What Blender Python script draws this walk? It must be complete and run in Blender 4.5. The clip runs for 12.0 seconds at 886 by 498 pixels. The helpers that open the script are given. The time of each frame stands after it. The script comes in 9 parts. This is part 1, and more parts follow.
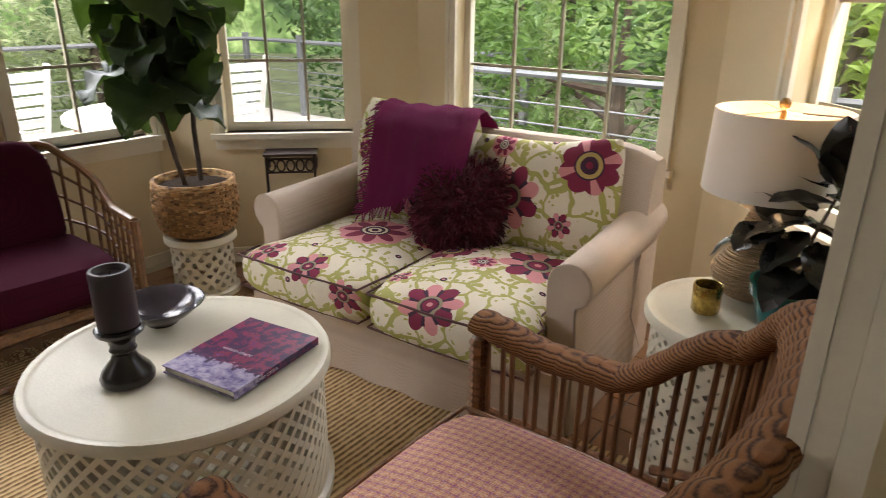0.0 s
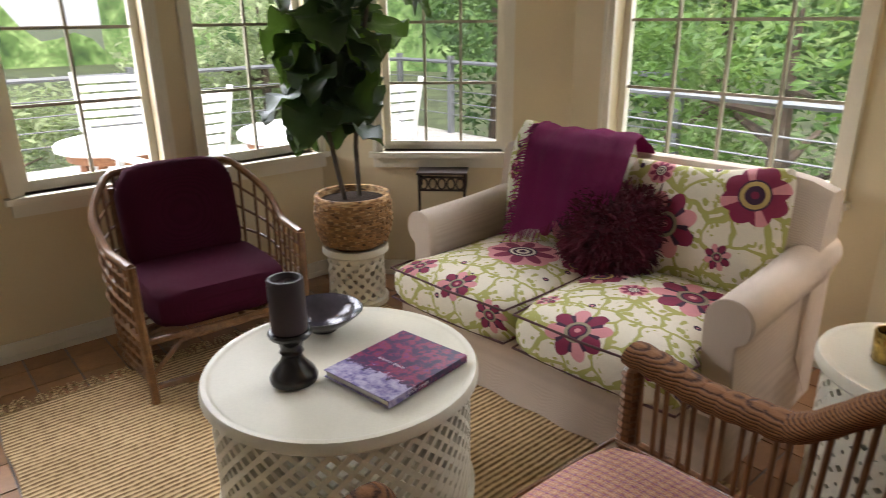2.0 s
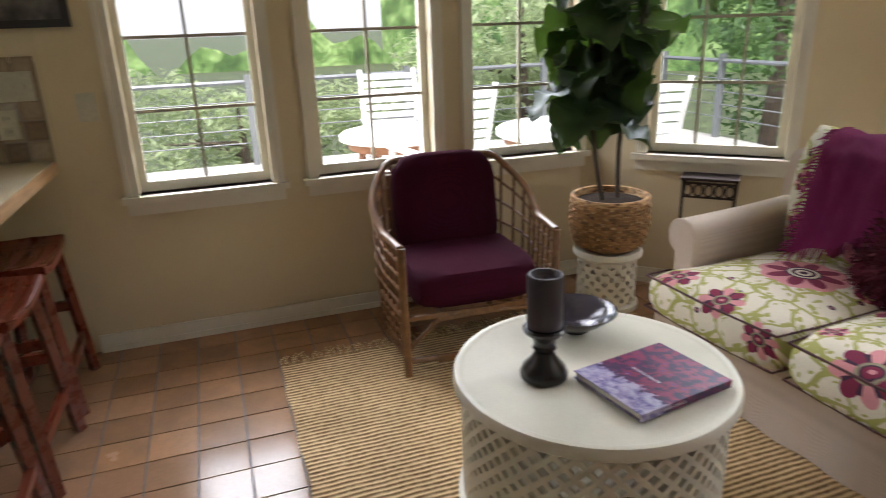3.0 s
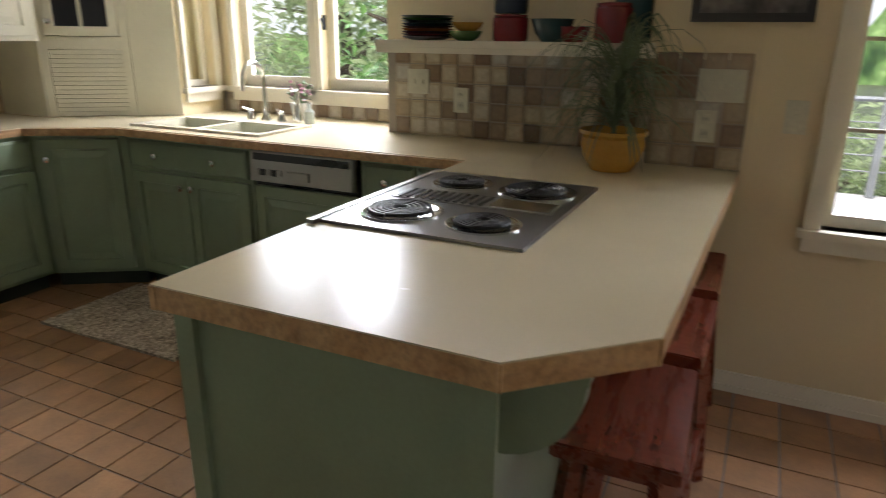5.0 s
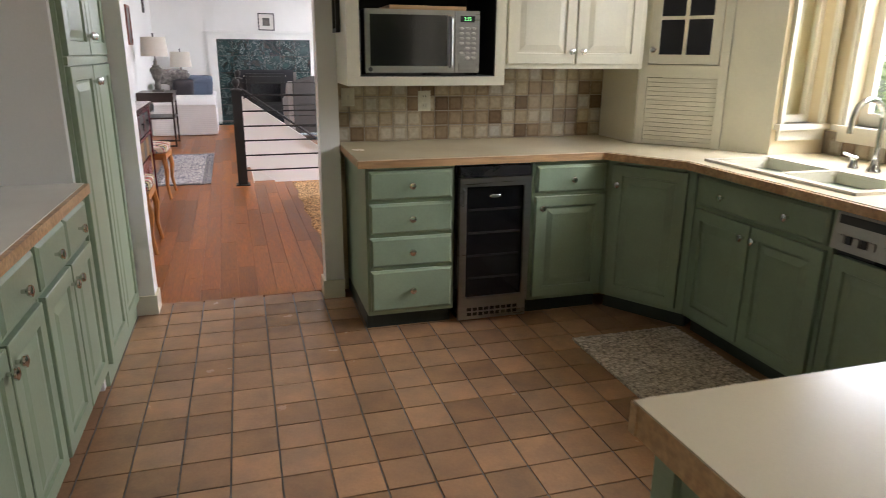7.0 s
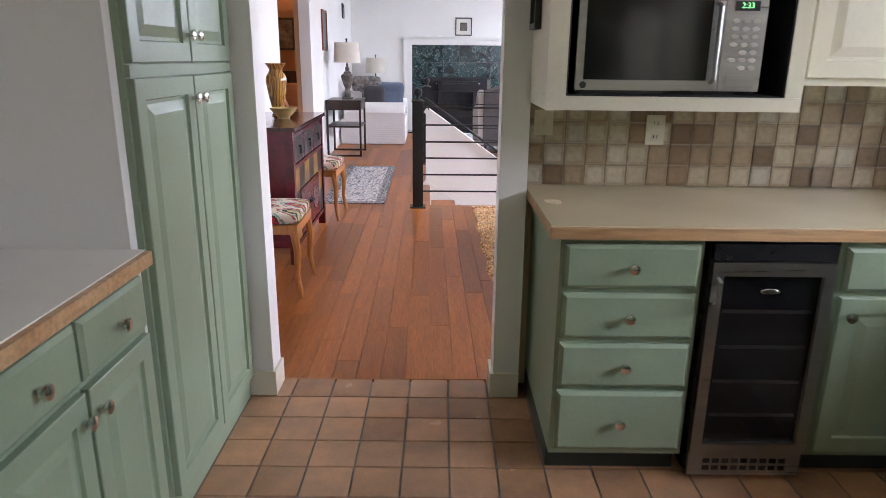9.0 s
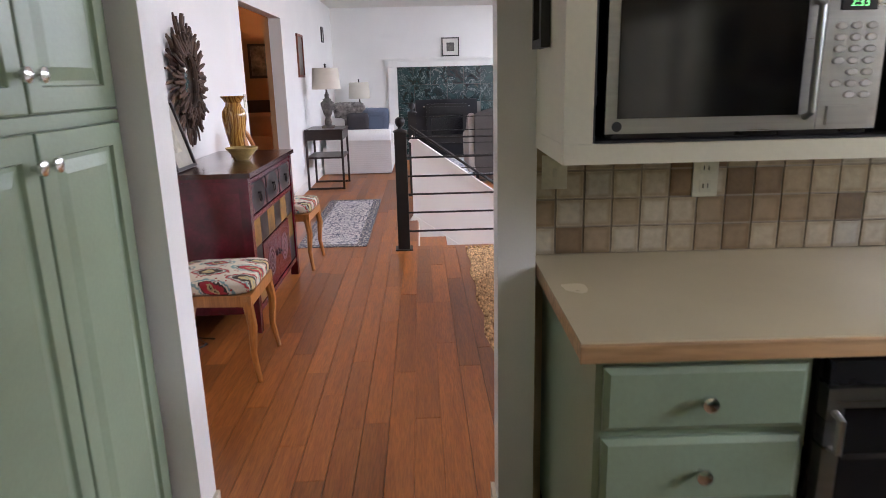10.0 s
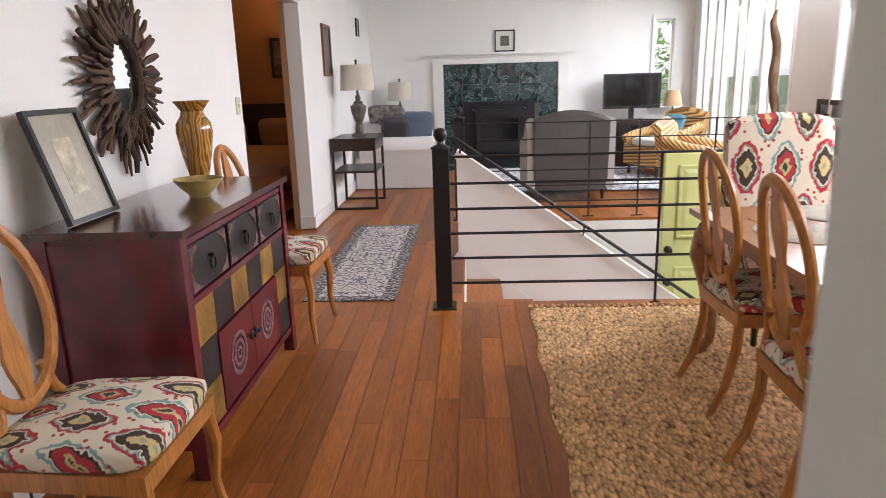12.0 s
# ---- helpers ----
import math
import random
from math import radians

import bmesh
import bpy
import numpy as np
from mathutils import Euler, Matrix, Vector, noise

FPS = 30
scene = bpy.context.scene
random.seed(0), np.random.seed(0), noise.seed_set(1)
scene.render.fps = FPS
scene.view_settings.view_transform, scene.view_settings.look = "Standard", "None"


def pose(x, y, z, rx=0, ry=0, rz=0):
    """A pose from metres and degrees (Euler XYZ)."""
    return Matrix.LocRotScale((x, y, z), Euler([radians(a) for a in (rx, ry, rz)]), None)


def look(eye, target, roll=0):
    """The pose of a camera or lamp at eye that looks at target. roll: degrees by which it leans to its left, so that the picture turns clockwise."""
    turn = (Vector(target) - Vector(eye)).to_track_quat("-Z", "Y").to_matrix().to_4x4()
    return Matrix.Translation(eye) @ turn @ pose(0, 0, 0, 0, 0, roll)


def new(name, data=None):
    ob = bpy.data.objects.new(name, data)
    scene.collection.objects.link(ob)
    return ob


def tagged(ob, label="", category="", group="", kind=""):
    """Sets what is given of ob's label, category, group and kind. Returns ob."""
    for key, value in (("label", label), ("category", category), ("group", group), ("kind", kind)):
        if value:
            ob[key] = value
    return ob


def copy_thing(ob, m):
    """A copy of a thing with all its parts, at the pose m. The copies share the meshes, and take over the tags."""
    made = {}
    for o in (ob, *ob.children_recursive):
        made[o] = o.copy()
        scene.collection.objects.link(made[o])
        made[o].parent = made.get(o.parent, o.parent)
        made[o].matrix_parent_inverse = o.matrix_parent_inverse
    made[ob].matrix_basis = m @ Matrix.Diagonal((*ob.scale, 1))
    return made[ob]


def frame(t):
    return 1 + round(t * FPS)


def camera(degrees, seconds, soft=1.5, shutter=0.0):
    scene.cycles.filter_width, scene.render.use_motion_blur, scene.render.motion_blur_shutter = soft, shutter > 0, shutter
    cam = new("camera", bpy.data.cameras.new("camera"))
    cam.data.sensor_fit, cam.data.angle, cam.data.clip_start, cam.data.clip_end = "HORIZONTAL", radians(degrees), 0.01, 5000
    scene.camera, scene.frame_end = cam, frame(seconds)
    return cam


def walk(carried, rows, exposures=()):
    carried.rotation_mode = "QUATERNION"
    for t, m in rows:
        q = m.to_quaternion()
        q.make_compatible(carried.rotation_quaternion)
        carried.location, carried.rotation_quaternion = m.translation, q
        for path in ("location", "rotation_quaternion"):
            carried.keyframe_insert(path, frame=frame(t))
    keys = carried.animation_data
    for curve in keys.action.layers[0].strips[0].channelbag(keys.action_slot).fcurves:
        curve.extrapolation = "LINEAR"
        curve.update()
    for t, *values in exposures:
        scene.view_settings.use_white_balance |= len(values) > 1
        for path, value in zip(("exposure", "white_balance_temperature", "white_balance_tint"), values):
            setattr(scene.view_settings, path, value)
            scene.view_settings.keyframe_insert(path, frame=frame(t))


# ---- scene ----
CAM = camera(67.5, 12.0, soft=0.85, shutter=0.35)
EXPOSURES = [(0.0, 0.52, 6750, 20), (2.5, 0.58, 6350, 19), (4.5, 0.47, 6200, 18), (6.5, 0.55, 6300, 19), (8.5, 0.83, 5800, 21), (10.0, 0.36, 5950, 23), (12.0, 0.36, 6350, 19)]
ROWS = [
    (0, 0.014, 0.046, 1.385, 69.31, -0.44, 37.76),
    (0.5, 0.014, 0.036, 1.395, 68.87, -0.16, 33.80),
    (1, 0.019, 0.017, 1.406, 70.02, 0.42, 36.01),
    (1.5, 0.008, 0.006, 1.410, 70.63, 0.81, 42.21),
    (2, -0.011, -0.005, 1.413, 70.73, 0.67, 49.66),
    (2.5, -0.028, -0.016, 1.415, 71.20, 1.29, 59.30),
    (2.7, -0.035, -0.016, 1.413, 71.14, 1.72, 64.18),
    (4.3, -0.349, -0.542, 1.378, 71.51, -0.01, 96.77),
    (4.5, -0.398, -0.565, 1.378, 71.49, -0.07, 102.74),
    (5, -0.526, -0.639, 1.388, 72.11, -0.55, 115.70),
    (5.5, -0.598, -0.707, 1.394, 73.67, -0.42, 127.03),
    (6, -0.710, -0.793, 1.390, 73.35, -0.54, 143.77),
    (6.5, -0.805, -0.840, 1.404, 74.01, -0.76, 156.62),
    (6.7, -0.827, -0.854, 1.412, 73.76, -0.66, 160.04),
    (8.3, -0.969, -1.623, 1.404, 74.04, -0.81, 173.96),
    (8.5, -0.997, -1.748, 1.413, 74.14, -0.97, 176.88),
    (9, -1.020, -2.090, 1.411, 73.92, -0.61, 179.97),
    (9.5, -1.016, -2.428, 1.438, 74.58, 0.44, 179.82),
    (10, -1.074, -2.836, 1.445, 75.52, 1.32, 179.11),
    (10.5, -1.077, -3.223, 1.419, 76.31, 0.51, -179.64),
    (11, -1.050, -3.655, 1.435, 76.26, 0.55, -179.41),
    (11.5, -1.061, -4.086, 1.432, 76.15, 0.98, -178.70),
    (12, -1.049, -4.427, 1.418, 75.68, 1.64, -176.74),
]
PATH = [(t, pose(x, y, z, rx, ry, rz)) for t, x, y, z, rx, ry, rz in ROWS]
walk(CAM, PATH, EXPOSURES)

# world, sun and the daylight in the windows
world = bpy.data.worlds.new("overcast_sky")
scene.world = world
world.use_nodes = True
_w = world.node_tree
_sky = _w.nodes.new("ShaderNodeTexSky")
_sky.sky_type, _sky.sun_disc = "NISHITA", False
_sky.sun_elevation, _sky.sun_rotation = radians(57), radians(112)
_sky.air_density, _sky.dust_density = 1.0, 4.0
_cloud = _w.nodes.new("ShaderNodeVectorMath")
_cloud.operation = "ADD"
_cloud.inputs[1].default_value = (5.0, 5.1, 5.2)
_w.links.new(_sky.outputs[0], _cloud.inputs[0])
_w.links.new(_cloud.outputs[0], _w.nodes["Background"].inputs[0])
_w.nodes["Background"].inputs[1].default_value = 0.15


def lamp(name, kind, m, energy, color=(1, 1, 1), size=1.0, size_y=None, angle=None):
    data = bpy.data.lights.new(name, kind)
    data.energy, data.color = energy, color
    if kind == "AREA":
        data.shape, data.size, data.size_y = "RECTANGLE", size, size_y or size
    if kind == "POINT":
        data.shadow_soft_size = size
    if kind == "SUN":
        data.angle = angle
    ob = new(name, data)
    ob.matrix_world = m
    return ob


lamp("sun", "SUN", look((0, 0, 10), (-3.0, 1.2, 5.0)), 4.5, (1, 0.96, 0.9), angle=radians(12))
DAY = (0.93, 0.97, 1.0)
# skylight standing over the garden side of the window openings
lamp("window_light", "AREA", look((-5.3, 0.7, 3.0), (-2.6, 0.7, 0.4)), 270, DAY, 3.6, 2.2)
lamp("window_light", "AREA", look((-3.3, 3.9, 3.0), (-1.8, 1.6, 0.4)), 90, DAY, 1.6, 1.6)
lamp("window_light", "AREA", look((-1.4, 4.1, 3.0), (-1.4, 1.4, 0.4)), 130, DAY, 2.0, 1.6)
lamp("window_light", "AREA", look((0.7, 3.2, 3.0), (-0.8, 1.7, 0.4)), 30, DAY, 1.0, 1.2)
lamp("window_light", "AREA", look((-5.6, -3.0, 3.2), (-2.8, -3.1, 0.6)), 440, DAY, 3.2, 2.2)
lamp("window_light", "AREA", look((-3.93, -3.05, 1.86), (0, -3.1, 0.9)), 17, DAY, 1.25, 0.42)
lamp("window_light", "AREA", look((-6.0, -12.6, 3.4), (-2.0, -12.6, 0.3)), 480, DAY, 5.0, 2.4)
lamp("window_light", "AREA", look((-6.0, -8.2, 3.4), (-2.0, -8.2, 0.3)), 500, DAY, 4.5, 2.4)
lamp("window_light", "AREA", look((-4.42, -12.0, 2.2), (0, -12.0, 0.3)), 80, DAY, 4.5, 0.7)
lamp("window_light", "AREA", look((-4.5, -7.0, 2.2), (0, -7.0, 0.3)), 80, DAY, 3.2, 0.7)


# ---- building helpers ----
def bx(bm, x0, y0, z0, x1, y1, z1, m=None):
    vs = [bm.verts.new((x, y, z)) for x in (x0, x1) for y in (y0, y1) for z in (z0, z1)]
    if m is not None:
        for v in vs:
            v.co = m @ v.co
    for f in ((0, 1, 3, 2), (4, 6, 7, 5), (0, 4, 5, 1), (2, 3, 7, 6), (0, 2, 6, 4), (1, 5, 7, 3)):
        bm.faces.new([vs[i] for i in f])
    return vs


def ring(bm, c, u, v, r, seg, rv=None):
    return [bm.verts.new(c + u * (r * math.cos(2 * math.pi * i / seg)) + v * ((rv or r) * math.sin(2 * math.pi * i / seg))) for i in range(seg)]


def skin(bm, rings, closed=False, caps=True):
    n = len(rings[0])
    pairs = list(zip(rings, rings[1:])) + ([(rings[-1], rings[0])] if closed else [])
    for a, b in pairs:
        for i in range(n):
            bm.faces.new((a[i], a[(i + 1) % n], b[(i + 1) % n], b[i]))
    if caps and not closed:
        bm.faces.new(rings[0][::-1])
        bm.faces.new(rings[-1])


def tube(bm, pts, r, seg=8, closed=False, flat=1.0):
    pts = [Vector(p) for p in pts]
    n = len(pts)
    rs = r if isinstance(r, (list, tuple)) else [r] * n
    rings, up = [], None
    for i, p in enumerate(pts):
        a = pts[(i - 1) % n] if closed or i else p
        b = pts[(i + 1) % n] if closed or i < n - 1 else p
        d = (b - a).normalized() if (b - a).length > 1e-9 else Vector((0, 0, 1))
        if up is None:
            up = Vector((0, 0, 1)) if abs(d.z) < 0.9 else Vector((1, 0, 0))
        u = d.cross(up)
        u = u.normalized() if u.length > 1e-6 else d.orthogonal().normalized()
        v = u.cross(d).normalized()
        up = v
        rings.append(ring(bm, p, u, v, rs[i], seg, rs[i] * flat))
    skin(bm, rings, closed)


def lathe(bm, prof, seg=24, c=(0, 0, 0), caps=True):
    c = Vector(c)
    rings = [ring(bm, c + Vector((0, 0, z)), Vector((1, 0, 0)), Vector((0, 1, 0)), max(r, 1e-4), seg) for r, z in prof]
    skin(bm, rings, caps=caps)


def prism(bm, poly, z0, z1):
    lo = [bm.verts.new((x, y, z0)) for x, y in poly]
    hi = [bm.verts.new((x, y, z1)) for x, y in poly]
    n = len(poly)
    for i in range(n):
        bm.faces.new((lo[i], lo[(i + 1) % n], hi[(i + 1) % n], hi[i]))
    bm.faces.new(lo[::-1])
    bm.faces.new(hi)


def grid(bm, fn, nu, nv):
    vs = [[bm.verts.new(fn(i / nu, j / nv)) for j in range(nv + 1)] for i in range(nu + 1)]
    for i in range(nu):
        for j in range(nv):
            bm.faces.new((vs[i][j], vs[i + 1][j], vs[i + 1][j + 1], vs[i][j + 1]))
    return vs


def finish(name, bm, material, bevel=0.0, smooth=False, segments=2):
    if bevel:
        bmesh.ops.bevel(bm, geom=[e for e in bm.edges if len(e.link_faces) == 2 and e.calc_face_angle(0) > 0.6], offset=bevel, segments=segments, affect="EDGES", clamp_overlap=True)
    bmesh.ops.recalc_face_normals(bm, faces=bm.faces)
    me = bpy.data.meshes.new(name)
    bm.to_mesh(me)
    bm.free()
    if smooth:
        me.polygons.foreach_set("use_smooth", [True] * len(me.polygons))
        me.set_sharp_from_angle(angle=radians(42))
    me.materials.append(material)
    return me


def part(name, bm, material, parent=None, label="", bevel=0.0, smooth=False, m=None, segments=2):
    ob = new(name, finish(name, bm, material, bevel, smooth, segments))
    if parent is not None:
        ob.parent = parent
    if m is not None:
        ob.matrix_basis = m
    return tagged(ob, label)


def thing(name, label, category, m=None, group="", kind=""):
    ob = new(name)
    ob.empty_display_size = 0.1
    if m is not None:
        ob.matrix_basis = m
    return tagged(ob, label, category, group, kind)


def structure(name, bm, material, label, category, bevel=0.0, parent=None):
    ob = part(name, bm, material, parent, bevel=bevel)
    return tagged(ob, label, category, kind="structure")


def box_part(name, b, material, parent, label="", bevel=0.0, m=None):
    bm = bmesh.new()
    bx(bm, *b)
    return part(name, bm, material, parent, label, bevel, m=m)


def puff(w, d, h, e=0.35, crown=0.0, nu=14, nv=14):
    """A stuffed cushion, w by d by h, sitting on z = 0, with rounded sides and a crowned top."""
    bm = bmesh.new()
    bmesh.ops.create_cube(bm, size=1)
    bmesh.ops.subdivide_edges(bm, edges=bm.edges[:], cuts=7, use_grid_fill=True)
    for v in bm.verts:
        x, y, z = v.co * 2
        k = 0.16
        fx = 1 - k * (abs(y) ** 6 * 0.5 + abs(z) ** 4 * e)
        fy = 1 - k * (abs(x) ** 6 * 0.5 + abs(z) ** 4 * e)
        fz = 1 - 0.22 * (abs(x) ** 8 + abs(y) ** 8) * 0.5
        bulge = crown * (1 - x * x) * (1 - y * y) if z > 0 else 0
        v.co = Vector((x * fx * w / 2, y * fy * d / 2, (z * fz + 1) * h / 2 + bulge * (z + 1) / 2))
    return bm


# ---- materials ----
def node(nt, kind, **inputs):
    n = nt.nodes.new(kind)
    for k, v in inputs.items():
        key = int(k[1:]) if k[0] == "i" and k[1:].isdigit() else k.replace("_", " ")
        if hasattr(v, "node"):
            nt.links.new(v, n.inputs[key])
        else:
            n.inputs[key].default_value = v
    return n


def ramp(nt, fac, stops, constant=False):
    n = nt.nodes.new("ShaderNodeValToRGB")
    nt.links.new(fac, n.inputs[0])
    if constant:
        n.color_ramp.interpolation = "CONSTANT"
    els = n.color_ramp.elements
    while len(els) < len(stops):
        els.new(0.5)
    for e, (p, c) in zip(els, stops):
        e.position, e.color = p, (*c, 1) if len(c) == 3 else c
    return n.outputs[0]


def fmath(nt, op, a, b=0.0, c=0.0):
    n = nt.nodes.new("ShaderNodeMath")
    n.operation = op
    for i, v in enumerate((a, b, c)):
        if hasattr(v, "node"):
            nt.links.new(v, n.inputs[i])
        else:
            n.inputs[i].default_value = v
    return n.outputs[0]


def mixc(nt, fac, a, b, blend="MIX"):
    n = nt.nodes.new("ShaderNodeMix")
    n.data_type, n.blend_type = "RGBA", blend
    for i, v in ((0, fac), (6, a), (7, b)):
        if hasattr(v, "node"):
            nt.links.new(v, n.inputs[i])
        else:
            n.inputs[i].default_value = (*v, 1) if isinstance(v, tuple) and len(v) == 3 else v
    return n.outputs[2]


def base(name, rough=0.5, metal=0.0, coat=0.0):
    mt = bpy.data.materials.new(name)
    mt.use_nodes = True
    nt = mt.node_tree
    sh = nt.nodes["Principled BSDF"]
    sh.inputs["Roughness"].default_value = rough
    sh.inputs["Metallic"].default_value = metal
    sh.inputs["Coat Weight"].default_value = coat
    sh.inputs["Coat Roughness"].default_value = 0.15
    return mt, nt, sh


def coords(nt, stretch=(1, 1, 1), shift=True):
    tc = nt.nodes.new("ShaderNodeTexCoord")
    mp = node(nt, "ShaderNodeMapping", Vector=tc.outputs["Object"])
    mp.inputs["Scale"].default_value = stretch
    if not shift:
        return mp.outputs[0]
    info = nt.nodes.new("ShaderNodeObjectInfo")
    far = fmath(nt, "MULTIPLY", info.outputs["Random"], 17.0)
    add = nt.nodes.new("ShaderNodeVectorMath")
    nt.links.new(mp.outputs[0], add.inputs[0])
    nt.links.new(far, add.inputs[1])
    return add.outputs[0]


def noise_of(nt, vec, scale, detail=4.0, rough=0.55):
    return node(nt, "ShaderNodeTexNoise", Vector=vec, Scale=scale, Detail=detail, Roughness=rough).outputs[0]


def bump(nt, sh, height, strength=0.2, dist=0.01):
    b = node(nt, "ShaderNodeBump", Height=height, Strength=strength, Distance=dist)
    nt.links.new(b.outputs[0], sh.inputs["Normal"])


def plain(name, col, rough=0.5, metal=0.0, var=0.12, scale=3.0, fine=60.0, relief=0.08, stretch=(1, 1, 1), coat=0.0, each=0.0, warm=None):
    """A surface with large blotches, fine grain, uneven gloss and slight relief."""
    mt, nt, sh = base(name, rough, metal, coat)
    vec = coords(nt, stretch)
    big, small = noise_of(nt, vec, scale), noise_of(nt, vec, fine, 3.0)
    dark = warm or tuple(c * (1 - 2 * var) for c in col)
    lite = tuple(min(1, c * (1 + var)) for c in col)
    c = ramp(nt, big, [(0.3, dark), (0.7, lite)])
    g = ramp(nt, small, [(0.3, (1 - var,) * 3), (0.7, (1, 1, 1))])
    c = mixc(nt, 1.0, c, g, "MULTIPLY")
    if each:
        info = nt.nodes.new("ShaderNodeObjectInfo")
        k = ramp(nt, info.outputs["Random"], [(0, (1 - each,) * 3), (1, (1 + each * 0.4,) * 3)])
        c = mixc(nt, 1.0, c, k, "MULTIPLY")
    nt.links.new(c, sh.inputs["Base Color"])
    r = fmath(nt, "MULTIPLY_ADD", big, 0.16, max(0.02, rough - 0.08))
    nt.links.new(r, sh.inputs["Roughness"])
    if relief:
        bump(nt, sh, small, relief)
    return mt


def wood(name, dark, lite, rough=0.4, along="x", scale=1.0, each=0.0, coat=0.0, island=0.0):
    mt, nt, sh = base(name, rough, 0, coat)
    s = {"x": (2, 22, 22), "y": (22, 2, 22), "z": (22, 22, 2)}[along]
    vec = coords(nt, tuple(v * scale for v in s))
    a, b = noise_of(nt, vec, 1.2, 6, 0.65), noise_of(nt, vec, 6.0, 3)
    c = ramp(nt, a, [(0.25, dark), (0.5, tuple((x + y) / 2 for x, y in zip(dark, lite))), (0.75, lite)])
    c = mixc(nt, 1.0, c, ramp(nt, b, [(0.35, (0.72,) * 3), (0.6, (1, 1, 1))]), "MULTIPLY")
    if each:
        info = nt.nodes.new("ShaderNodeObjectInfo")
        c = mixc(nt, 1.0, c, ramp(nt, info.outputs["Random"], [(0, (1 - each, 1 - each, 1 - each)), (0.5, (1, 0.97, 0.95)), (1, (1.25, 1.3, 1.3))]), "MULTIPLY")
    if island:
        geo = nt.nodes.new("ShaderNodeNewGeometry")
        c = mixc(nt, 1.0, c, ramp(nt, geo.outputs["Random Per Island"], [(0, (1 - island,) * 3), (1, (1.2, 1.2, 1.2))]), "MULTIPLY")
    nt.links.new(c, sh.inputs["Base Color"])
    nt.links.new(fmath(nt, "MULTIPLY_ADD", a, 0.2, rough - 0.1), sh.inputs["Roughness"])
    bump(nt, sh, b, 0.08)
    return mt


def weave(name, col, col2, scale=220.0, rough=0.85, relief=0.5, sheen=0.0, rot=0.0):
    """Woven cloth or fibre: crossed threads with uneven dye."""
    mt, nt, sh = base(name, rough)
    vec = coords(nt)
    w1 = node(nt, "ShaderNodeTexWave", Vector=vec, Scale=scale, Distortion=1.5, Detail=1.0)
    w1.bands_direction = "X"
    w2 = node(nt, "ShaderNodeTexWave", Vector=vec, Scale=scale, Distortion=1.5, Detail=1.0)
    w2.bands_direction = "Y"
    w3 = node(nt, "ShaderNodeTexWave", Vector=vec, Scale=scale, Distortion=1.5, Detail=1.0)
    w3.bands_direction = "Z"
    h = fmath(nt, "ADD", fmath(nt, "MULTIPLY", w1.outputs[1], w2.outputs[1]), fmath(nt, "MULTIPLY", w3.outputs[1], 0.5))
    big = noise_of(nt, vec, 5.0)
    k = fmath(nt, "MULTIPLY_ADD", h, 0.5, fmath(nt, "MULTIPLY", big, 0.6))
    nt.links.new(ramp(nt, k, [(0.2, col2), (0.75, col)]), sh.inputs["Base Color"])
    sh.inputs["Sheen Weight"].default_value = sheen
    bump(nt, sh, h, relief, 0.004)
    return mt


def braidmat(name, col, dark, scale=70.0, stretch=(1, 1, 1)):
    """Twisted plant fibre: small strands with dark gaps and uneven bleaching."""
    mt, nt, sh = base(name, 0.9)
    vec = coords(nt, stretch, False)
    v = node(nt, "ShaderNodeTexVoronoi", Vector=vec, Scale=scale)
    n = noise_of(nt, vec, 4.0)
    k = fmath(nt, "SUBTRACT", 1.0, v.outputs["Distance"])
    c = ramp(nt, k, [(0.12, dark), (0.34, tuple((a + b) / 2 for a, b in zip(col, dark))), (0.6, col)])
    sep = node(nt, "ShaderNodeSeparateColor", Color=v.outputs["Color"])
    c = mixc(nt, 1.0, c, ramp(nt, sep.outputs[0], [(0, (0.62, 0.58, 0.55)), (1, (1.15, 1.12, 1.05))]), "MULTIPLY")
    c = mixc(nt, 1.0, c, ramp(nt, n, [(0.3, (0.8, 0.78, 0.75)), (0.7, (1.05, 1.05, 1.05))]), "MULTIPLY")
    nt.links.new(c, sh.inputs["Base Color"])
    bump(nt, sh, k, 0.8, 0.006)
    return mt


def ribbed(name, col, dark, axis="X", period=0.025, relief=0.004, rough=0.85):
    """Rows of twisted fibre with dark gaps between them and uneven bleaching."""
    mt, nt, sh = base(name, rough)
    vec = coords(nt, (1, 1, 1), False)
    w = node(nt, "ShaderNodeTexWave", Vector=vec, Scale=0.314 / period, Distortion=0.9, Detail=2.0)
    w.inputs["Detail Scale"].default_value = 1.2
    w.bands_direction = axis
    n, f = noise_of(nt, vec, 3.0), noise_of(nt, vec, 1.1 / period, 3)
    k = fmath(nt, "MULTIPLY_ADD", f, 0.7, fmath(nt, "MULTIPLY", w.outputs["Fac"], 0.8))
    c = ramp(nt, k, [(0.34, dark), (0.62, tuple(0.65 * a + 0.35 * b for a, b in zip(col, dark))), (0.95, col)])
    c = mixc(nt, 1.0, c, ramp(nt, n, [(0.3, (0.82, 0.78, 0.72)), (0.7, (1.06, 1.06, 1.06))]), "MULTIPLY")
    nt.links.new(c, sh.inputs["Base Color"])
    bump(nt, sh, k, 0.8, relief)
    return mt


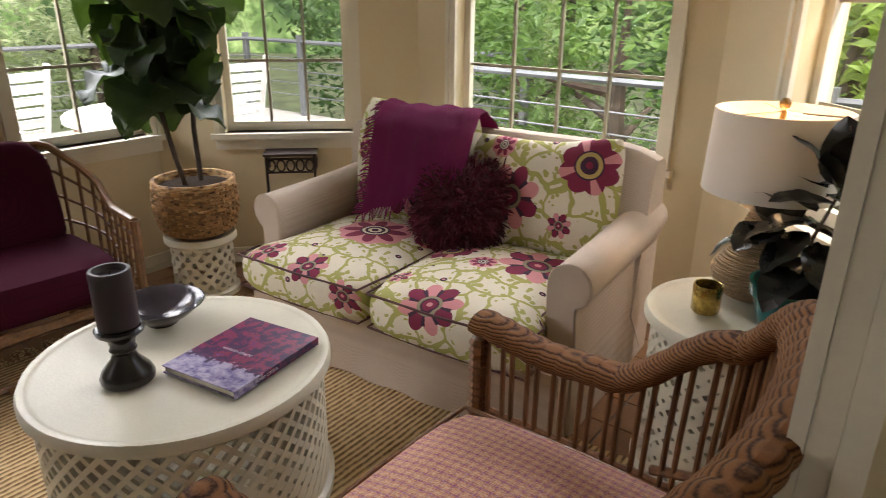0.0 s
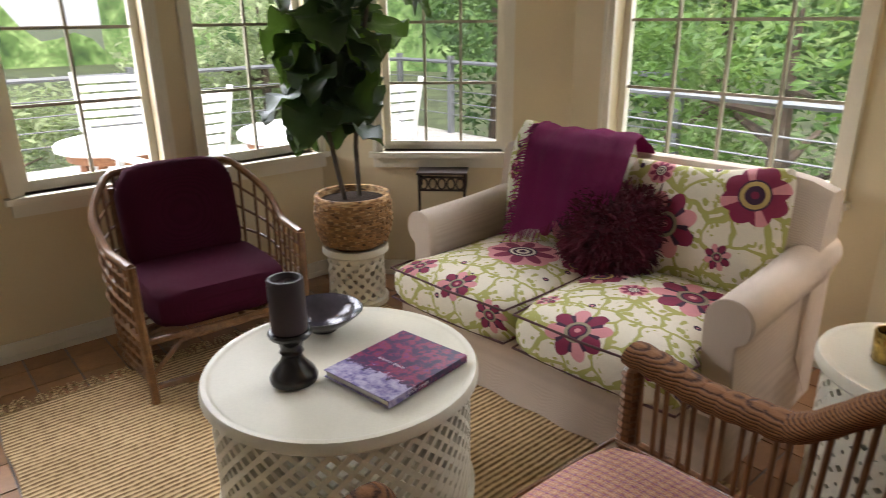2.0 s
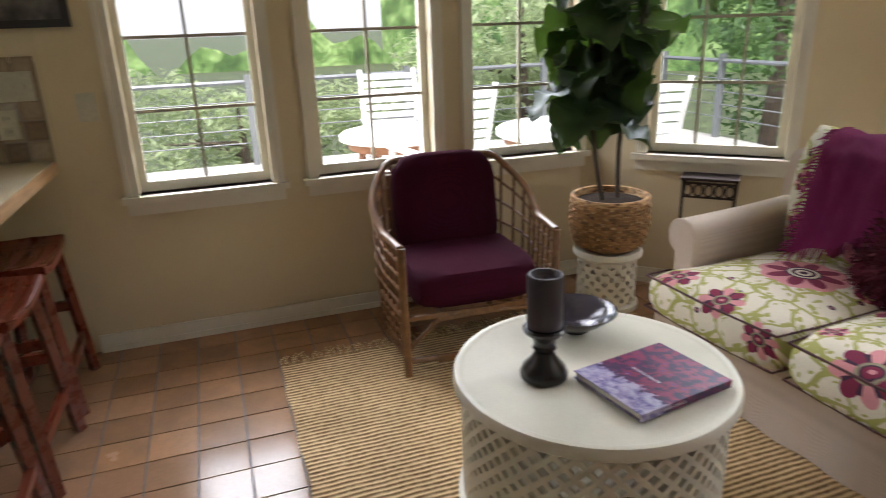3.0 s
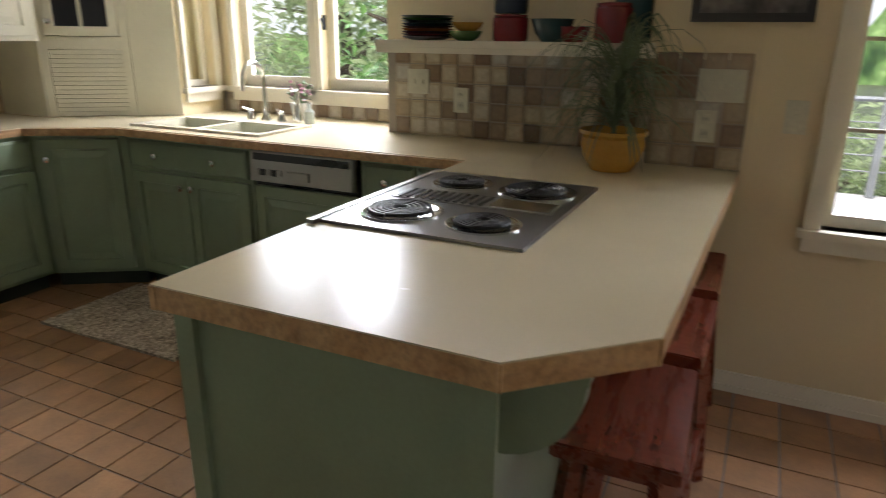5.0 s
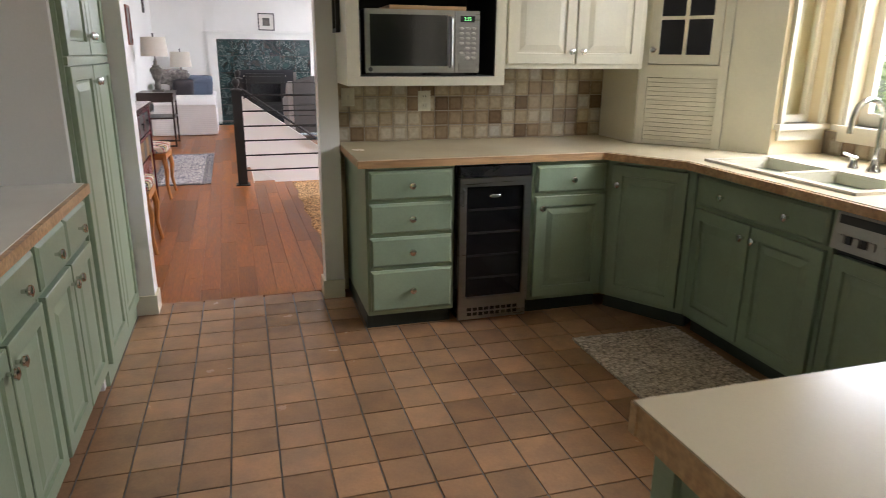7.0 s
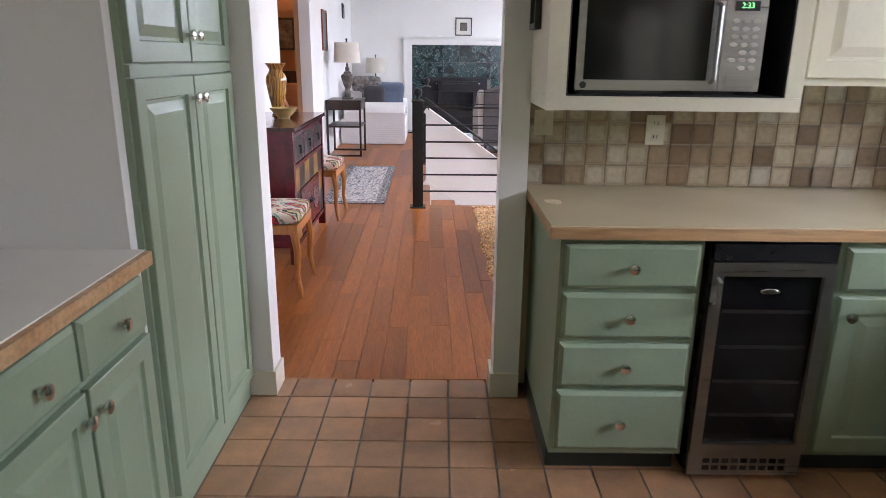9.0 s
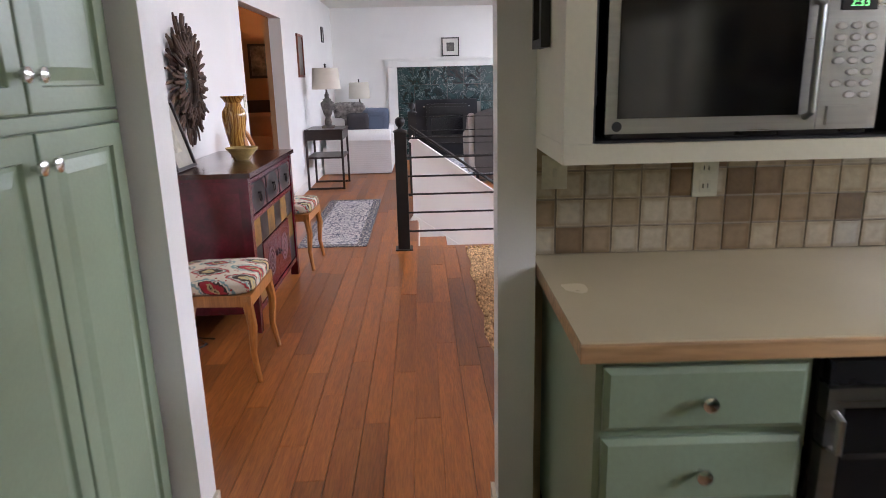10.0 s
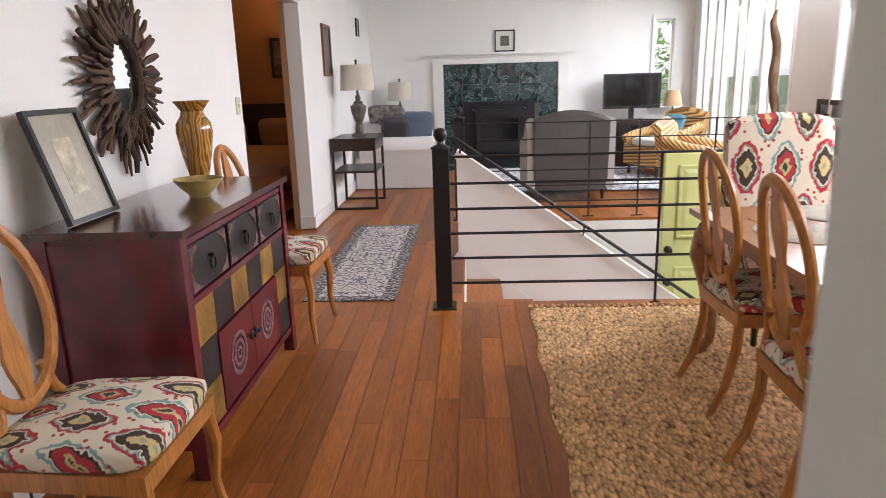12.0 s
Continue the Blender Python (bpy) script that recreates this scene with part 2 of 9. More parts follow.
def glass(name, tint=(1, 1, 1), rough=0.0):
    mt = bpy.data.materials.new(name)
    mt.use_nodes = True
    nt = mt.node_tree
    nt.nodes.remove(nt.nodes["Principled BSDF"])
    out = nt.nodes["Material Output"]
    clear = node(nt, "ShaderNodeBsdfTransparent", Color=(*tint, 1))
    gloss = node(nt, "ShaderNodeBsdfGlossy", Roughness=rough)
    lw = node(nt, "ShaderNodeLayerWeight", Blend=0.5)
    fr = fmath(nt, "MULTIPLY_ADD", fmath(nt, "POWER", lw.outputs["Facing"], 5.0), 0.9, 0.035)
    mx = nt.nodes.new("ShaderNodeMixShader")
    nt.links.new(fr, mx.inputs[0])
    nt.links.new(clear.outputs[0], mx.inputs[1])
    nt.links.new(gloss.outputs[0], mx.inputs[2])
    nt.links.new(mx.outputs[0], out.inputs[0])
    return mt


def glow(name, col, strength):
    mt, nt, sh = base(name, 0.6)
    sh.inputs["Base Color"].default_value = (*col, 1)
    sh.inputs["Emission Color"].default_value = (*col, 1)
    sh.inputs["Emission Strength"].default_value = strength
    return mt


CREAM = plain("cream_wall_paint", (0.71, 0.60, 0.385), 0.62, var=0.04, scale=1.2, fine=140, relief=0.06)
WHITE = plain("white_wall_paint", (0.82, 0.81, 0.78), 0.6, var=0.025, scale=1.2, fine=140, relief=0.05)
TRIM = plain("ivory_trim_paint", (0.76, 0.71, 0.58), 0.38, var=0.04, scale=4, fine=90, relief=0.04)
TRIMW = plain("white_trim_paint", (0.82, 0.81, 0.77), 0.35, var=0.03, scale=4, fine=90, relief=0.04)
CEIL = plain("ceiling_paint", (0.8, 0.77, 0.7), 0.8, var=0.03, scale=2, fine=200, relief=0.1)
GREEN = plain("sage_green_cabinet_paint", (0.275, 0.35, 0.235), 0.36, var=0.06, scale=3, fine=80, relief=0.05)
IVORY = plain("ivory_cabinet_paint", (0.74, 0.70, 0.55), 0.36, var=0.04, scale=3, fine=80, relief=0.04)
GROUT = plain("grey_grout", (0.20, 0.175, 0.16), 0.9, var=0.15, fine=200, relief=0.2)
LAMIN = plain("cream_laminate", (0.68, 0.59, 0.40), 0.24, var=0.03, scale=2, fine=300, relief=0.015)
EDGE = wood("oak_counter_edge", (0.44, 0.24, 0.10), (0.68, 0.45, 0.24), 0.4, "x", 0.5)
STEEL = plain("brushed_steel", (0.42, 0.42, 0.41), 0.3, 1.0, 0.06, 2, 200, 0.05, (1, 1, 30))
CHROME = plain("chrome", (0.75, 0.75, 0.75), 0.12, 1.0, 0.03, 3, 80, 0.0)
BLACK = plain("black_plastic", (0.016, 0.016, 0.017), 0.28, 0, 0.1, 5, 120, 0.03)
BGLASS = plain("black_glass", (0.008, 0.008, 0.009), 0.06, 0, 0.1, 2, 90, 0.0)
IRON = plain("black_iron", (0.02, 0.019, 0.018), 0.42, 0.3, 0.2, 6, 120, 0.12)
QUARRY = plain("terracotta_quarry_tile", (0.47, 0.255, 0.13), 0.24, 0, 0.10, 7, 90, 0.05, each=0.28, warm=(0.35, 0.21, 0.125))
BAMBOO = wood("strand_bamboo_plank", (0.25, 0.065, 0.010), (0.47, 0.165, 0.033), 0.34, "y", 1.0, each=0.36)
BAMBOO2 = wood("strand_bamboo_boards", (0.25, 0.065, 0.010), (0.47, 0.165, 0.033), 0.34, "y", 1.0, island=0.36)
GLASS = glass("window_glass", (0.97, 0.99, 0.98))
CAME = plain("brass_grey_muntin", (0.42, 0.38, 0.28), 0.4, 0.2, 0.08, 5, 100, 0.0)

# ---- the shell ----
FH, CH = 2.10, 2.45


def wall_run(name, a, b, z0, z1, thick, holes, material, label, lining=None):
    """A wall from a to b, its inner face on the line, thickness to the left of a -> b, with holes (s0, s1, z0, z1) through it."""
    a, b = Vector((*a, 0)), Vector((*b, 0))
    d = (b - a).normalized()
    m = Matrix(((d.x, -d.y, 0, a.x), (d.y, d.x, 0, a.y), (0, 0, 1, 0), (0, 0, 0, 1)))
    length = (b - a).length
    bm = bmesh.new()
    s = 0.0
    for s0, s1, h0, h1 in sorted(holes):
        if s0 > s:
            bx(bm, s, 0, z0, s0, thick, z1, m)
        if h0 > z0:
            bx(bm, s0, 0, z0, s1, thick, h0, m)
        if h1 < z1:
            bx(bm, s0, 0, h1, s1, thick, z1, m)
        s = s1
    if s < length:
        bx(bm, s, 0, z0, length, thick, z1, m)
    structure(name, bm, material, label, "wall")
    return m


def window_in(name, m, s0, s1, h0, h1, thick, cols, rows_, material, label, sash=0.035, muntin=CAME, case=0.055, stool=True, apron=True):
    """Casing, stool, apron, sash, muntins and glass of one window in a wall's local frame (x along, y outwards)."""
    w = tagged(new(name), label, "window", kind="structure")
    w.matrix_basis = m
    bm = bmesh.new()
    p = -0.018
    bx(bm, s0 - case, p, h0, s0, 0.0, h1 + case)
    bx(bm, s1, p, h0, s1 + case, 0.0, h1 + case)
    bx(bm, s0, p, h1, s1, 0.0, h1 + case)
    for s in (s0 - case, s1 + case - 0.02):
        bx(bm, s, p - 0.008, h0, s + 0.02, p, h1 + case)
    part("casing", bm, material, w, bevel=0.004)
    if stool:
        bm = bmesh.new()
        bx(bm, s0 - case - 0.02, -0.045, h0 - 0.028, s1 + case + 0.02, thick * 0.55, h0)
        part("window_sill", bm, material, w, bevel=0.006)
        bm = bmesh.new()
        bx(bm, s0 - case, -0.02, h0 - 0.085, s1 + case, -0.001, h0 - 0.03)
        part("apron", bm, material, w, bevel=0.004)
    bm = bmesh.new()
    y0, y1 = thick * 0.45, thick * 0.45 + 0.035
    bx(bm, s0, y0, h0, s0 + sash, y1, h1)
    bx(bm, s1 - sash, y0, h0, s1, y1, h1)
    bx(bm, s0 + sash, y0, h0, s1 - sash, y1, h0 + sash * 1.3)
    bx(bm, s0 + sash, y0, h1 - sash, s1 - sash, y1, h1)
    part("window_frame", bm, material, w, bevel=0.004)
    gx0, gx1, gz0, gz1 = s0 + sash, s1 - sash, h0 + sash * 1.3, h1 - sash
    for i in range(1, cols):
        x = gx0 + (gx1 - gx0) * i / cols
        box_part("muntin", (x - 0.007, y0 + 0.008, gz0, x + 0.007, y1 - 0.008, gz1), muntin, w)
    for j in range(1, rows_):
        z = gz0 + (gz1 - gz0) * j / rows_
        box_part("muntin", (gx0, y0 + 0.0105, z - 0.007, gx1, y1 - 0.0105, z + 0.007), muntin, w)
    g = box_part("pane", (gx0, y0 + 0.015, gz0, gx1, y0 + 0.019, gz1), GLASS, w)
    g.visible_shadow = False
    return w


SILL, HEAD = 0.72, 2.05
# nook: west wall, angled bay and its three windows
WEST = [(0.28, 0.86), (1.08, 1.67), (1.88, 2.48)]
NW = wall_run("wall_nook_west", (-3.24, -0.68), (-3.24, 1.84), 0, CH, 0.14, [(a, b, SILL, HEAD) for a, b in WEST], CREAM, "cream painted sunroom wall with three windows")
for i, (a, b) in enumerate(WEST):
    window_in("window_%d" % (i + 1), NW, a, b, SILL, HEAD, 0.14, 2, 4, TRIM, "ivory framed sunroom window with thin grille bars")
NB = wall_run("wall_nook_bay_west", (-3.24, 1.84), (-2.28, 2.80), 0, CH, 0.14, [(0.35, 1.0, SILL, HEAD)], CREAM, "cream painted angled bay wall with one window")
window_in("window_4", NB, 0.35, 1.0, SILL, HEAD, 0.14, 3, 4, TRIM, "ivory framed bay window with thin grille bars")
NN = wall_run("wall_nook_north", (-2.28, 2.80), (-0.755, 2.80), 0, CH, 0.14, [(0.25, 1.32, SILL, HEAD)], CREAM, "cream painted wall behind the sofa with a wide window")
window_in("window_5", NN, 0.25, 1.32, SILL, HEAD, 0.14, 4, 4, TRIM, "wide ivory framed window behind the sofa")
NE = wall_run("wall_nook_bay_east", (-0.755, 2.80), (0.42, 1.625), 0, CH, 0.14, [(0.46, 1.1, SILL, HEAD)], CREAM, "cream painted angled bay wall behind the lamp")
window_in("window_6", NE, 0.46, 1.1, SILL, HEAD, 0.14, 2, 4, TRIM, "ivory framed bay window behind the table lamp")
wall_run("wall_nook_east", (0.42, 1.625), (0.42, 0.87), 0, CH, 0.14, [], CREAM, "plain cream wall closing the sunroom")
bm = bmesh.new()
bx(bm, -0.036, 0.75, 0, 0.9, 0.87, CH)
structure("wall_nook_south", bm, CREAM, "short cream wall end beside the opening to the sunroom", "wall")
bm = bmesh.new()
bx(bm, -0.055, 0.735, 0, -0.037, 0.885, FH)
bx(bm, -0.0365, 0.738, 0, -0.008, 0.749, FH)
bx(bm, -0.0075, 0.730, 0, 0.022, 0.749, FH)
bx(bm, -0.0365, 0.871, 0, 0.022, 0.884, FH)
structure("trim_opening", bm, TRIM, "ivory casing round the end of the sunroom wall", "trim", 0.004)

# kitchen: west wall with the set-back shelf niche and the box bay over the sink
wall_run("wall_kitchen_west", (-3.24, -1.05), (-3.24, -0.68), 0, CH, 0.35, [], CREAM, "cream painted wall at the end of the counter")
wall_run("wall_kitchen_niche", (-3.51, -2.38), (-3.51, -1.05), 0, CH, 0.14, [], CREAM, "cream painted wall set back behind the open shelf")
bm = bmesh.new()
bx(bm, -3.99, -2.38, 0, -3.651, -2.26, CH)
structure("wall_bay_north", bm, CREAM, "cream side wall of the bay over the sink", "wall")
KB = wall_run("wall_bay_west", (-3.85, -3.80), (-3.85, -2.38), 0, CH, 0.14, [(0.14, 0.70, 1.07, 2.1), (0.78, 1.34, 1.07, 2.1)], CREAM, "cream wall of the bay over the sink with two casements")
window_in("window_7", KB, 0.14, 0.70, 1.07, 2.1, 0.14, 1, 1, TRIM, "ivory casement window over the kitchen sink", 0.05, case=0.04)
window_in("window_8", KB, 0.78, 1.34, 1.07, 2.1, 0.14, 1, 1, TRIM, "ivory casement window over the kitchen sink", 0.05, case=0.04)
KS = wall_run("wall_bay_south", (-3.50, -3.80), (-3.85, -3.80), 0, CH, 0.14, [(0.06, 0.29, 1.07, 2.1)], CREAM, "cream side wall of the sink bay with a narrow window")
window_in("window_9", KS, 0.06, 0.29, 1.07, 2.1, 0.14, 1, 1, TRIM, "narrow ivory side window of the sink bay", 0.03, case=0.03)
wall_run("wall_kitchen_south", (-1.36, -4.81), (-3.50, -4.81), 0, CH, 0.06, [], CREAM, "cream kitchen wall behind the tiled splashback")
bm = bmesh.new()
bx(bm, -3.99, -4.95, 0, -3.501, -3.941, CH)
structure("wall_corner", bm, CREAM, "cream wall closing the kitchen corner", "wall")
# the doorway to the hall
bm = bmesh.new()
bx(bm, -1.36, -4.82, 0, -1.25, -4.69, CH)
structure("wall_doorway_west", bm, WHITE, "white wall end on one side of the doorway", "wall", 0.006)
# white paint here stands for hall light falling on this wall end
bm = bmesh.new()
bx(bm, -0.305, -4.82, 0, 0.70, -4.69, CH)
structure("wall_doorway_east", bm, WHITE, "wall end on the pantry side of the doorway, whitened for the hall's light", "wall", 0.006)
bm = bmesh.new()
bx(bm, -1.25, -4.82, FH, -0.305, -4.69, CH)
structure("wall_doorway_head", bm, CREAM, "cream wall above the doorway", "wall")
for n, b in (("baseboard_1", (-1.359, -4.689, 0, -1.236, -4.675, 0.11)), ("baseboard_2", (-1.249, -4.82, 0, -1.236, -4.6895, 0.11)),
             ("baseboard_3", (-0.318, -4.689, 0, -0.208, -4.675, 0.11)), ("baseboard_4", (-0.318, -4.82, 0, -0.306, -4.6895, 0.11))):
    bm = bmesh.new()
    bx(bm, *b)
    structure(n, bm, TRIM, "cream painted baseboard at the doorway", "baseboard", 0.004)
bm = bmesh.new()
bx(bm, 0.46, -4.72, 0, 0.60, 0.75, CH)
structure("wall_kitchen_east", bm, WHITE, "pale painted wall behind the side counter", "wall")
# baseboards of the sunroom
for n, (m, length) in enumerate(((NW, 2.52), (NB, 1.357), (NN, 1.525), (NE, 1.66))):
    bm = bmesh.new()
    bx(bm, 0, -0.014, 0, length, -0.001, 0.085, m)
    bx(bm, 0, -0.02, 0, length, -0.0145, 0.03, m)
    structure("baseboard_%d" % (n + 5), bm, TRIM, "ivory baseboard of the sunroom", "baseboard", 0.003)

bm = bmesh.new()
prism(bm, [(-3.99, -4.95), (0.6, -4.95), (0.6, 1.7), (-0.68, 2.96), (-2.44, 2.96), (-3.4, 1.98), (-3.4, -2.2), (-3.99, -2.2)], CH, CH + 0.12)
structure("ceiling_kitchen", bm, CEIL, "plain pale kitchen and sunroom ceiling", "ceiling")
bm = bmesh.new()
prism(bm, [(-3.99, -4.815), (0.6, -4.815), (0.6, 1.7), (-0.68, 2.96), (-2.44, 2.96), (-3.4, 1.98), (-3.4, -2.2), (-3.99, -2.2)], -0.2, -0.005)
FLOOR_K = structure("floor_kitchen", bm, GROUT, "terracotta quarry tile floor with dark grout", "floor")



# ---- kitchen ----
def knob_mesh():
    bm = bmesh.new()
    lathe(bm, [(0.006, 0), (0.007, 0.012), (0.013, 0.016), (0.018, 0.022), (0.017, 0.028), (0.009, 0.031)], 16)
    bmesh.ops.rotate(bm, verts=bm.verts, cent=(0, 0, 0), matrix=Matrix.Rotation(radians(-90), 3, "X"))
    return finish("knob", bm, CHROME, smooth=True)


KNOB = knob_mesh()


def knob(parent, x, z, y=0.021):
    k = new("knob", KNOB)
    k.parent = parent
    k.matrix_basis = pose(x, y, z)
    return tagged(k, "round chrome knob")


def front_panel(w, h, raised=True, rail=0.055):
    """A cabinet front, its lower left back corner at the origin, facing +y."""
    bm = bmesh.new()
    steps = ((0, 0), (0, 0.019), (0.003, 0.021), (rail, 0.021), (rail + 0.004, 0.0115), (rail + 0.014, 0.0115), (rail + 0.044, 0.0195)) if raised else ((0, 0), (0, 0.012), (0.012, 0.021))
    skin(bm, [[bm.verts.new((x, y, z)) for x, z in ((i, i), (w - i, i), (w - i, h - i), (i, h - i))] for i, y in steps])
    return bm, 0.0


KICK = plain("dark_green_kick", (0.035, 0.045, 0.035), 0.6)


def cabinet(m, w, d, z0, z1, fronts, material, label, kick=0.0, name="base_cabinet", group=""):
    """A cabinet unit: x along its front, +y out of it. fronts: (kind, x0, z0, x1, z1, knob x, knob z)."""
    c = thing(name, label, "cabinet", m, group)
    bm = bmesh.new()
    bx(bm, 0, -d, z0 + kick, w, 0, z1)
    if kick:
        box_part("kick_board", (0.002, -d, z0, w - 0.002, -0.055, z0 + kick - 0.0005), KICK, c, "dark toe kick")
    part("body", bm, material, c)
    for kind, x0, a, x1, b, kx, kz in fronts:
        bm, _ = front_panel(x1 - x0, b - a, kind == "door")
        f = part(kind, bm, material, c, m=pose(x0, 0.001, a))
        if kx is not None:
            knob(f, kx - x0, kz - a)
    return c


SOUTH = -4.12
SR = lambda x: pose(x, SOUTH, 0)
cabinet(SR(-1.862), 0.46, 0.70, 0, 0.868, [("drawer", 0.015, a, 0.445, b, 0.23, (a + b) / 2) for a, b in ((0.705, 0.85), (0.53, 0.685), (0.355, 0.51), (0.115, 0.335))],
        GREEN, "sage green base cabinet with four drawers", 0.09, "drawer_cabinet", "kitchen base cabinets")
cabinet(SR(-2.745), 0.45, 0.70, 0, 0.868, [("drawer", 0.02, 0.70, 0.43, 0.845, 0.225, 0.77), ("door", 0.02, 0.115, 0.43, 0.68, 0.40, 0.62)],
        GREEN, "sage green base cabinet with one drawer over a door", 0.09, group="kitchen base cabinets")
cabinet(Matrix.Translation((-3.01, -3.71, 0)) @ Matrix.Rotation(math.atan2(-0.41, 0.265), 4, "Z"),
        0.488, 0.40, 0, 0.868, [("door", 0.04, 0.115, 0.448, 0.845, 0.41, 0.74)], GREEN, "sage green angled corner cabinet with one raised panel door", 0.09, group="kitchen base cabinets")
WR = lambda y: pose(-3.01, y, 0, 0, 0, -90)
sink_unit = cabinet(WR(-2.86), 0.84, 0.60, 0, 0.868, [("drawer", 0.02, 0.70, 0.82, 0.845, None, 0), ("door", 0.02, 0.115, 0.415, 0.68, 0.385, 0.62), ("door", 0.425, 0.115, 0.82, 0.68, 0.455, 0.62)],
        GREEN, "sage green sink cabinet with a pair of doors", 0.09, "sink_cabinet", "kitchen base cabinets")
for kx in (0.2, 0.6):
    knob([o for o in sink_unit.children if o.name.startswith("drawer")][0], kx, 0.07)
cabinet(WR(-1.67), 0.565, 0.44, 0, 0.868, [("drawer", 0.02, 0.70, 0.27, 0.845, 0.145, 0.77), ("drawer", 0.29, 0.70, 0.545, 0.845, 0.42, 0.77), ("door", 0.02, 0.115, 0.545, 0.68, 0.5, 0.62)],
        GREEN, "sage green base cabinet beside the dishwasher", 0.09, group="kitchen base cabinets")

# dishwasher
PANELG = plain("grey_control_panel", (0.42, 0.40, 0.36), 0.35, 0.5, 0.06, 4, 90, 0.03)
dw = thing("dishwasher", "built-in dishwasher with a grey control panel and a green door panel", "dishwasher", WR(-2.245))
box_part("body", (0.002, -0.58, 0.09, 0.60, -0.004, 0.868), BLACK, dw)
bm, _ = front_panel(0.58, 0.57, True)
part("door", bm, GREEN, dw, m=pose(0.01, 0.001, 0.115))
bm = bmesh.new()
prism(bm, [(0.0, 0.70), (0.05, 0.715), (0.035, 0.855), (0.0, 0.855)], 0.01, 0.59)
bmesh.ops.transform(bm, matrix=Matrix(((0, 0, 1, 0), (1, 0, 0, 0), (0, 1, 0, 0), (0, 0, 0, 1))), verts=bm.verts)
part("control_panel", bm, PANELG, dw, "brushed grey control panel", 0.003)
box_part("vent", (0.03, 0.036, 0.815, 0.57, 0.0415, 0.848), BLACK, dw, "black vent slot")
box_part("latch", (0.24, 0.047, 0.735, 0.36, 0.062, 0.775), PANELG, dw, "latch handle", 0.006)
for i in range(5):
    box_part("button", (0.40 + i * 0.033, 0.0455, 0.745, 0.424 + i * 0.033, 0.0525, 0.775), BLACK if i % 2 else PANELG, dw, "push button", 0.002)

# wine cooler
wc = thing("wine_cooler", "stainless steel wine cooler with a dark glass door", "wine cooler", SR(-2.285))
box_part("body", (0.004, -0.60, 0.03, 0.406, -0.002, 0.862), BLACK, wc)
d = thing("door", "steel framed glass door", "", None)
d.parent = wc
del d["label"]
bm = bmesh.new()
for b in ((0.008, 0.115, 0.045, 0.80), (0.365, 0.115, 0.402, 0.80), (0.045, 0.115, 0.365, 0.15), (0.045, 0.755, 0.365, 0.80)):
    bx(bm, b[0], 0.0, b[1], b[2], 0.035, b[3])
part("door_frame", bm, STEEL, d, "brushed steel frame", 0.003)
box_part("door_glass", (0.0455, 0.008, 0.151, 0.3645, 0.02, 0.754), BGLASS, d, "dark tinted glass")
for i in range(4):
    box_part("shelf", (0.06, 0.0205, 0.25 + i * 0.125, 0.35, 0.0215, 0.262 + i * 0.125), plain("dim_shelf_rail", (0.05, 0.045, 0.04), 0.3, 0.5) if i == 0 else bpy.data.materials["dim_shelf_rail"], wc, "faint wooden shelf edge behind glass")
bm = bmesh.new()
tube(bm, [(0.385, 0.036, 0.66), (0.385, 0.06, 0.665), (0.385, 0.06, 0.74), (0.385, 0.036, 0.745)], 0.009, 8)
part("handle", bm, STEEL, wc, "small steel handle", smooth=True)
box_part("control_strip", (0.01, 0.001, 0.805, 0.40, 0.028, 0.858), BLACK, wc, "black control strip", 0.003)
bm = bmesh.new()
lathe(bm, [(0.012, 0), (0.02, 0.002), (0.016, 0.004)], 20)
bmesh.ops.transform(bm, matrix=Matrix(((1.6, 0, 0, 0.205), (0, 0, 1, 0.0205), (0, 0.5, 0, 0.70), (0, 0, 0, 1))), verts=bm.verts)
part("badge", bm, CHROME, wc, "small oval chrome badge")
box_part("grille", (0.01, 0.001, 0.02, 0.40, 0.02, 0.11), STEEL, wc, "steel kick grille", 0.003)
for i in range(9):
    for j in range(2):
        box_part("slot", (0.06 + i * 0.033, 0.0205, 0.04 + j * 0.028, 0.085 + i * 0.033, 0.0212, 0.058 + j * 0.028), BLACK, wc)

# worktop
top = thing("worktop", "cream laminate worktop with an oak edge, wrapping the kitchen", "countertop", pose(0, 0, 0))
bm = bmesh.new()
Z0, Z1 = 0.869, 0.910
prism(bm, [(-1.366, -4.809), (-1.366, -4.104), (-2.70, -4.104), (-2.946, -3.70), (-3.848, -3.70), (-3.848, -3.799), (-3.499, -3.799), (-3.499, -4.03), (-3.06, -4.42), (-3.06, -4.809)], Z0, Z1)
prism(bm, [(-2.946, -3.70), (-2.946, -2.82), (-3.04, -2.82), (-3.04, -3.70)], Z0, Z1)
prism(bm, [(-3.44, -3.70), (-3.44, -2.82), (-3.848, -2.82), (-3.848, -3.70)], Z0, Z1)
prism(bm, [(-2.946, -2.82), (-2.946, -1.695), (-3.508, -1.695), (-3.508, -2.382), (-3.848, -2.382), (-3.848, -2.82)], Z0, Z1)
prism(bm, [(-1.388, -1.699), (-1.391, -0.953), (-1.599, -0.741), (-3.239, -0.70), (-3.239, -1.052), (-3.508, -1.052), (-3.508, -1.695), (-2.946, -1.695)], Z0, Z1)
part("laminate", bm, LAMIN, top)
bm = bmesh.new()


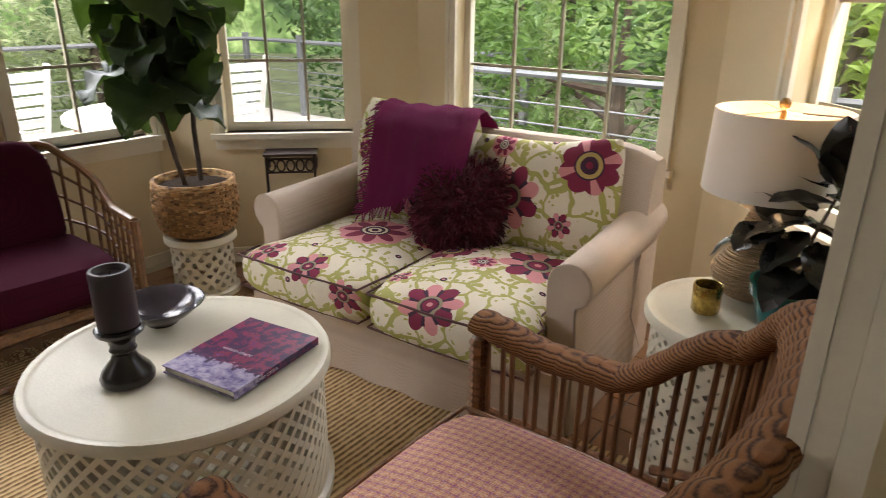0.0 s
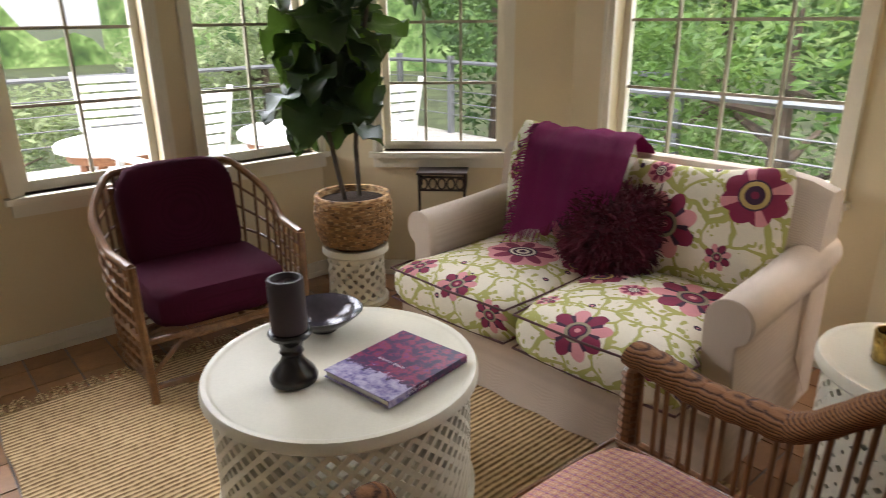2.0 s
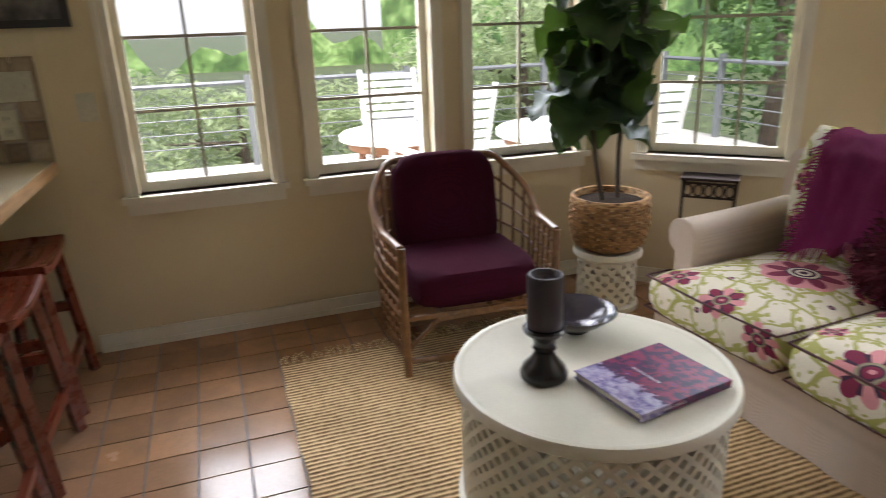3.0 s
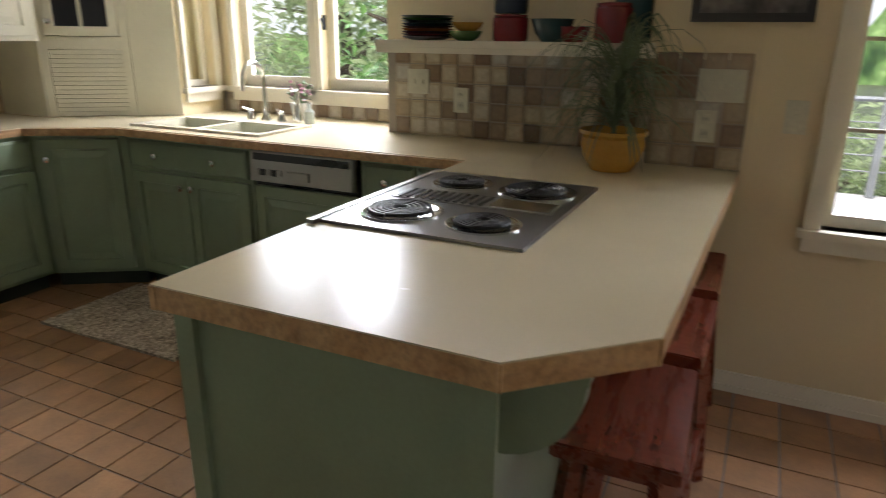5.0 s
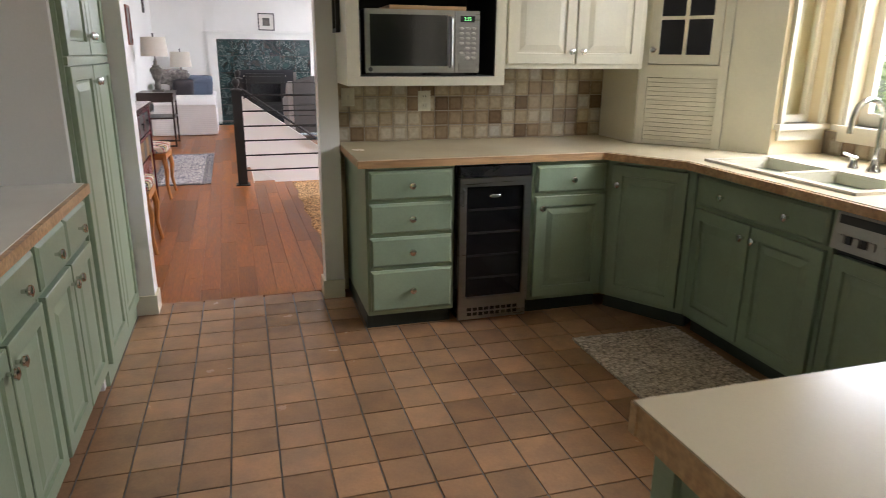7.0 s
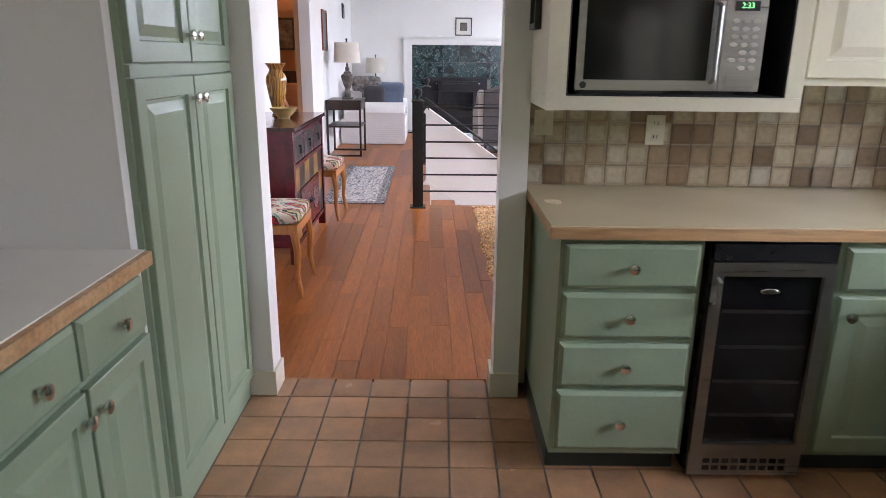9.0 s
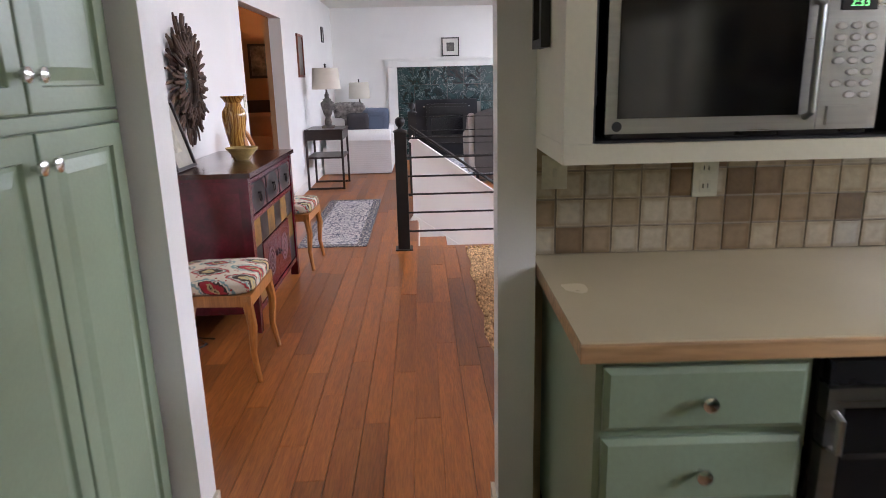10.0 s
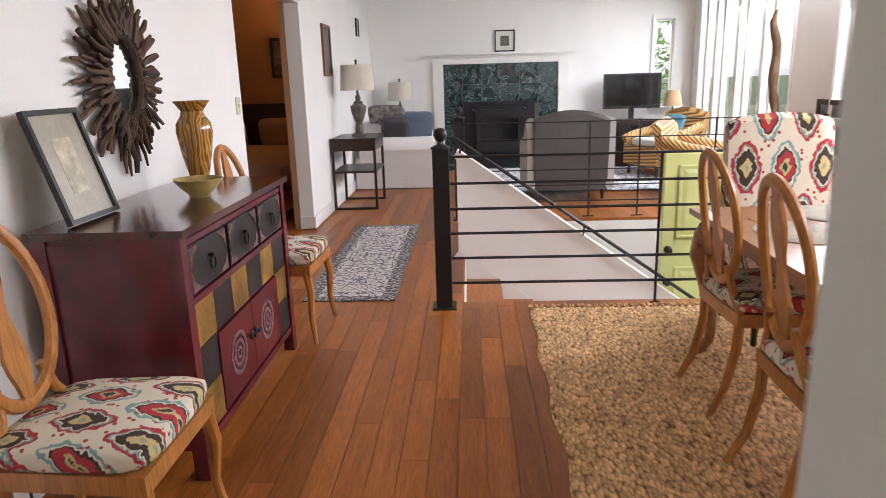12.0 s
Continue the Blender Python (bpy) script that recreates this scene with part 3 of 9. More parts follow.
def edging(bm, pts, w=0.016, low=0.870):
    for (xa, ya), (xb, yb) in zip(pts, pts[1:]):
        a, b = Vector((xa, ya, 0)), Vector((xb, yb, 0))
        d = (b - a).normalized()
        m = Matrix(((d.x, d.y, 0, a.x), (d.y, -d.x, 0, a.y), (0, 0, 1, 0), (0, 0, 0, 1)))
        bx(bm, -0.004, -0.001, low, (b - a).length + 0.004, w, 0.9065, m)


edging(bm, [(-1.366, -4.809), (-1.366, -4.104)][::-1])
edging(bm, [(-2.946, -1.697), (-2.946, -3.70), (-2.70, -4.104), (-1.366, -4.104)][::-1])
part("edge", bm, EDGE, top, "worn oak edge strip", 0.004)
bm = bmesh.new()
edging(bm, [(-3.239, -0.70), (-1.599, -0.741), (-1.391, -0.953), (-1.388, -1.699), (-2.946, -1.695)], low=0.857)
part("edge", bm, EDGE, top, "worn oak edge strip", 0.004)

# sink and tap
PORC = plain("almond_enamel", (0.72, 0.66, 0.53), 0.18, 0, 0.03, 3, 90, 0.0)
sink = thing("kitchen_sink", "almond enamel double bowl sink set in the worktop", "sink", pose(0, 0, 0))
bm = bmesh.new()
for y0, y1 in ((-3.70, -3.66), (-2.86, -2.82), (-3.28, -3.24)):
    bx(bm, -3.45, y0, 0.905, -3.03, y1, 0.922)
for x0, x1 in ((-3.075, -3.03), (-3.45, -3.38)):
    for y0, y1 in ((-3.66, -3.28), (-3.24, -2.86)):
        bx(bm, x0, y0, 0.905, x1, y1, 0.922)
part("rim", bm, PORC, sink, "", 0.005)
for y0, y1 in ((-3.66, -3.28), (-3.24, -2.86)):
    bm = bmesh.new()
    bx(bm, -3.38, y0, 0.74, -3.075, y1, 0.904)
    bm.faces.ensure_lookup_table()
    bmesh.ops.delete(bm, geom=[f for f in bm.faces if f.normal.z > 0.9 or all(abs(v.co.z - 0.904) < 1e-4 for v in f.verts)], context="FACES")
    part("bowl", bm, PORC, sink)
tap = thing("kitchen_tap", "tall chrome gooseneck kitchen tap with side levers", "tap", pose(-3.56, -3.22, 0.909))
bm = bmesh.new()
pts = [(0, 0, 0), (0, 0, 0.20)] + [(0.085 - 0.085 * math.cos(a), 0, 0.24 + 0.085 * math.sin(a)) for a in [math.pi * i / 10 for i in range(11)]] + [(0.175, 0, 0.18)]
tube(bm, pts, 0.013, 12)
part("spout", bm, CHROME, tap, smooth=True)
bm = bmesh.new()
lathe(bm, [(0.03, 0), (0.03, 0.012), (0.02, 0.03), (0.018, 0.06)], 18)
part("collar", bm, CHROME, tap, smooth=True)
for s in (-0.11, 0.11):
    bm = bmesh.new()
    lathe(bm, [(0.024, 0), (0.024, 0.01), (0.016, 0.03), (0.018, 0.055), (0.01, 0.062)], 16, (0, s, 0))
    tube(bm, [(0, s, 0.055), (0.05, s * 1.15, 0.075)], 0.007, 8)
    part("lever", bm, CHROME, tap, smooth=True)
for i, (x, y, h, r, mt, lb) in enumerate(((-3.60, -3.02, 0.15, 0.022, CHROME, "slim chrome soap dispenser"), (-3.58, -2.93, 0.11, 0.028, plain("clear_bottle", (0.5, 0.55, 0.5), 0.1), "small clear glass bottle by the sink"))):
    t_ = thing("soap_dispenser" if i == 0 else "bottle", lb + " on the worktop", "dispenser" if i == 0 else "bottle", pose(x, y, 0.9095))
    bm = bmesh.new()
    lathe(bm, [(r, 0), (r, h * 0.6), (r * 0.45, h * 0.75), (r * 0.4, h)], 16)
    part("bottle_body" if i else "stem", bm, mt, t_, smooth=True)
    bm = bmesh.new()
    tube(bm, [(0, 0, h), (0, 0, h + 0.02), (0.05, 0, h + 0.022)], 0.006, 8)
    part("nozzle", bm, CHROME, t_, smooth=True)
POTW = plain("white_glazed_pot", (0.7, 0.68, 0.62), 0.25)
LEAFY = plain("house_plant_leaf", (0.09, 0.17, 0.05), 0.45, 0, 0.2, 8, 60, 0.1)
BLOOM = plain("dusty_pink_petals", (0.42, 0.16, 0.24), 0.6, 0, 0.2, 20, 90, 0.1)
fp_ = thing("flower_pot", "small white pot with pink flowers behind the sink", "plant", pose(-3.68, -3.06, 0.9095))
bm = bmesh.new()
lathe(bm, [(0.045, 0), (0.06, 0.09), (0.062, 0.10), (0.052, 0.10), (0.045, 0.085)], 20)
part("pot", bm, POTW, fp_, smooth=True)
bm, bm2 = bmesh.new(), bmesh.new()
rnd = random.Random(5)
for i in range(46):
    a, r = rnd.uniform(0, 6.28), rnd.uniform(0, 0.075)
    z = 0.12 + rnd.uniform(0, 0.10)
    p = Vector((r * math.cos(a), r * math.sin(a), z))
    tube(bm, [(p.x * 0.3, p.y * 0.3, 0.08), tuple(p)], 0.0015, 4)
    m = Matrix.Translation(p) @ Euler((rnd.uniform(-1, 1), rnd.uniform(-1, 1), a)).to_matrix().to_4x4()
    bmesh.ops.create_icosphere(bm2 if i % 2 else bm, subdivisions=1, radius=rnd.uniform(0.008, 0.016), matrix=m @ Matrix.Diagonal((1, 1, 0.4, 1)))
part("foliage", bm, LEAFY, fp_)
part("blossom", bm2, BLOOM, fp_)

# window latches of the casements
for y in (-3.07, -3.02):
    la = thing("window_latch", "dark metal casement latch on the window frame", "latch", pose(-3.875, y, 1.45))
    bm = bmesh.new()
    bx(bm, -0.012, -0.012, -0.04, 0.012, 0.012, 0.04)
    part("plate", bm, IRON, la, bevel=0.003)
    bm = bmesh.new()
    tube(bm, [(0.012, 0, 0.02), (0.035, 0.01, 0.02), (0.035, 0.03, -0.03)], 0.006, 8)
    part("lever", bm, IRON, la, smooth=True)

# wall cabinets
mb = thing("microwave_cabinet", "ivory wall cabinet with an open bay for the microwave", "cabinet", pose(-2.185, -4.29, 0))
for nm, b in (("bottom_rail", (0, -0.519, 1.252, 0.829, 0, 1.2965)), ("side_panel", (0, -0.519, 1.297, 0.055, 0, 2.2)), ("side_panel", (0.765, -0.519, 1.297, 0.829, 0, 2.2)), ("top_panel", (0.0555, -0.519, 1.72, 0.7645, 0, 2.2))):
    box_part(nm, b, IVORY, mb, bevel=0.003)
# near-black sheets inside the bay, their colour carries the recess's shade
BAY_SHADE = plain("bay_shade_dark", (0.02, 0.019, 0.018), 0.6)
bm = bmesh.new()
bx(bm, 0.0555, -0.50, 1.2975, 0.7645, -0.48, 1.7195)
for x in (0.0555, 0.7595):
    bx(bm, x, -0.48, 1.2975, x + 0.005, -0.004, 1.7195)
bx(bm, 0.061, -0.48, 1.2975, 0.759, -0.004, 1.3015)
part("lining", bm, BAY_SHADE, mb, "near-black sheets for the shade in the open bay")
mw = thing("microwave", "stainless steel microwave oven with a black glass door", "microwave", pose(-2.047, -4.31, 1.304))
W, H = 0.597, 0.315
box_part("case", (0.005, -0.40, 0, W - 0.005, -0.02, H), BLACK, mw, bevel=0.004)
dr = box_part("door", (0.135, -0.0195, 0.012, W, 0.004, H), STEEL, mw, "brushed steel door", 0.005)
box_part("door_window", (0.175, 0.0045, 0.045, 0.572, 0.007, H - 0.025), BGLASS, dr, "black glass window", 0.002)
bm = bmesh.new()
tube(bm, [(0.158, 0.004, 0.04), (0.158, 0.028, 0.05), (0.158, 0.028, H - 0.045), (0.158, 0.004, H - 0.035)], 0.008, 8)
part("handle", bm, STEEL, dr, "vertical steel handle", smooth=True)
cp = box_part("control_panel", (0.0, -0.0195, 0.012, 0.132, 0.002, H), STEEL, mw, "steel keypad panel", 0.004)
box_part("display", (0.028, 0.0025, H - 0.055, 0.105, 0.005, H - 0.025), BLACK, cp, "black clock display")
KEY = plain("pale_key", (0.62, 0.61, 0.58), 0.4)
for r in range(7):
    for c in range(3 if r > 2 else 2 + r % 2):
        bm = bmesh.new()
        lathe(bm, [(0.0125, 0), (0.0125, 0.003), (0.009, 0.004)], 12)
        bmesh.ops.transform(bm, matrix=Matrix(((1, 0, 0, 0.033 + c * 0.033), (0, 0, 1, 0.0022), (0, 0.62, 0, 0.085 + r * 0.024), (0, 0, 0, 1))), verts=bm.verts)
        part("key", bm, KEY, cp)
box_part("open_button", (0.02, 0.0022, 0.022, 0.112, 0.006, 0.062), STEEL, cp, "door button", 0.002)
bm = bmesh.new()
lathe(bm, [(0.011, 0), (0.011, 0.002)], 20)
bmesh.ops.transform(bm, matrix=Matrix(((1, 0, 0, 0.572), (0, 0, 1, 0.0042), (0, 1, 0, 0.028), (0, 0, 0, 1))), verts=bm.verts)
part("badge", bm, plain("dark_badge", (0.05, 0.05, 0.06), 0.3, 0.6), dr, "small round badge")
font = bpy.data.curves.new("clock_digits", "FONT")
font.body, font.size, font.align_x, font.align_y = "2:33", 0.024, "CENTER", "CENTER"
txt = new("clock_digits_source", font)
dg = bpy.context.evaluated_depsgraph_get()
digits = new("clock_digits", bpy.data.meshes.new_from_object(txt.evaluated_get(dg)))
bpy.data.objects.remove(txt)
digits.data.materials.append(glow("green_led", (0.25, 1.0, 0.3), 1.6))
digits.parent = cp
digits.matrix_basis = Matrix(((-1, 0, 0, 0.0665), (0, 0, 1, 0.0056), (0, 1, 0, H - 0.04), (0, 0, 0, 1)))
tray = thing("wooden_tray", "flat wooden tray lying on top of the microwave", "tray", pose(-1.78, -4.47, 1.62))
bm = bmesh.new()
bx(bm, -0.20, -0.12, 0, 0.20, 0.14, 0.02)
part("board", bm, EDGE, tray, bevel=0.005)

cabinet(pose(-3.06, -4.375, 0), 0.87, 0.433, 1.335, 2.2, [("door", 0.035, 1.36, 0.43, 2.18, 0.40, 1.425), ("door", 0.44, 1.36, 0.835, 2.18, 0.47, 1.425)], IVORY, "ivory wall cabinet with two raised panel doors", 0, "wall_cabinet")
# corner dresser with the tambour garage
A, Bp = Vector((-3.065, -4.40, 0)), Vector((-3.365, -4.025, 0))
dd = (A - Bp)
CM = Matrix.Translation(Bp) @ Matrix.Rotation(math.atan2(dd.y, dd.x), 4, "Z")
gl = dd.length
gar = thing("corner_cabinet", "ivory corner cabinet with a tambour shutter below a glass door", "cabinet", CM)
bm = bmesh.new()
for b in ((0, 0.911, 0.045, 2.2), (gl - 0.045, 0.911, gl, 2.2), (0.045, 1.29, gl - 0.045, 1.36), (0.045, 2.14, gl - 0.045, 2.2)):
    bx(bm, b[0], -0.30, b[1], b[2], 0.0, b[3])
bx(bm, 0.045, -0.30, 0.911, gl - 0.045, -0.28, 2.14)
part("body", bm, IVORY, gar, bevel=0.003)
for i in range(15):
    box_part("slat", (0.046, -0.03, 0.914 + i * 0.025, gl - 0.046, -0.008, 0.937 + i * 0.025), IVORY, gar, bevel=0.006)
gd = box_part("door", (0.05, -0.006, 1.365, 0.10, 0.014, 2.135), IVORY, gar, bevel=0.003)
for b in ((gl - 0.10, 1.365, gl - 0.05, 2.135), (0.10, 1.365, gl - 0.10, 1.415), (0.10, 2.085, gl - 0.10, 2.135), (gl / 2 - 0.009, 1.415, gl / 2 + 0.009, 2.085), (0.10, 1.60, gl / 2 - 0.009, 1.618), (gl / 2 + 0.009, 1.60, gl - 0.10, 1.618)):
    box_part("glazing_bar", (b[0], -0.005, b[1], b[2], 0.0135, b[3]), IVORY, gd, bevel=0.003)
box_part("pane", (0.10, -0.003, 1.415, gl - 0.10, 0.001, 2.085), BGLASS, gd, "dark glass pane")
knob(gd, gl - 0.075, 1.44, 0.015)
bm = bmesh.new()
bx(bm, -3.09, -4.808, 0.911, -3.061, -4.405, 1.334)
structure("trim_dresser_side", bm, IVORY, "ivory side panel of the corner cabinet", "trim", 0.003)
bm = bmesh.new()
prism(bm, [(-3.37, -4.025), (-3.50, -3.802), (-3.54, -3.802), (-3.54, -4.2)], 0.911, CH)
structure("trim_dresser_end", bm, IVORY, "ivory panel between the corner cabinet and the bay", "trim")

# peninsula base and corbel
pen = thing("peninsula_base", "dark sage green panelled base under the peninsula worktop", "cabinet", pose(0, 0, 0))
bm = bmesh.new()
bx(bm, -2.99, -1.686, 0.0, -1.445, -1.02, 0.869)
part("body", bm, GREEN, pen, bevel=0.003)
box_part("corner_post", (-1.4445, -1.025, 0.0, -1.43, -0.97, 0.869), GREEN, pen, bevel=0.004)
box_part("corner_post", (-1.4445, -1.69, 0.0, -1.43, -1.64, 0.869), GREEN, pen, bevel=0.004)
for x in (-1.54, -2.35):
    bm = bmesh.new()
    prof = [(-1.019, 0.868), (-0.84, 0.868), (-0.84, 0.83)] + [(-1.019 + 0.175 * math.sin(a), 0.65 + 0.175 * (1 - math.cos(a))) for a in [math.pi / 2 * (1 - i / 8) for i in range(9)]] 
    prism(bm, prof, x - 0.02, x + 0.02)
    bmesh.ops.transform(bm, matrix=Matrix(((0, 0, 1, 0), (1, 0, 0, 0), (0, 1, 0, 0), (0, 0, 0, 1))), verts=bm.verts)
    part("corbel", bm, GREEN, pen, "curved support bracket", 0.002)

# electric hob with four coils and a centre vent
hob = thing("cooktop", "stainless steel electric cooktop with four black coils and a vent", "cooktop", pose(0, 0, 0))
bm = bmesh.new()
bx(bm, -2.666, -1.672, 0.9105, -1.92, -1.10, 0.919)
part("plate", bm, plain("dark_brushed_steel", (0.26, 0.255, 0.25), 0.3, 1.0, 0.06, 2, 200, 0.05, (1, 1, 30)), hob, bevel=0.003)
bm = bmesh.new()
bx(bm, -2.68, -1.694, 0.908, -1.897, -1.6725, 0.922)
part("front_lip", bm, STEEL, hob, bevel=0.003)
bm = bmesh.new()
bx(bm, -2.355, -1.63, 0.9195, -2.235, -1.13, 0.9225)
part("vent_frame", bm, STEEL, hob, bevel=0.001)
for i in range(11):
    box_part("vent_slat", (-2.35, -1.61 + i * 0.026, 0.9228, -2.24, -1.598 + i * 0.026, 0.926), BLACK, hob)
box_part("vent_cover", (-2.345, -1.32, 0.9228, -2.245, -1.14, 0.925), CHROME, hob, bevel=0.001)
for cx, cy, r in ((-2.09, -1.515, 0.095), (-2.07, -1.26, 0.078), (-2.50, -1.51, 0.078), (-2.49, -1.25, 0.10)):
    bm = bmesh.new()
    lathe(bm, [(r + 0.022, 0.919), (r + 0.022, 0.924), (r + 0.008, 0.924), (r + 0.002, 0.9205), (0.01, 0.9198)], 32, (cx, cy, 0))
    dp = part("drip_ring", bm, CHROME, hob, "chrome drip ring", smooth=True)
    bm = bmesh.new()
    turns = 5
    tube(bm, [(cx + (0.018 + (r - 0.02) * i / (turns * 20)) * math.cos(2 * math.pi * i / 20), cy + (0.018 + (r - 0.02) * i / (turns * 20)) * math.sin(2 * math.pi * i / 20), 0.929) for i in range(turns * 20 + 1)], 0.0062, 6)
    part("coil", bm, IRON, hob, "black spiral coil", smooth=True)

# side counter and tall pantry
ER = lambda y: pose(-0.205, y, 0, 0, 0, 90)
for i, y in enumerate((-3.79, -3.08, -2.37, -1.66)):
    cabinet(ER(y), 0.705, 0.70, 0, 0.868, [("drawer", 0.02, 0.70, 0.345, 0.845, 0.18, 0.77), ("drawer", 0.36, 0.70, 0.69, 0.845, 0.525, 0.77), ("door", 0.02, 0.115, 0.345, 0.68, 0.315, 0.62), ("door", 0.36, 0.115, 0.69, 0.68, 0.39, 0.62)],
            GREEN, "sage green side counter cabinet with drawers over doors", 0.09, group="side counter cabinets")
# cream laminate again, whitened so the colour holds the window's glare
LAMIN_GLARE = plain("glare_white_laminate", (0.80, 0.78, 0.72), 0.24, var=0.03, scale=2, fine=300, relief=0.015)
st = thing("side_worktop", "side worktop with an oak edge, laminate whitened for window glare", "countertop", pose(0, 0, 0))
bm = bmesh.new()
bx(bm, -0.228, -3.795, 0.869, 0.459, -0.95, 0.910)
part("laminate", bm, LAMIN_GLARE, st)
bm = bmesh.new()
bx(bm, -0.246, -3.795, 0.870, -0.2285, -0.95, 0.9065)
part("edge", bm, EDGE, st, "worn oak edge strip", 0.004)
pan = [("door", 0.01, 0.10, 0.40, 1.35, 0.375, 1.28), ("door", 0.41, 0.10, 0.825, 1.35, 0.435, 1.28), ("door", 0.01, 1.39, 0.40, 2.3, 0.375, 1.47), ("door", 0.41, 1.39, 0.825, 2.3, 0.435, 1.47)]
pantry = cabinet(pose(-0.207, -4.673, 0, 0, 0, 90), 0.835, 0.655, 0, CH - 0.002, pan, GREEN, "tall sage green pantry cupboard with two pairs of doors", 0, "pantry_cupboard")
box_part("moulding", (0, 0.001, 1.355, 0.835, 0.016, 1.385), GREEN, pantry, bevel=0.004)

bm = bmesh.new()
bx(bm, -0.19, -3.837, 0.0, 0.459, -3.797, CH)
structure("wall_pantry_side", bm, WHITE, "pale painted wall at the end of the side counter", "wall")

# open shelf and crockery
sh_ = thing("wall_shelf", "thick cream shelf in the tiled niche", "shelf", pose(0, 0, 0))
box_part("board", (-3.509, -2.29, 1.335, -3.245, -1.052, 1.365), TRIM, sh_, bevel=0.004)
box_part("moulding", (-3.26, -2.29, 1.31, -3.25, -1.052, 1.3345), TRIM, sh_, bevel=0.002)
REDG = plain("red_glaze", (0.20, 0.015, 0.022), 0.2)
BLUEG = plain("dark_blue_glaze", (0.02, 0.03, 0.07), 0.2)
TEAL = plain("teal_glaze", (0.02, 0.06, 0.07), 0.2)
YELG = plain("mustard_glaze", (0.52, 0.27, 0.04), 0.25, var=0.1)
GREENG = plain("green_glaze", (0.10, 0.2, 0.06), 0.25)
OR_ = plain("orange_glaze", (0.5, 0.14, 0.02), 0.25)
for i, mt in enumerate((BLACK, REDG, BLUEG, OR_, BLUEG, TEAL, BLACK, GREENG, BLACK)):
    pl = thing("plate", "glazed stoneware dinner plate in a stack on the shelf", "plate", pose(-3.32, -2.06, 1.365 + i * 0.011), "stack of plates")
    bm = bmesh.new()
    lathe(bm, [(0.05, 0), (0.075, 0.002), (0.115, 0.014), (0.118, 0.016), (0.114, 0.017), (0.072, 0.008), (0.01, 0.0065)], 28)
    part("dish", bm, mt, pl, smooth=True)
for i, (y, r, h, mt, lb) in enumerate(((-1.87, 0.075, 0.04, GREENG, "low green glazed bowl"), (-1.86, 0.07, 0.035, YELG, "low mustard glazed bowl"), (-1.48, 0.09, 0.09, TEAL, "dark teal glazed mixing bowl"), (-1.39, 0.07, 0.06, REDG, "red glazed bowl"))):
    b_ = thing("bowl", lb + " on the shelf", "bowl", pose(-3.31, y, 1.365 + (0.041 if i == 1 else 0)))
    bm = bmesh.new()
    lathe(bm, [(r * 0.5, 0), (r * 0.8, h * 0.4), (r, h), (r * 0.95, h), (r * 0.7, h * 0.4), (0.01, h * 0.2)], 24)
    part("dish", bm, mt, b_, smooth=True)
for i, (y, r, h, mt) in enumerate(((-1.67, 0.075, 0.11, REDG), (-1.67, 0.072, 0.10, BLUEG), (-1.67, 0.07, 0.09, BLUEG), (-1.16, 0.075, 0.20, TEAL), (-1.22, 0.07, 0.15, REDG))):
    z = 1.365 + (0, 0.111, 0.212, 0, 0)[i]
    cn = thing("canister", "glazed stoneware canister on the shelf", "canister", pose(-3.33 if i < 4 else -3.25, y, z), "shelf canisters")
    bm = bmesh.new()
    lathe(bm, [(r * 0.92, 0), (r, h * 0.1), (r, h * 0.85), (r * 0.9, h * 0.9)], 24)
    part("jar", bm, mt, cn, smooth=True)
    bm = bmesh.new()
    lathe(bm, [(r * 0.95, h * 0.9), (r * 0.95, h * 0.97), (0.02, h)], 24)
    part("lid", bm, mt, cn, smooth=True)

# plant in the mustard pot
yp = thing("potted_plant", "spiky grass-leaved plant in a mustard glazed pot on the worktop", "plant", pose(-3.04, -1.14, 0.9105) @ Matrix.Scale(0.88, 4))
bm = bmesh.new()
lathe(bm, [(0.085, 0), (0.12, 0.05), (0.135, 0.11), (0.128, 0.14), (0.142, 0.155), (0.142, 0.17), (0.125, 0.17), (0.115, 0.14)], 32)
part("pot", bm, YELG, yp, smooth=True)
bm = bmesh.new()
lathe(bm, [(0.118, 0.13), (0.06, 0.14), (0.005, 0.142)], 20)
part("soil", bm, plain("dark_soil", (0.03, 0.02, 0.014), 0.95, relief=0.6), yp)
bm = bmesh.new()
for i in range(150):
    a = rnd.uniform(0, 6.28)
    L_, top_ = rnd.uniform(0.18, 0.44), rnd.uniform(0.12, 0.60)
    z0 = rnd.uniform(0.16, 0.45)
    pts = []
    for k in range(6):
        t = k / 5
        pts.append((L_ * t * math.cos(a), L_ * t * math.sin(a), z0 + top_ * math.sin(t * 2.1) * 0.55 - 0.22 * t * t))
    tube(bm, pts, [0.0035, 0.0045, 0.0045, 0.004, 0.003, 0.0008], 4, flat=0.35)
for k in range(3):
    tube(bm, [(0.01 * k, 0, 0.13), (0.02 * k - 0.02, 0.01, 0.5)], 0.008, 6)
part("foliage", bm, plain("grey_green_blade", (0.12, 0.16, 0.07), 0.5, var=0.2), yp)

# bar stools of cherry wood
CHERRY = wood("cherry_stain", (0.11, 0.018, 0.008), (0.21, 0.040, 0.015), 0.28, "x", coat=0.2)


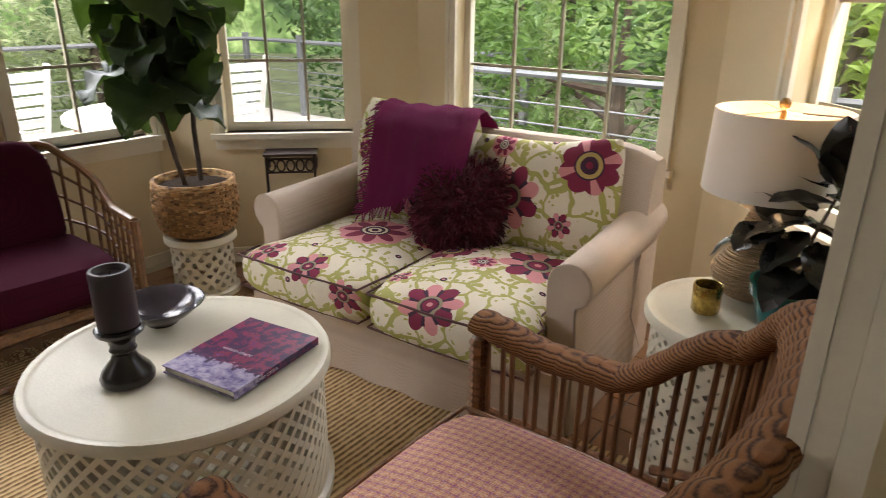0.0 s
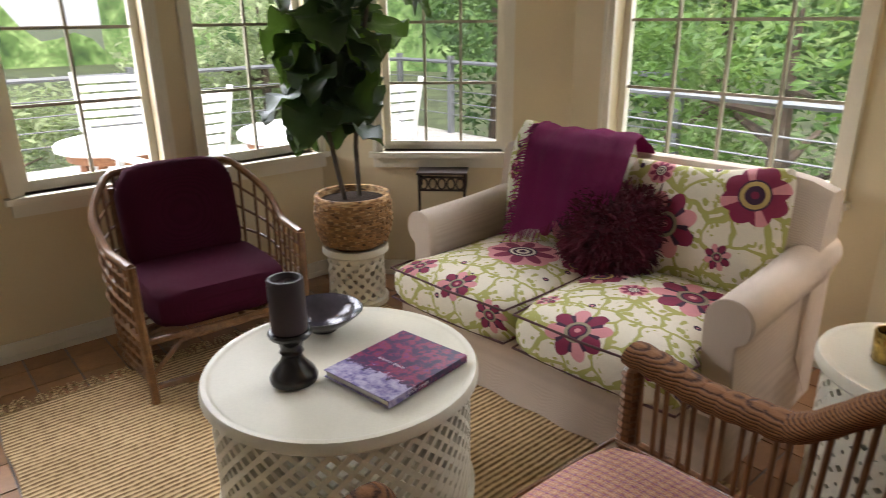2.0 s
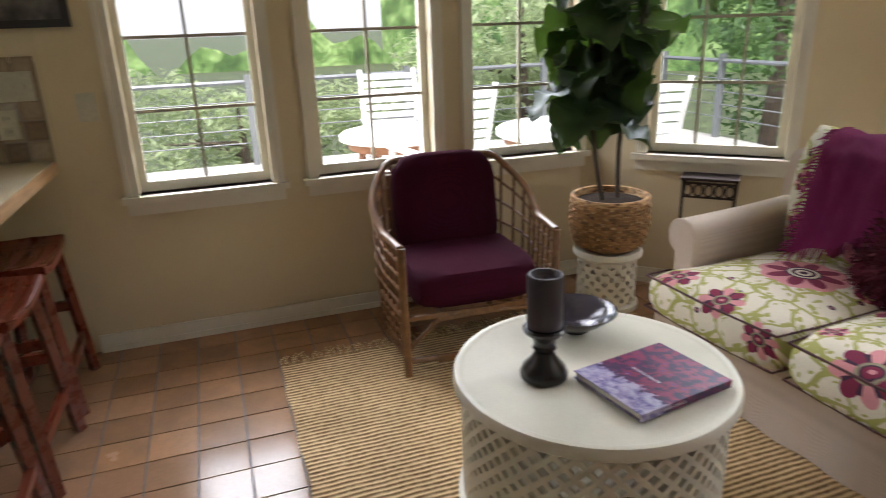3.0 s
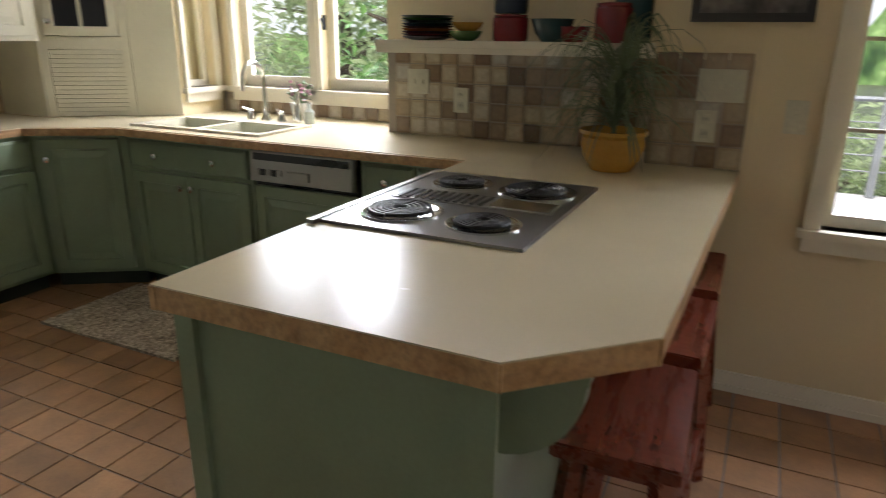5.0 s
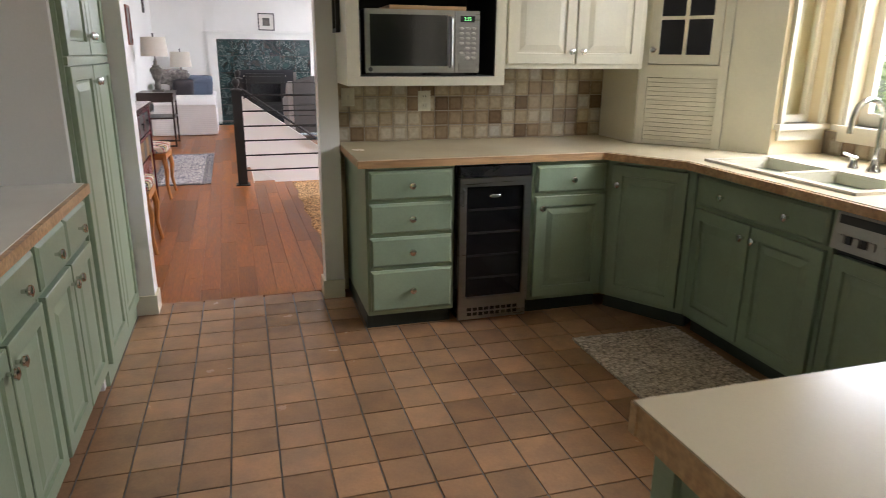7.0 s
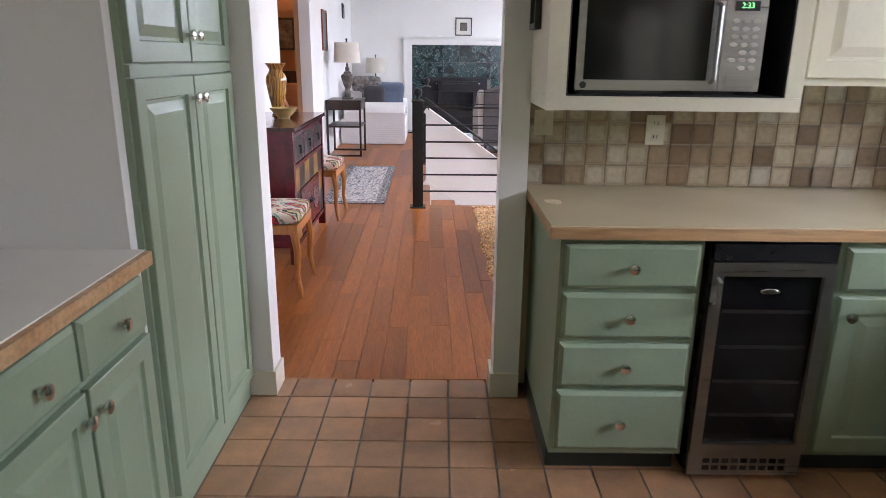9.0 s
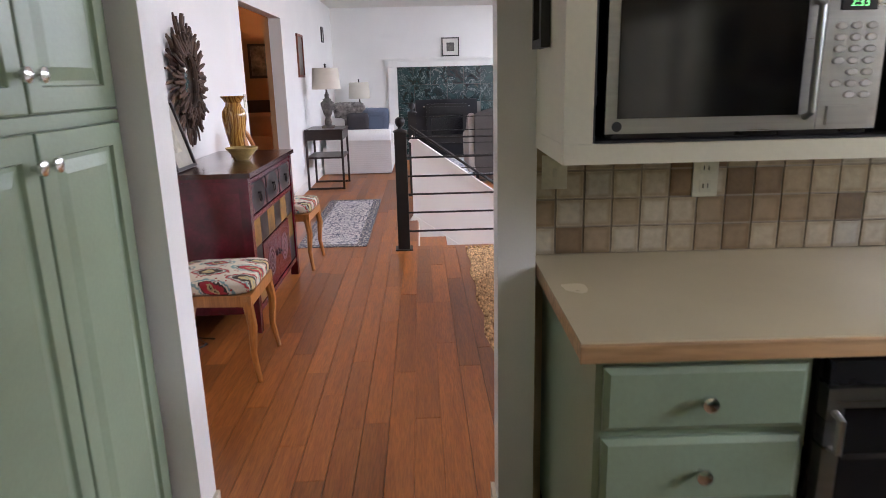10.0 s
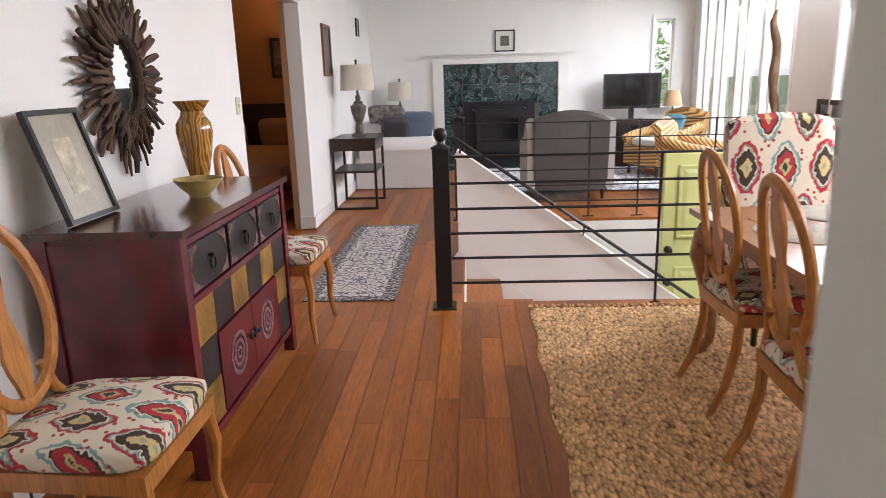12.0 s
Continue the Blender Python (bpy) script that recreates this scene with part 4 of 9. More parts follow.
def bar_stool(m):
    s = thing("bar_stool", "cherry stained wooden saddle stool under the counter overhang", "stool", m, "bar stools")
    bm = bmesh.new()
    vs = grid(bm, lambda u, v: Vector(((u - 0.5) * 0.44, (v - 0.5) * 0.25, 0.60 + 0.028 * (2 * u - 1) ** 2)), 12, 2)
    low = bmesh.ops.extrude_face_region(bm, geom=bm.faces[:])
    for v in low["geom"]:
        if isinstance(v, bmesh.types.BMVert):
            v.co.z -= 0.035
    part("seat", bm, CHERRY, s, bevel=0.006)
    for sx in (-1, 1):
        for sy in (-1, 1):
            bm = bmesh.new()
            tube(bm, [(sx * 0.17, sy * 0.085, 0.592), (sx * 0.20, sy * 0.13, 0.0)], 0.024, 4)
            part("leg", bm, CHERRY, s, bevel=0.004)
        box_part("stretcher", (sx * 0.188 - 0.012, -0.10, 0.30, sx * 0.188 + 0.012, 0.10, 0.34), CHERRY, s, bevel=0.003)
    for sy in (-1, 1):
        box_part("stretcher", (-0.185, sy * 0.118 - 0.012, 0.16, 0.185, sy * 0.118 + 0.012, 0.20), CHERRY, s, bevel=0.003)
    return s


st0 = bar_stool(pose(-1.86, -0.815, 0, 0, 0, 2))
copy_thing(st0, pose(-2.365, -0.815, 0, 0, 0, -1))
copy_thing(st0, pose(-2.87, -0.82, 0, 0, 0, 1))

# rug before the sink
RAGRUG = braidmat("oatmeal_rug", (0.62, 0.54, 0.45), (0.24, 0.19, 0.15), 60, (1, 1.6, 1))
rg = thing("kitchen_rug", "small oatmeal woven rug in front of the sink", "rug", pose(-2.69, -3.29, 0.0))
bm = bmesh.new()
grid(bm, lambda u, v: Vector(((u - 0.5) * 0.60, (v - 0.5) * 0.90, 0.014 + 0.003 * math.sin(v * 120) + 0.002 * math.sin(u * 71 + v * 9))), 24, 60)
ext = bmesh.ops.extrude_face_region(bm, geom=bm.faces[:])
for v in ext["geom"]:
    if isinstance(v, bmesh.types.BMVert):
        v.co.z = 0.001
part("mat", bm, RAGRUG, rg, smooth=True)

# outlets, switches, pictures
PLATE = plain("ivory_plate", (0.62, 0.60, 0.46), 0.4)


def wall_plate(name, m, w, h, kind, label):
    o = thing(name, label, "socket" if kind == "socket" else "switch", m)
    box_part("plate", (-w / 2, 0, -h / 2, w / 2, 0.007, h / 2), PLATE, o, bevel=0.003)
    if kind == "socket":
        for s in (-0.027, 0.027):
            k = box_part("receptacle", (-0.017, 0.0072, s - 0.018, 0.017, 0.010, s + 0.018), PLATE, o, bevel=0.003)
            for x in (-0.007, 0.007):
                box_part("slot", (x - 0.0015, 0.0102, s - 0.006, x + 0.0015, 0.0106, s + 0.008), BLACK, k)
    else:
        for i in range(kind):
            x = (i - (kind - 1) / 2) * 0.046
            box_part("toggle", (x - 0.006, 0.0072, -0.012, x + 0.006, 0.016, 0.012), PLATE, o, bevel=0.002)
    return o


wall_plate("socket_plate", pose(-1.882, -4.802, 1.14), 0.075, 0.118, "socket", "ivory double socket on the tiled splashback")
wall_plate("switch_plate", pose(-1.43, -4.802, 1.165), 0.075, 0.10, 1, "ivory switch plate under the wall cabinet")
WM = lambda x, y, z: pose(x, y, z, 0, 0, -90)
wall_plate("switch_plate", WM(-3.502, -2.2, 1.17), 0.115, 0.118, 2, "ivory double switch on the niche tiles")
wall_plate("socket_plate", WM(-3.502, -1.97, 1.09), 0.075, 0.118, "socket", "ivory socket on the niche tiles")
wall_plate("switch_plate", WM(-3.232, -0.80, 1.22), 0.165, 0.118, 3, "ivory triple switch on the end tiles")
wall_plate("socket_plate", WM(-3.232, -0.84, 1.07), 0.075, 0.118, "socket", "ivory socket on the end tiles")
wall_plate("switch_plate", WM(-3.239, -0.54, 1.12), 0.075, 0.118, 1, "ivory light switch on the cream wall")
DFR = wood("dark_frame_wood", (0.012, 0.010, 0.009), (0.03, 0.025, 0.022), 0.35, "x")


def picture(m, w, h, fw, fmat, mats, label, mount=0.0, depth=0.022):
    """A framed picture in its local plane, facing +y, centred. mats: mount, image."""
    p = thing("picture_frame", label, "picture", m)
    bm = bmesh.new()
    for b in ((-w / 2, -h / 2, -w / 2 + fw, h / 2), (w / 2 - fw, -h / 2, w / 2, h / 2), (-w / 2 + fw, -h / 2, w / 2 - fw, -h / 2 + fw), (-w / 2 + fw, h / 2 - fw, w / 2 - fw, h / 2)):
        bx(bm, b[0], 0, b[1], b[2], depth, b[3])
    part("frame", bm, fmat, p, bevel=0.002)
    box_part("mount", (-w / 2 + fw, 0.001, -h / 2 + fw, w / 2 - fw, 0.008, h / 2 - fw), mats[0], p)
    if mount:
        box_part("print", (-w / 2 + fw + mount, 0.0082, -h / 2 + fw + mount, w / 2 - fw - mount, 0.0095, h / 2 - fw - mount), mats[1], p)
    return p


PAPER = plain("mount_paper", (0.72, 0.70, 0.64), 0.7, var=0.03)
SEPIA = plain("dim_photo_print", (0.16, 0.14, 0.12), 0.4, var=0.4, scale=9, fine=30)
picture(WM(-3.239, -0.735, 1.642), 0.40, 0.40, 0.03, DFR, (SEPIA, SEPIA), "dark framed picture high on the cream wall")
picture(pose(-1.354, -4.54, 1.72, 0, 0, -90), 0.14, 0.42, 0.02, DFR, (SEPIA, SEPIA), "narrow dark framed picture on the cabinet side")


# ---- sunroom ----
def flower_cloth(name, upright, blooms):
    """Printed linen: trailing olive vines with placed rosettes (kind, u, v, radius). upright: the print runs up z, else it folds over the front edge."""
    ground, leaf, wine, pink, plum, gold = (0.74, 0.68, 0.54), (0.40, 0.39, 0.11), (0.22, 0.014, 0.055), (0.66, 0.27, 0.28), (0.055, 0.018, 0.045), (0.50, 0.38, 0.13)
    mt, nt, sh = base(name, 0.85)
    vec = coords(nt, shift=False)
    sep = node(nt, "ShaderNodeSeparateXYZ", Vector=vec)
    u = sep.outputs[0]
    v = sep.outputs[2] if upright else fmath(nt, "ADD", sep.outputs[1], fmath(nt, "MINIMUM", fmath(nt, "SUBTRACT", sep.outputs[2], 0.15), 0.0))
    flat = nt.nodes.new("ShaderNodeCombineXYZ")
    nt.links.new(u, flat.inputs[0])
    nt.links.new(v, flat.inputs[1])
    warp = node(nt, "ShaderNodeTexNoise", Vector=flat.outputs[0], Scale=11.0, Detail=1.0)
    add = nt.nodes.new("ShaderNodeVectorMath")
    add.operation = "MULTIPLY_ADD"
    nt.links.new(warp.outputs[1], add.inputs[0])
    add.inputs[1].default_value = (0.07, 0.07, 0.0)
    nt.links.new(flat.outputs[0], add.inputs[2])
    pos = add.outputs[0]
    edge = node(nt, "ShaderNodeTexVoronoi", Vector=pos, Scale=8.5)
    edge.feature = "DISTANCE_TO_EDGE"
    stem = fmath(nt, "LESS_THAN", edge.outputs["Distance"], 0.05)
    tuft = node(nt, "ShaderNodeTexVoronoi", Vector=pos, Scale=34.0, Randomness=0.9)
    near = fmath(nt, "LESS_THAN", edge.outputs["Distance"], 0.20)
    leaves = fmath(nt, "MULTIPLY", near, fmath(nt, "LESS_THAN", tuft.outputs["Distance"], 0.36))
    c = mixc(nt, fmath(nt, "MAXIMUM", stem, leaves), ground, leaf)
    bud = node(nt, "ShaderNodeTexVoronoi", Vector=flat.outputs[0], Scale=13.0, Randomness=0.8)
    c = mixc(nt, fmath(nt, "LESS_THAN", bud.outputs["Distance"], 0.17), c, mixc(nt, fmath(nt, "LESS_THAN", bud.outputs["Distance"], 0.08), plum, pink))

    def bloom(c, kind, cu, cv, r):
        du = fmath(nt, "SUBTRACT", u, cu)
        dv = fmath(nt, "SUBTRACT", v, cv)
        q = fmath(nt, "DIVIDE", fmath(nt, "SQRT", fmath(nt, "ADD", fmath(nt, "MULTIPLY", du, du), fmath(nt, "MULTIPLY", dv, dv))), r * 0.9)
        wave = fmath(nt, "SINE", fmath(nt, "MULTIPLY", fmath(nt, "ARCTAN2", dv, du), 4.0))
        lobe = fmath(nt, "ABSOLUTE", wave)
        if kind == "star":
            c = mixc(nt, fmath(nt, "LESS_THAN", q, fmath(nt, "MULTIPLY_ADD", lobe, 0.10, 0.90)), c, pink)
            c = mixc(nt, fmath(nt, "LESS_THAN", q, fmath(nt, "MULTIPLY_ADD", lobe, 0.52, 0.36)), c, wine)
            rings = ramp(nt, q, [(0.0, plum), (0.10, ground), (0.18, plum), (0.27, ground), (0.34, plum)], True)
            return mixc(nt, fmath(nt, "LESS_THAN", q, 0.40), c, rings)
        if kind == "round":
            c = mixc(nt, fmath(nt, "LESS_THAN", q, fmath(nt, "MULTIPLY_ADD", lobe, 0.16, 0.84)), c, mixc(nt, fmath(nt, "GREATER_THAN", wave, 0.75), wine, pink))
            rings = ramp(nt, q, [(0.0, wine), (0.12, plum), (0.30, gold), (0.44, plum)], True)
            return mixc(nt, fmath(nt, "LESS_THAN", q, 0.50), c, rings)
        petal = mixc(nt, fmath(nt, "GREATER_THAN", wave, 0.0), wine, pink)
        c = mixc(nt, fmath(nt, "LESS_THAN", q, fmath(nt, "MULTIPLY_ADD", lobe, 0.30, 0.70)), c, petal)
        curl = fmath(nt, "MULTIPLY", fmath(nt, "LESS_THAN", lobe, 0.42), fmath(nt, "LESS_THAN", q, 0.72))
        c = mixc(nt, curl, c, plum)
        rings = ramp(nt, q, [(0.0, pink), (0.09, wine), (0.22, plum), (0.28, (0.30, 0.27, 0.17))], True)
        return mixc(nt, fmath(nt, "LESS_THAN", q, 0.38), c, rings)

    for kind, cu, cv, r in blooms:
        c = bloom(c, kind, cu, cv, r)
    fine = node(nt, "ShaderNodeTexNoise", Vector=vec, Scale=420.0, Detail=1.0).outputs[0]
    c = mixc(nt, 1.0, c, ramp(nt, fine, [(0.3, (0.86,) * 3), (0.7, (1, 1, 1))]), "MULTIPLY")
    nt.links.new(c, sh.inputs["Base Color"])
    folds = noise_of(nt, vec, 6.0, 3)
    bump(nt, sh, fmath(nt, "MULTIPLY_ADD", fine, 0.12, folds), 0.5, 0.02)
    return mt


def tweed(name):
    mt, nt, sh = base(name, 0.9)
    vec = coords(nt, shift=False)
    c = None
    w = []
    for axis, sc in (("X", 13.0), ("Y", 15.0)):
        t = node(nt, "ShaderNodeTexWave", Vector=vec, Scale=sc, Distortion=0.35, Detail=2.0, Detail_Scale=30.0)
        t.bands_direction = axis
        w.append(ramp(nt, t.outputs[1], [(0.15, (0.72, 0.46, 0.28)), (0.38, (0.50, 0.07, 0.13)), (0.55, (0.74, 0.42, 0.22)), (0.72, (0.66, 0.33, 0.10)), (0.9, (0.34, 0.10, 0.26))]))
    c = mixc(nt, 0.62, w[0], w[1])
    fine = node(nt, "ShaderNodeTexNoise", Vector=vec, Scale=230.0, Detail=1.0).outputs[0]
    c = mixc(nt, 0.3, c, ramp(nt, fine, [(0.38, (0.26, 0.10, 0.12)), (0.5, (0.60, 0.34, 0.26)), (0.62, (0.80, 0.66, 0.48))]))
    nt.links.new(c, sh.inputs["Base Color"])
    bump(nt, sh, fine, 0.6, 0.004)
    return mt


LINEN = weave("oatmeal_linen", (0.60, 0.50, 0.40), (0.46, 0.37, 0.29), 260, relief=0.25)
FLORAL_SEAT_A = flower_cloth("floral_seat_print", False, (("star", 0.03, 0.05, 0.17), ("petal", -0.22, -0.30, 0.085), ("petal", 0.02, -0.33, 0.09), ("round", 0.24, 0.12, 0.06), ("petal", 0.22, -0.40, 0.07)))
FLORAL_SEAT_B = flower_cloth("floral_seat_print_two", False, (("petal", 0.14, 0.10, 0.16), ("petal", -0.03, -0.34, 0.125), ("round", -0.21, 0.08, 0.11), ("star", -0.03, 0.0, 0.06), ("petal", -0.24, -0.22, 0.05), ("petal", 0.26, -0.36, 0.06)))
FLORAL_BACK_A = flower_cloth("floral_back_print", True, (("round", -0.23, 0.30, 0.05), ("petal", -0.2, 0.12, 0.07), ("petal", 0.02, 0.16, 0.14)))
FLORAL_BACK_B = flower_cloth("floral_back_print_two", True, (("petal", -0.09, 0.20, 0.145), ("round", 0.20, 0.36, 0.125), ("petal", 0.13, 0.12, 0.055), ("star", -0.16, 0.40, 0.06), ("petal", -0.25, 0.28, 0.035)))
PLUM = weave("plum_upholstery", (0.058, 0.005, 0.020), (0.030, 0.003, 0.010), 300, relief=0.2, sheen=0.0)
MOHAIR = weave("magenta_wool", (0.39, 0.022, 0.16), (0.20, 0.011, 0.078), 140, relief=0.8, sheen=0.0)
FUR = plain("burgundy_sheepskin", (0.13, 0.012, 0.03), 0.9, var=0.3, scale=14, fine=90, relief=0.8)
CANE = wood("honey_cane", (0.11, 0.045, 0.015), (0.26, 0.125, 0.045), 0.35, "x", 1.0, coat=0.2)
WICKER = wood("brown_wicker", (0.08, 0.03, 0.010), (0.34, 0.155, 0.055), 0.40, "z", 3.0)
bpy.data.materials["dark_soil"].node_tree.nodes["Principled BSDF"].inputs["Specular IOR Level"].default_value = 0.1
PLUM.node_tree.nodes["Principled BSDF"].inputs["Specular IOR Level"].default_value = 0.12
WOUND = ribbed("wound_wicker", (0.27, 0.118, 0.040), (0.06, 0.021, 0.007), "Z", 0.006, 0.002, 0.7)
WOUND.node_tree.nodes["Principled BSDF"].inputs["Specular IOR Level"].default_value = 0.25
DARKPIPE = plain("wine_cord", (0.10, 0.04, 0.04), 0.8)
DRUM = plain("cream_lacquer", (0.72, 0.69, 0.56), 0.32, 0, 0.05, 4, 120, 0.06)
JUTE = ribbed("golden_jute", (0.70, 0.51, 0.265), (0.22, 0.13, 0.05), "X", 0.022)


def drum_table(m, r, h, n, label, name="drum_table"):
    """A round table: moulded top on a pierced lattice drum with a foot ring."""
    t = thing(name, label, "table", m)
    bm = bmesh.new()
    lathe(bm, [(0.01, h - 0.006), (r - 0.035, h - 0.006), (r - 0.025, h - 0.002), (r - 0.02, h), (r - 0.006, h), (r, h - 0.012), (r, h - 0.03), (r - 0.012, h - 0.042), (0.02, h - 0.042)], 56)
    part("tabletop", bm, DRUM, t, smooth=True)
    bm = bmesh.new()
    lathe(bm, [(r - 0.045, 0.0), (r - 0.01, 0.0), (r - 0.008, 0.03), (r - 0.03, 0.042), (r - 0.045, 0.042)], 56)
    part("foot_ring", bm, DRUM, t, smooth=True)
    bm = bmesh.new()
    z0, z1, R, k = 0.04, h - 0.044, r - 0.028, 14
    sweep = 2 * math.pi / n * (z1 - z0) / (2 * math.pi * R / n) * 1.0
    for s in (-1, 1):
        for i in range(n):
            rings = []
            for j in range(k + 1):
                a = 2 * math.pi * i / n + s * sweep * j / k
                z = z0 + (z1 - z0) * j / k
                w = 0.0115 + 0.0045 * math.cos(4 * math.pi * (j / k) * n * sweep / (2 * math.pi))
                hw = w / R * 0.7
                rings.append([bm.verts.new((rr * math.cos(a + q), rr * math.sin(a + q), z + q * R * -s)) for rr, q in ((R - 0.008, -hw), (R + 0.004 + 0.0006 * s, -hw), (R + 0.004 + 0.0006 * s, hw), (R - 0.008, hw))])
            skin(bm, rings)
    part("lattice", bm, DRUM, t, "pierced quatrefoil lattice side")
    return t


drum_table(pose(-1.543, 0.887, 0.006), 0.405, 0.445, 44, "round cream lacquered coffee table with a pierced lattice drum", "coffee_table")
drum_table(pose(-0.355, 1.93, 0), 0.265, 0.55, 30, "round cream lattice side table beside the sofa", "side_table")
drum_table(pose(-2.785, 1.74, 0), 0.17, 0.315, 15, "small cream lattice plant stand", "plant_stand")

# things on the coffee table
TT = 0.4515
WAX = plain("charcoal_plum_wax", (0.035, 0.024, 0.028), 0.45, var=0.1)
EBON = plain("black_turned_wood", (0.012, 0.009, 0.009), 0.25, var=0.2)
cs = thing("candle_holder", "black turned wooden candle pedestal on the coffee table", "candlestick", pose(-1.55, 0.735, TT))
bm = bmesh.new()
lathe(bm, [(0.066, 0), (0.068, 0.012), (0.06, 0.03), (0.035, 0.06), (0.028, 0.078), (0.034, 0.088), (0.03, 0.098), (0.035, 0.12), (0.058, 0.138), (0.061, 0.148), (0.056, 0.154), (0.02, 0.1545)], 36)
part("pedestal", bm, EBON, cs, smooth=True)
cd = thing("pillar_candle", "thick charcoal pillar candle on a black pedestal", "candle", pose(-1.55, 0.735, TT + 0.155))
bm = bmesh.new()
lathe(bm, [(0.049, 0), (0.05, 0.004), (0.05, 0.146), (0.047, 0.152), (0.040, 0.152), (0.034, 0.137), (0.004, 0.134)], 36)
part("wax", bm, WAX, cd, smooth=True)
bm = bmesh.new()
tube(bm, [(0, 0, 0.134), (0.001, 0.001, 0.147)], 0.0018, 6)
part("wick", bm, BLACK, cd)
bw = thing("bowl", "wide shallow dark glazed bowl with a silvery sheen", "bowl", pose(-1.775, 0.965, TT))
bm = bmesh.new()
lathe(bm, [(0.045, 0), (0.048, 0.008), (0.09, 0.034), (0.128, 0.066), (0.131, 0.070), (0.127, 0.070), (0.088, 0.042), (0.05, 0.02), (0.004, 0.015)], 44)
part("dish", bm, plain("pewter_glaze", (0.06, 0.05, 0.06), 0.16, 0.35, 0.2, 9, 50, 0.05), bw, smooth=True)


def cover(name):
    mt, nt, sh = base(name, 0.35)
    vec = coords(nt, shift=False)
    sep = node(nt, "ShaderNodeSeparateXYZ", Vector=vec)
    n = noise_of(nt, vec, 34, 6, 0.7)
    sky = ramp(nt, n, [(0.35, (0.010, 0.003, 0.035)), (0.48, (0.05, 0.006, 0.07)), (0.56, (0.26, 0.012, 0.05)), (0.63, (0.16, 0.02, 0.12)), (0.7, (0.04, 0.02, 0.16))])
    low = ramp(nt, n, [(0.35, (0.05, 0.03, 0.20)), (0.5, (0.30, 0.26, 0.42)), (0.6, (0.44, 0.40, 0.52))])
    edge = fmath(nt, "GREATER_THAN", fmath(nt, "MULTIPLY_ADD", n, 0.14, fmath(nt, "MULTIPLY", sep.outputs[1], -1.0)), 0.145)
    nt.links.new(mixc(nt, edge, sky, low), sh.inputs["Base Color"])
    return mt


bk = thing("book", "large art book with a purple and magenta landscape cover", "book", pose(-1.40, 0.985, TT, 0, 0, 9))
PAGES = plain("book_pages", (0.7, 0.67, 0.58), 0.8, stretch=(1, 1, 60))
box_part("pages", (-0.125, -0.157, 0.003, 0.1255, 0.157, 0.0195), PAGES, bk)
JACKET = cover("landscape_cover")
box_part("back_cover", (-0.13, -0.162, 0.0, 0.13, 0.162, 0.003), JACKET, bk, bevel=0.001)
cv = box_part("front_cover", (-0.13, -0.162, 0.0197, 0.13, 0.162, 0.0227), JACKET, bk, bevel=0.001)
box_part("spine", (0.1262, -0.162, 0.0031, 0.13, 0.162, 0.0196), JACKET, bk)
INK = plain("silver_ink", (0.65, 0.62, 0.66), 0.4)


def lettering(name, text, size, material, parent, m, label):
    """Raised words lying flat, reading along local +x."""
    font = bpy.data.curves.new(name, "FONT")
    font.body, font.size, font.align_x, font.align_y, font.extrude = text, size, "CENTER", "CENTER", 0.0002
    source = new(name + "_source", font)
    ob = new(name, bpy.data.meshes.new_from_object(source.evaluated_get(bpy.context.evaluated_depsgraph_get())))
    bpy.data.objects.remove(source)
    ob.data.materials.append(material)
    ob.parent = parent
    ob.matrix_basis = m
    return tagged(ob, label)


lettering("title", "ALFRED CURRIER", 0.0135, INK, cv, pose(-0.01, -0.012, 0.0232, 0, 0, 180), "pale capital lettering")
lettering("spine_title", "ALFRED CURRIER", 0.011, INK, cv, pose(0.1306, -0.05, 0.0113, 90, 0, 90), "pale spine lettering")

# sofa
SM = pose(-1.485, 1.635, 0, 0, 0, 4)
SMT = SM @ Matrix.Diagonal((0.96, 1, 1.04, 1))
sofa = thing("sofa", "oatmeal linen two-seat sofa with rolled arms and floral cushions", "sofa", SM)
bm = bmesh.new()
vs = []
N = 60
for i in range(N + 1):
    u = i / N
    x = -0.70 + 1.40 * u
    wv = 0.006 * math.sin(u * 37) * (1 if 0.03 < u < 0.97 else 0)
    vs.append([bm.verts.new((x, -0.015 + wv, 0.014)), bm.verts.new((x, 0.0, 0.13)), bm.verts.new((x, 0.002, 0.232)), bm.verts.new((x, -0.008, 0.24)), bm.verts.new((x, -0.006, 0.285)), bm.verts.new((x, 0.80, 0.285)), bm.verts.new((x, 0.80, 0.014))])
skin(bm, vs)
part("skirted_base", bm, LINEN, sofa, "linen skirt reaching the floor", smooth=True)
for s in (-1, 1):
    bm = bmesh.new()
    prof = [(0.61, 0.02), (0.605, 0.40), (0.60, 0.535)] + [(0.675 + 0.075 * math.cos(a), 0.555 + 0.072 * math.sin(a)) for a in [math.pi - math.pi * 1.38 * i / 14 for i in range(1, 15)]] + [(0.70, 0.46), (0.712, 0.3), (0.72, 0.02)]
    rings = []
    for y, g in ((0.085, 0.90), (0.095, 0.97), (0.12, 1.0), (0.45, 1.0), (0.75, 1.0), (0.86, 0.96)):
        lift = 0.035 * max(0.0, (y - 0.3) / 0.56)
        rings.append([bm.verts.new((s * (0.665 + (x - 0.665) * g), y, 0.02 + (z - 0.02) * (0.985 + 0.015 * g) + (lift if z > 0.5 else 0))) for x, z in prof])
    skin(bm, rings)
    arm = part("arm", bm, LINEN, sofa, "rolled linen arm", smooth=True)
    bm = bmesh.new()
    tube(bm, [(s * (0.665 + (x - 0.665) * 0.97), 0.09, z) for x, z in prof[1:-1]], 0.004, 6)
    part("piping", bm, LINEN, arm, smooth=True)
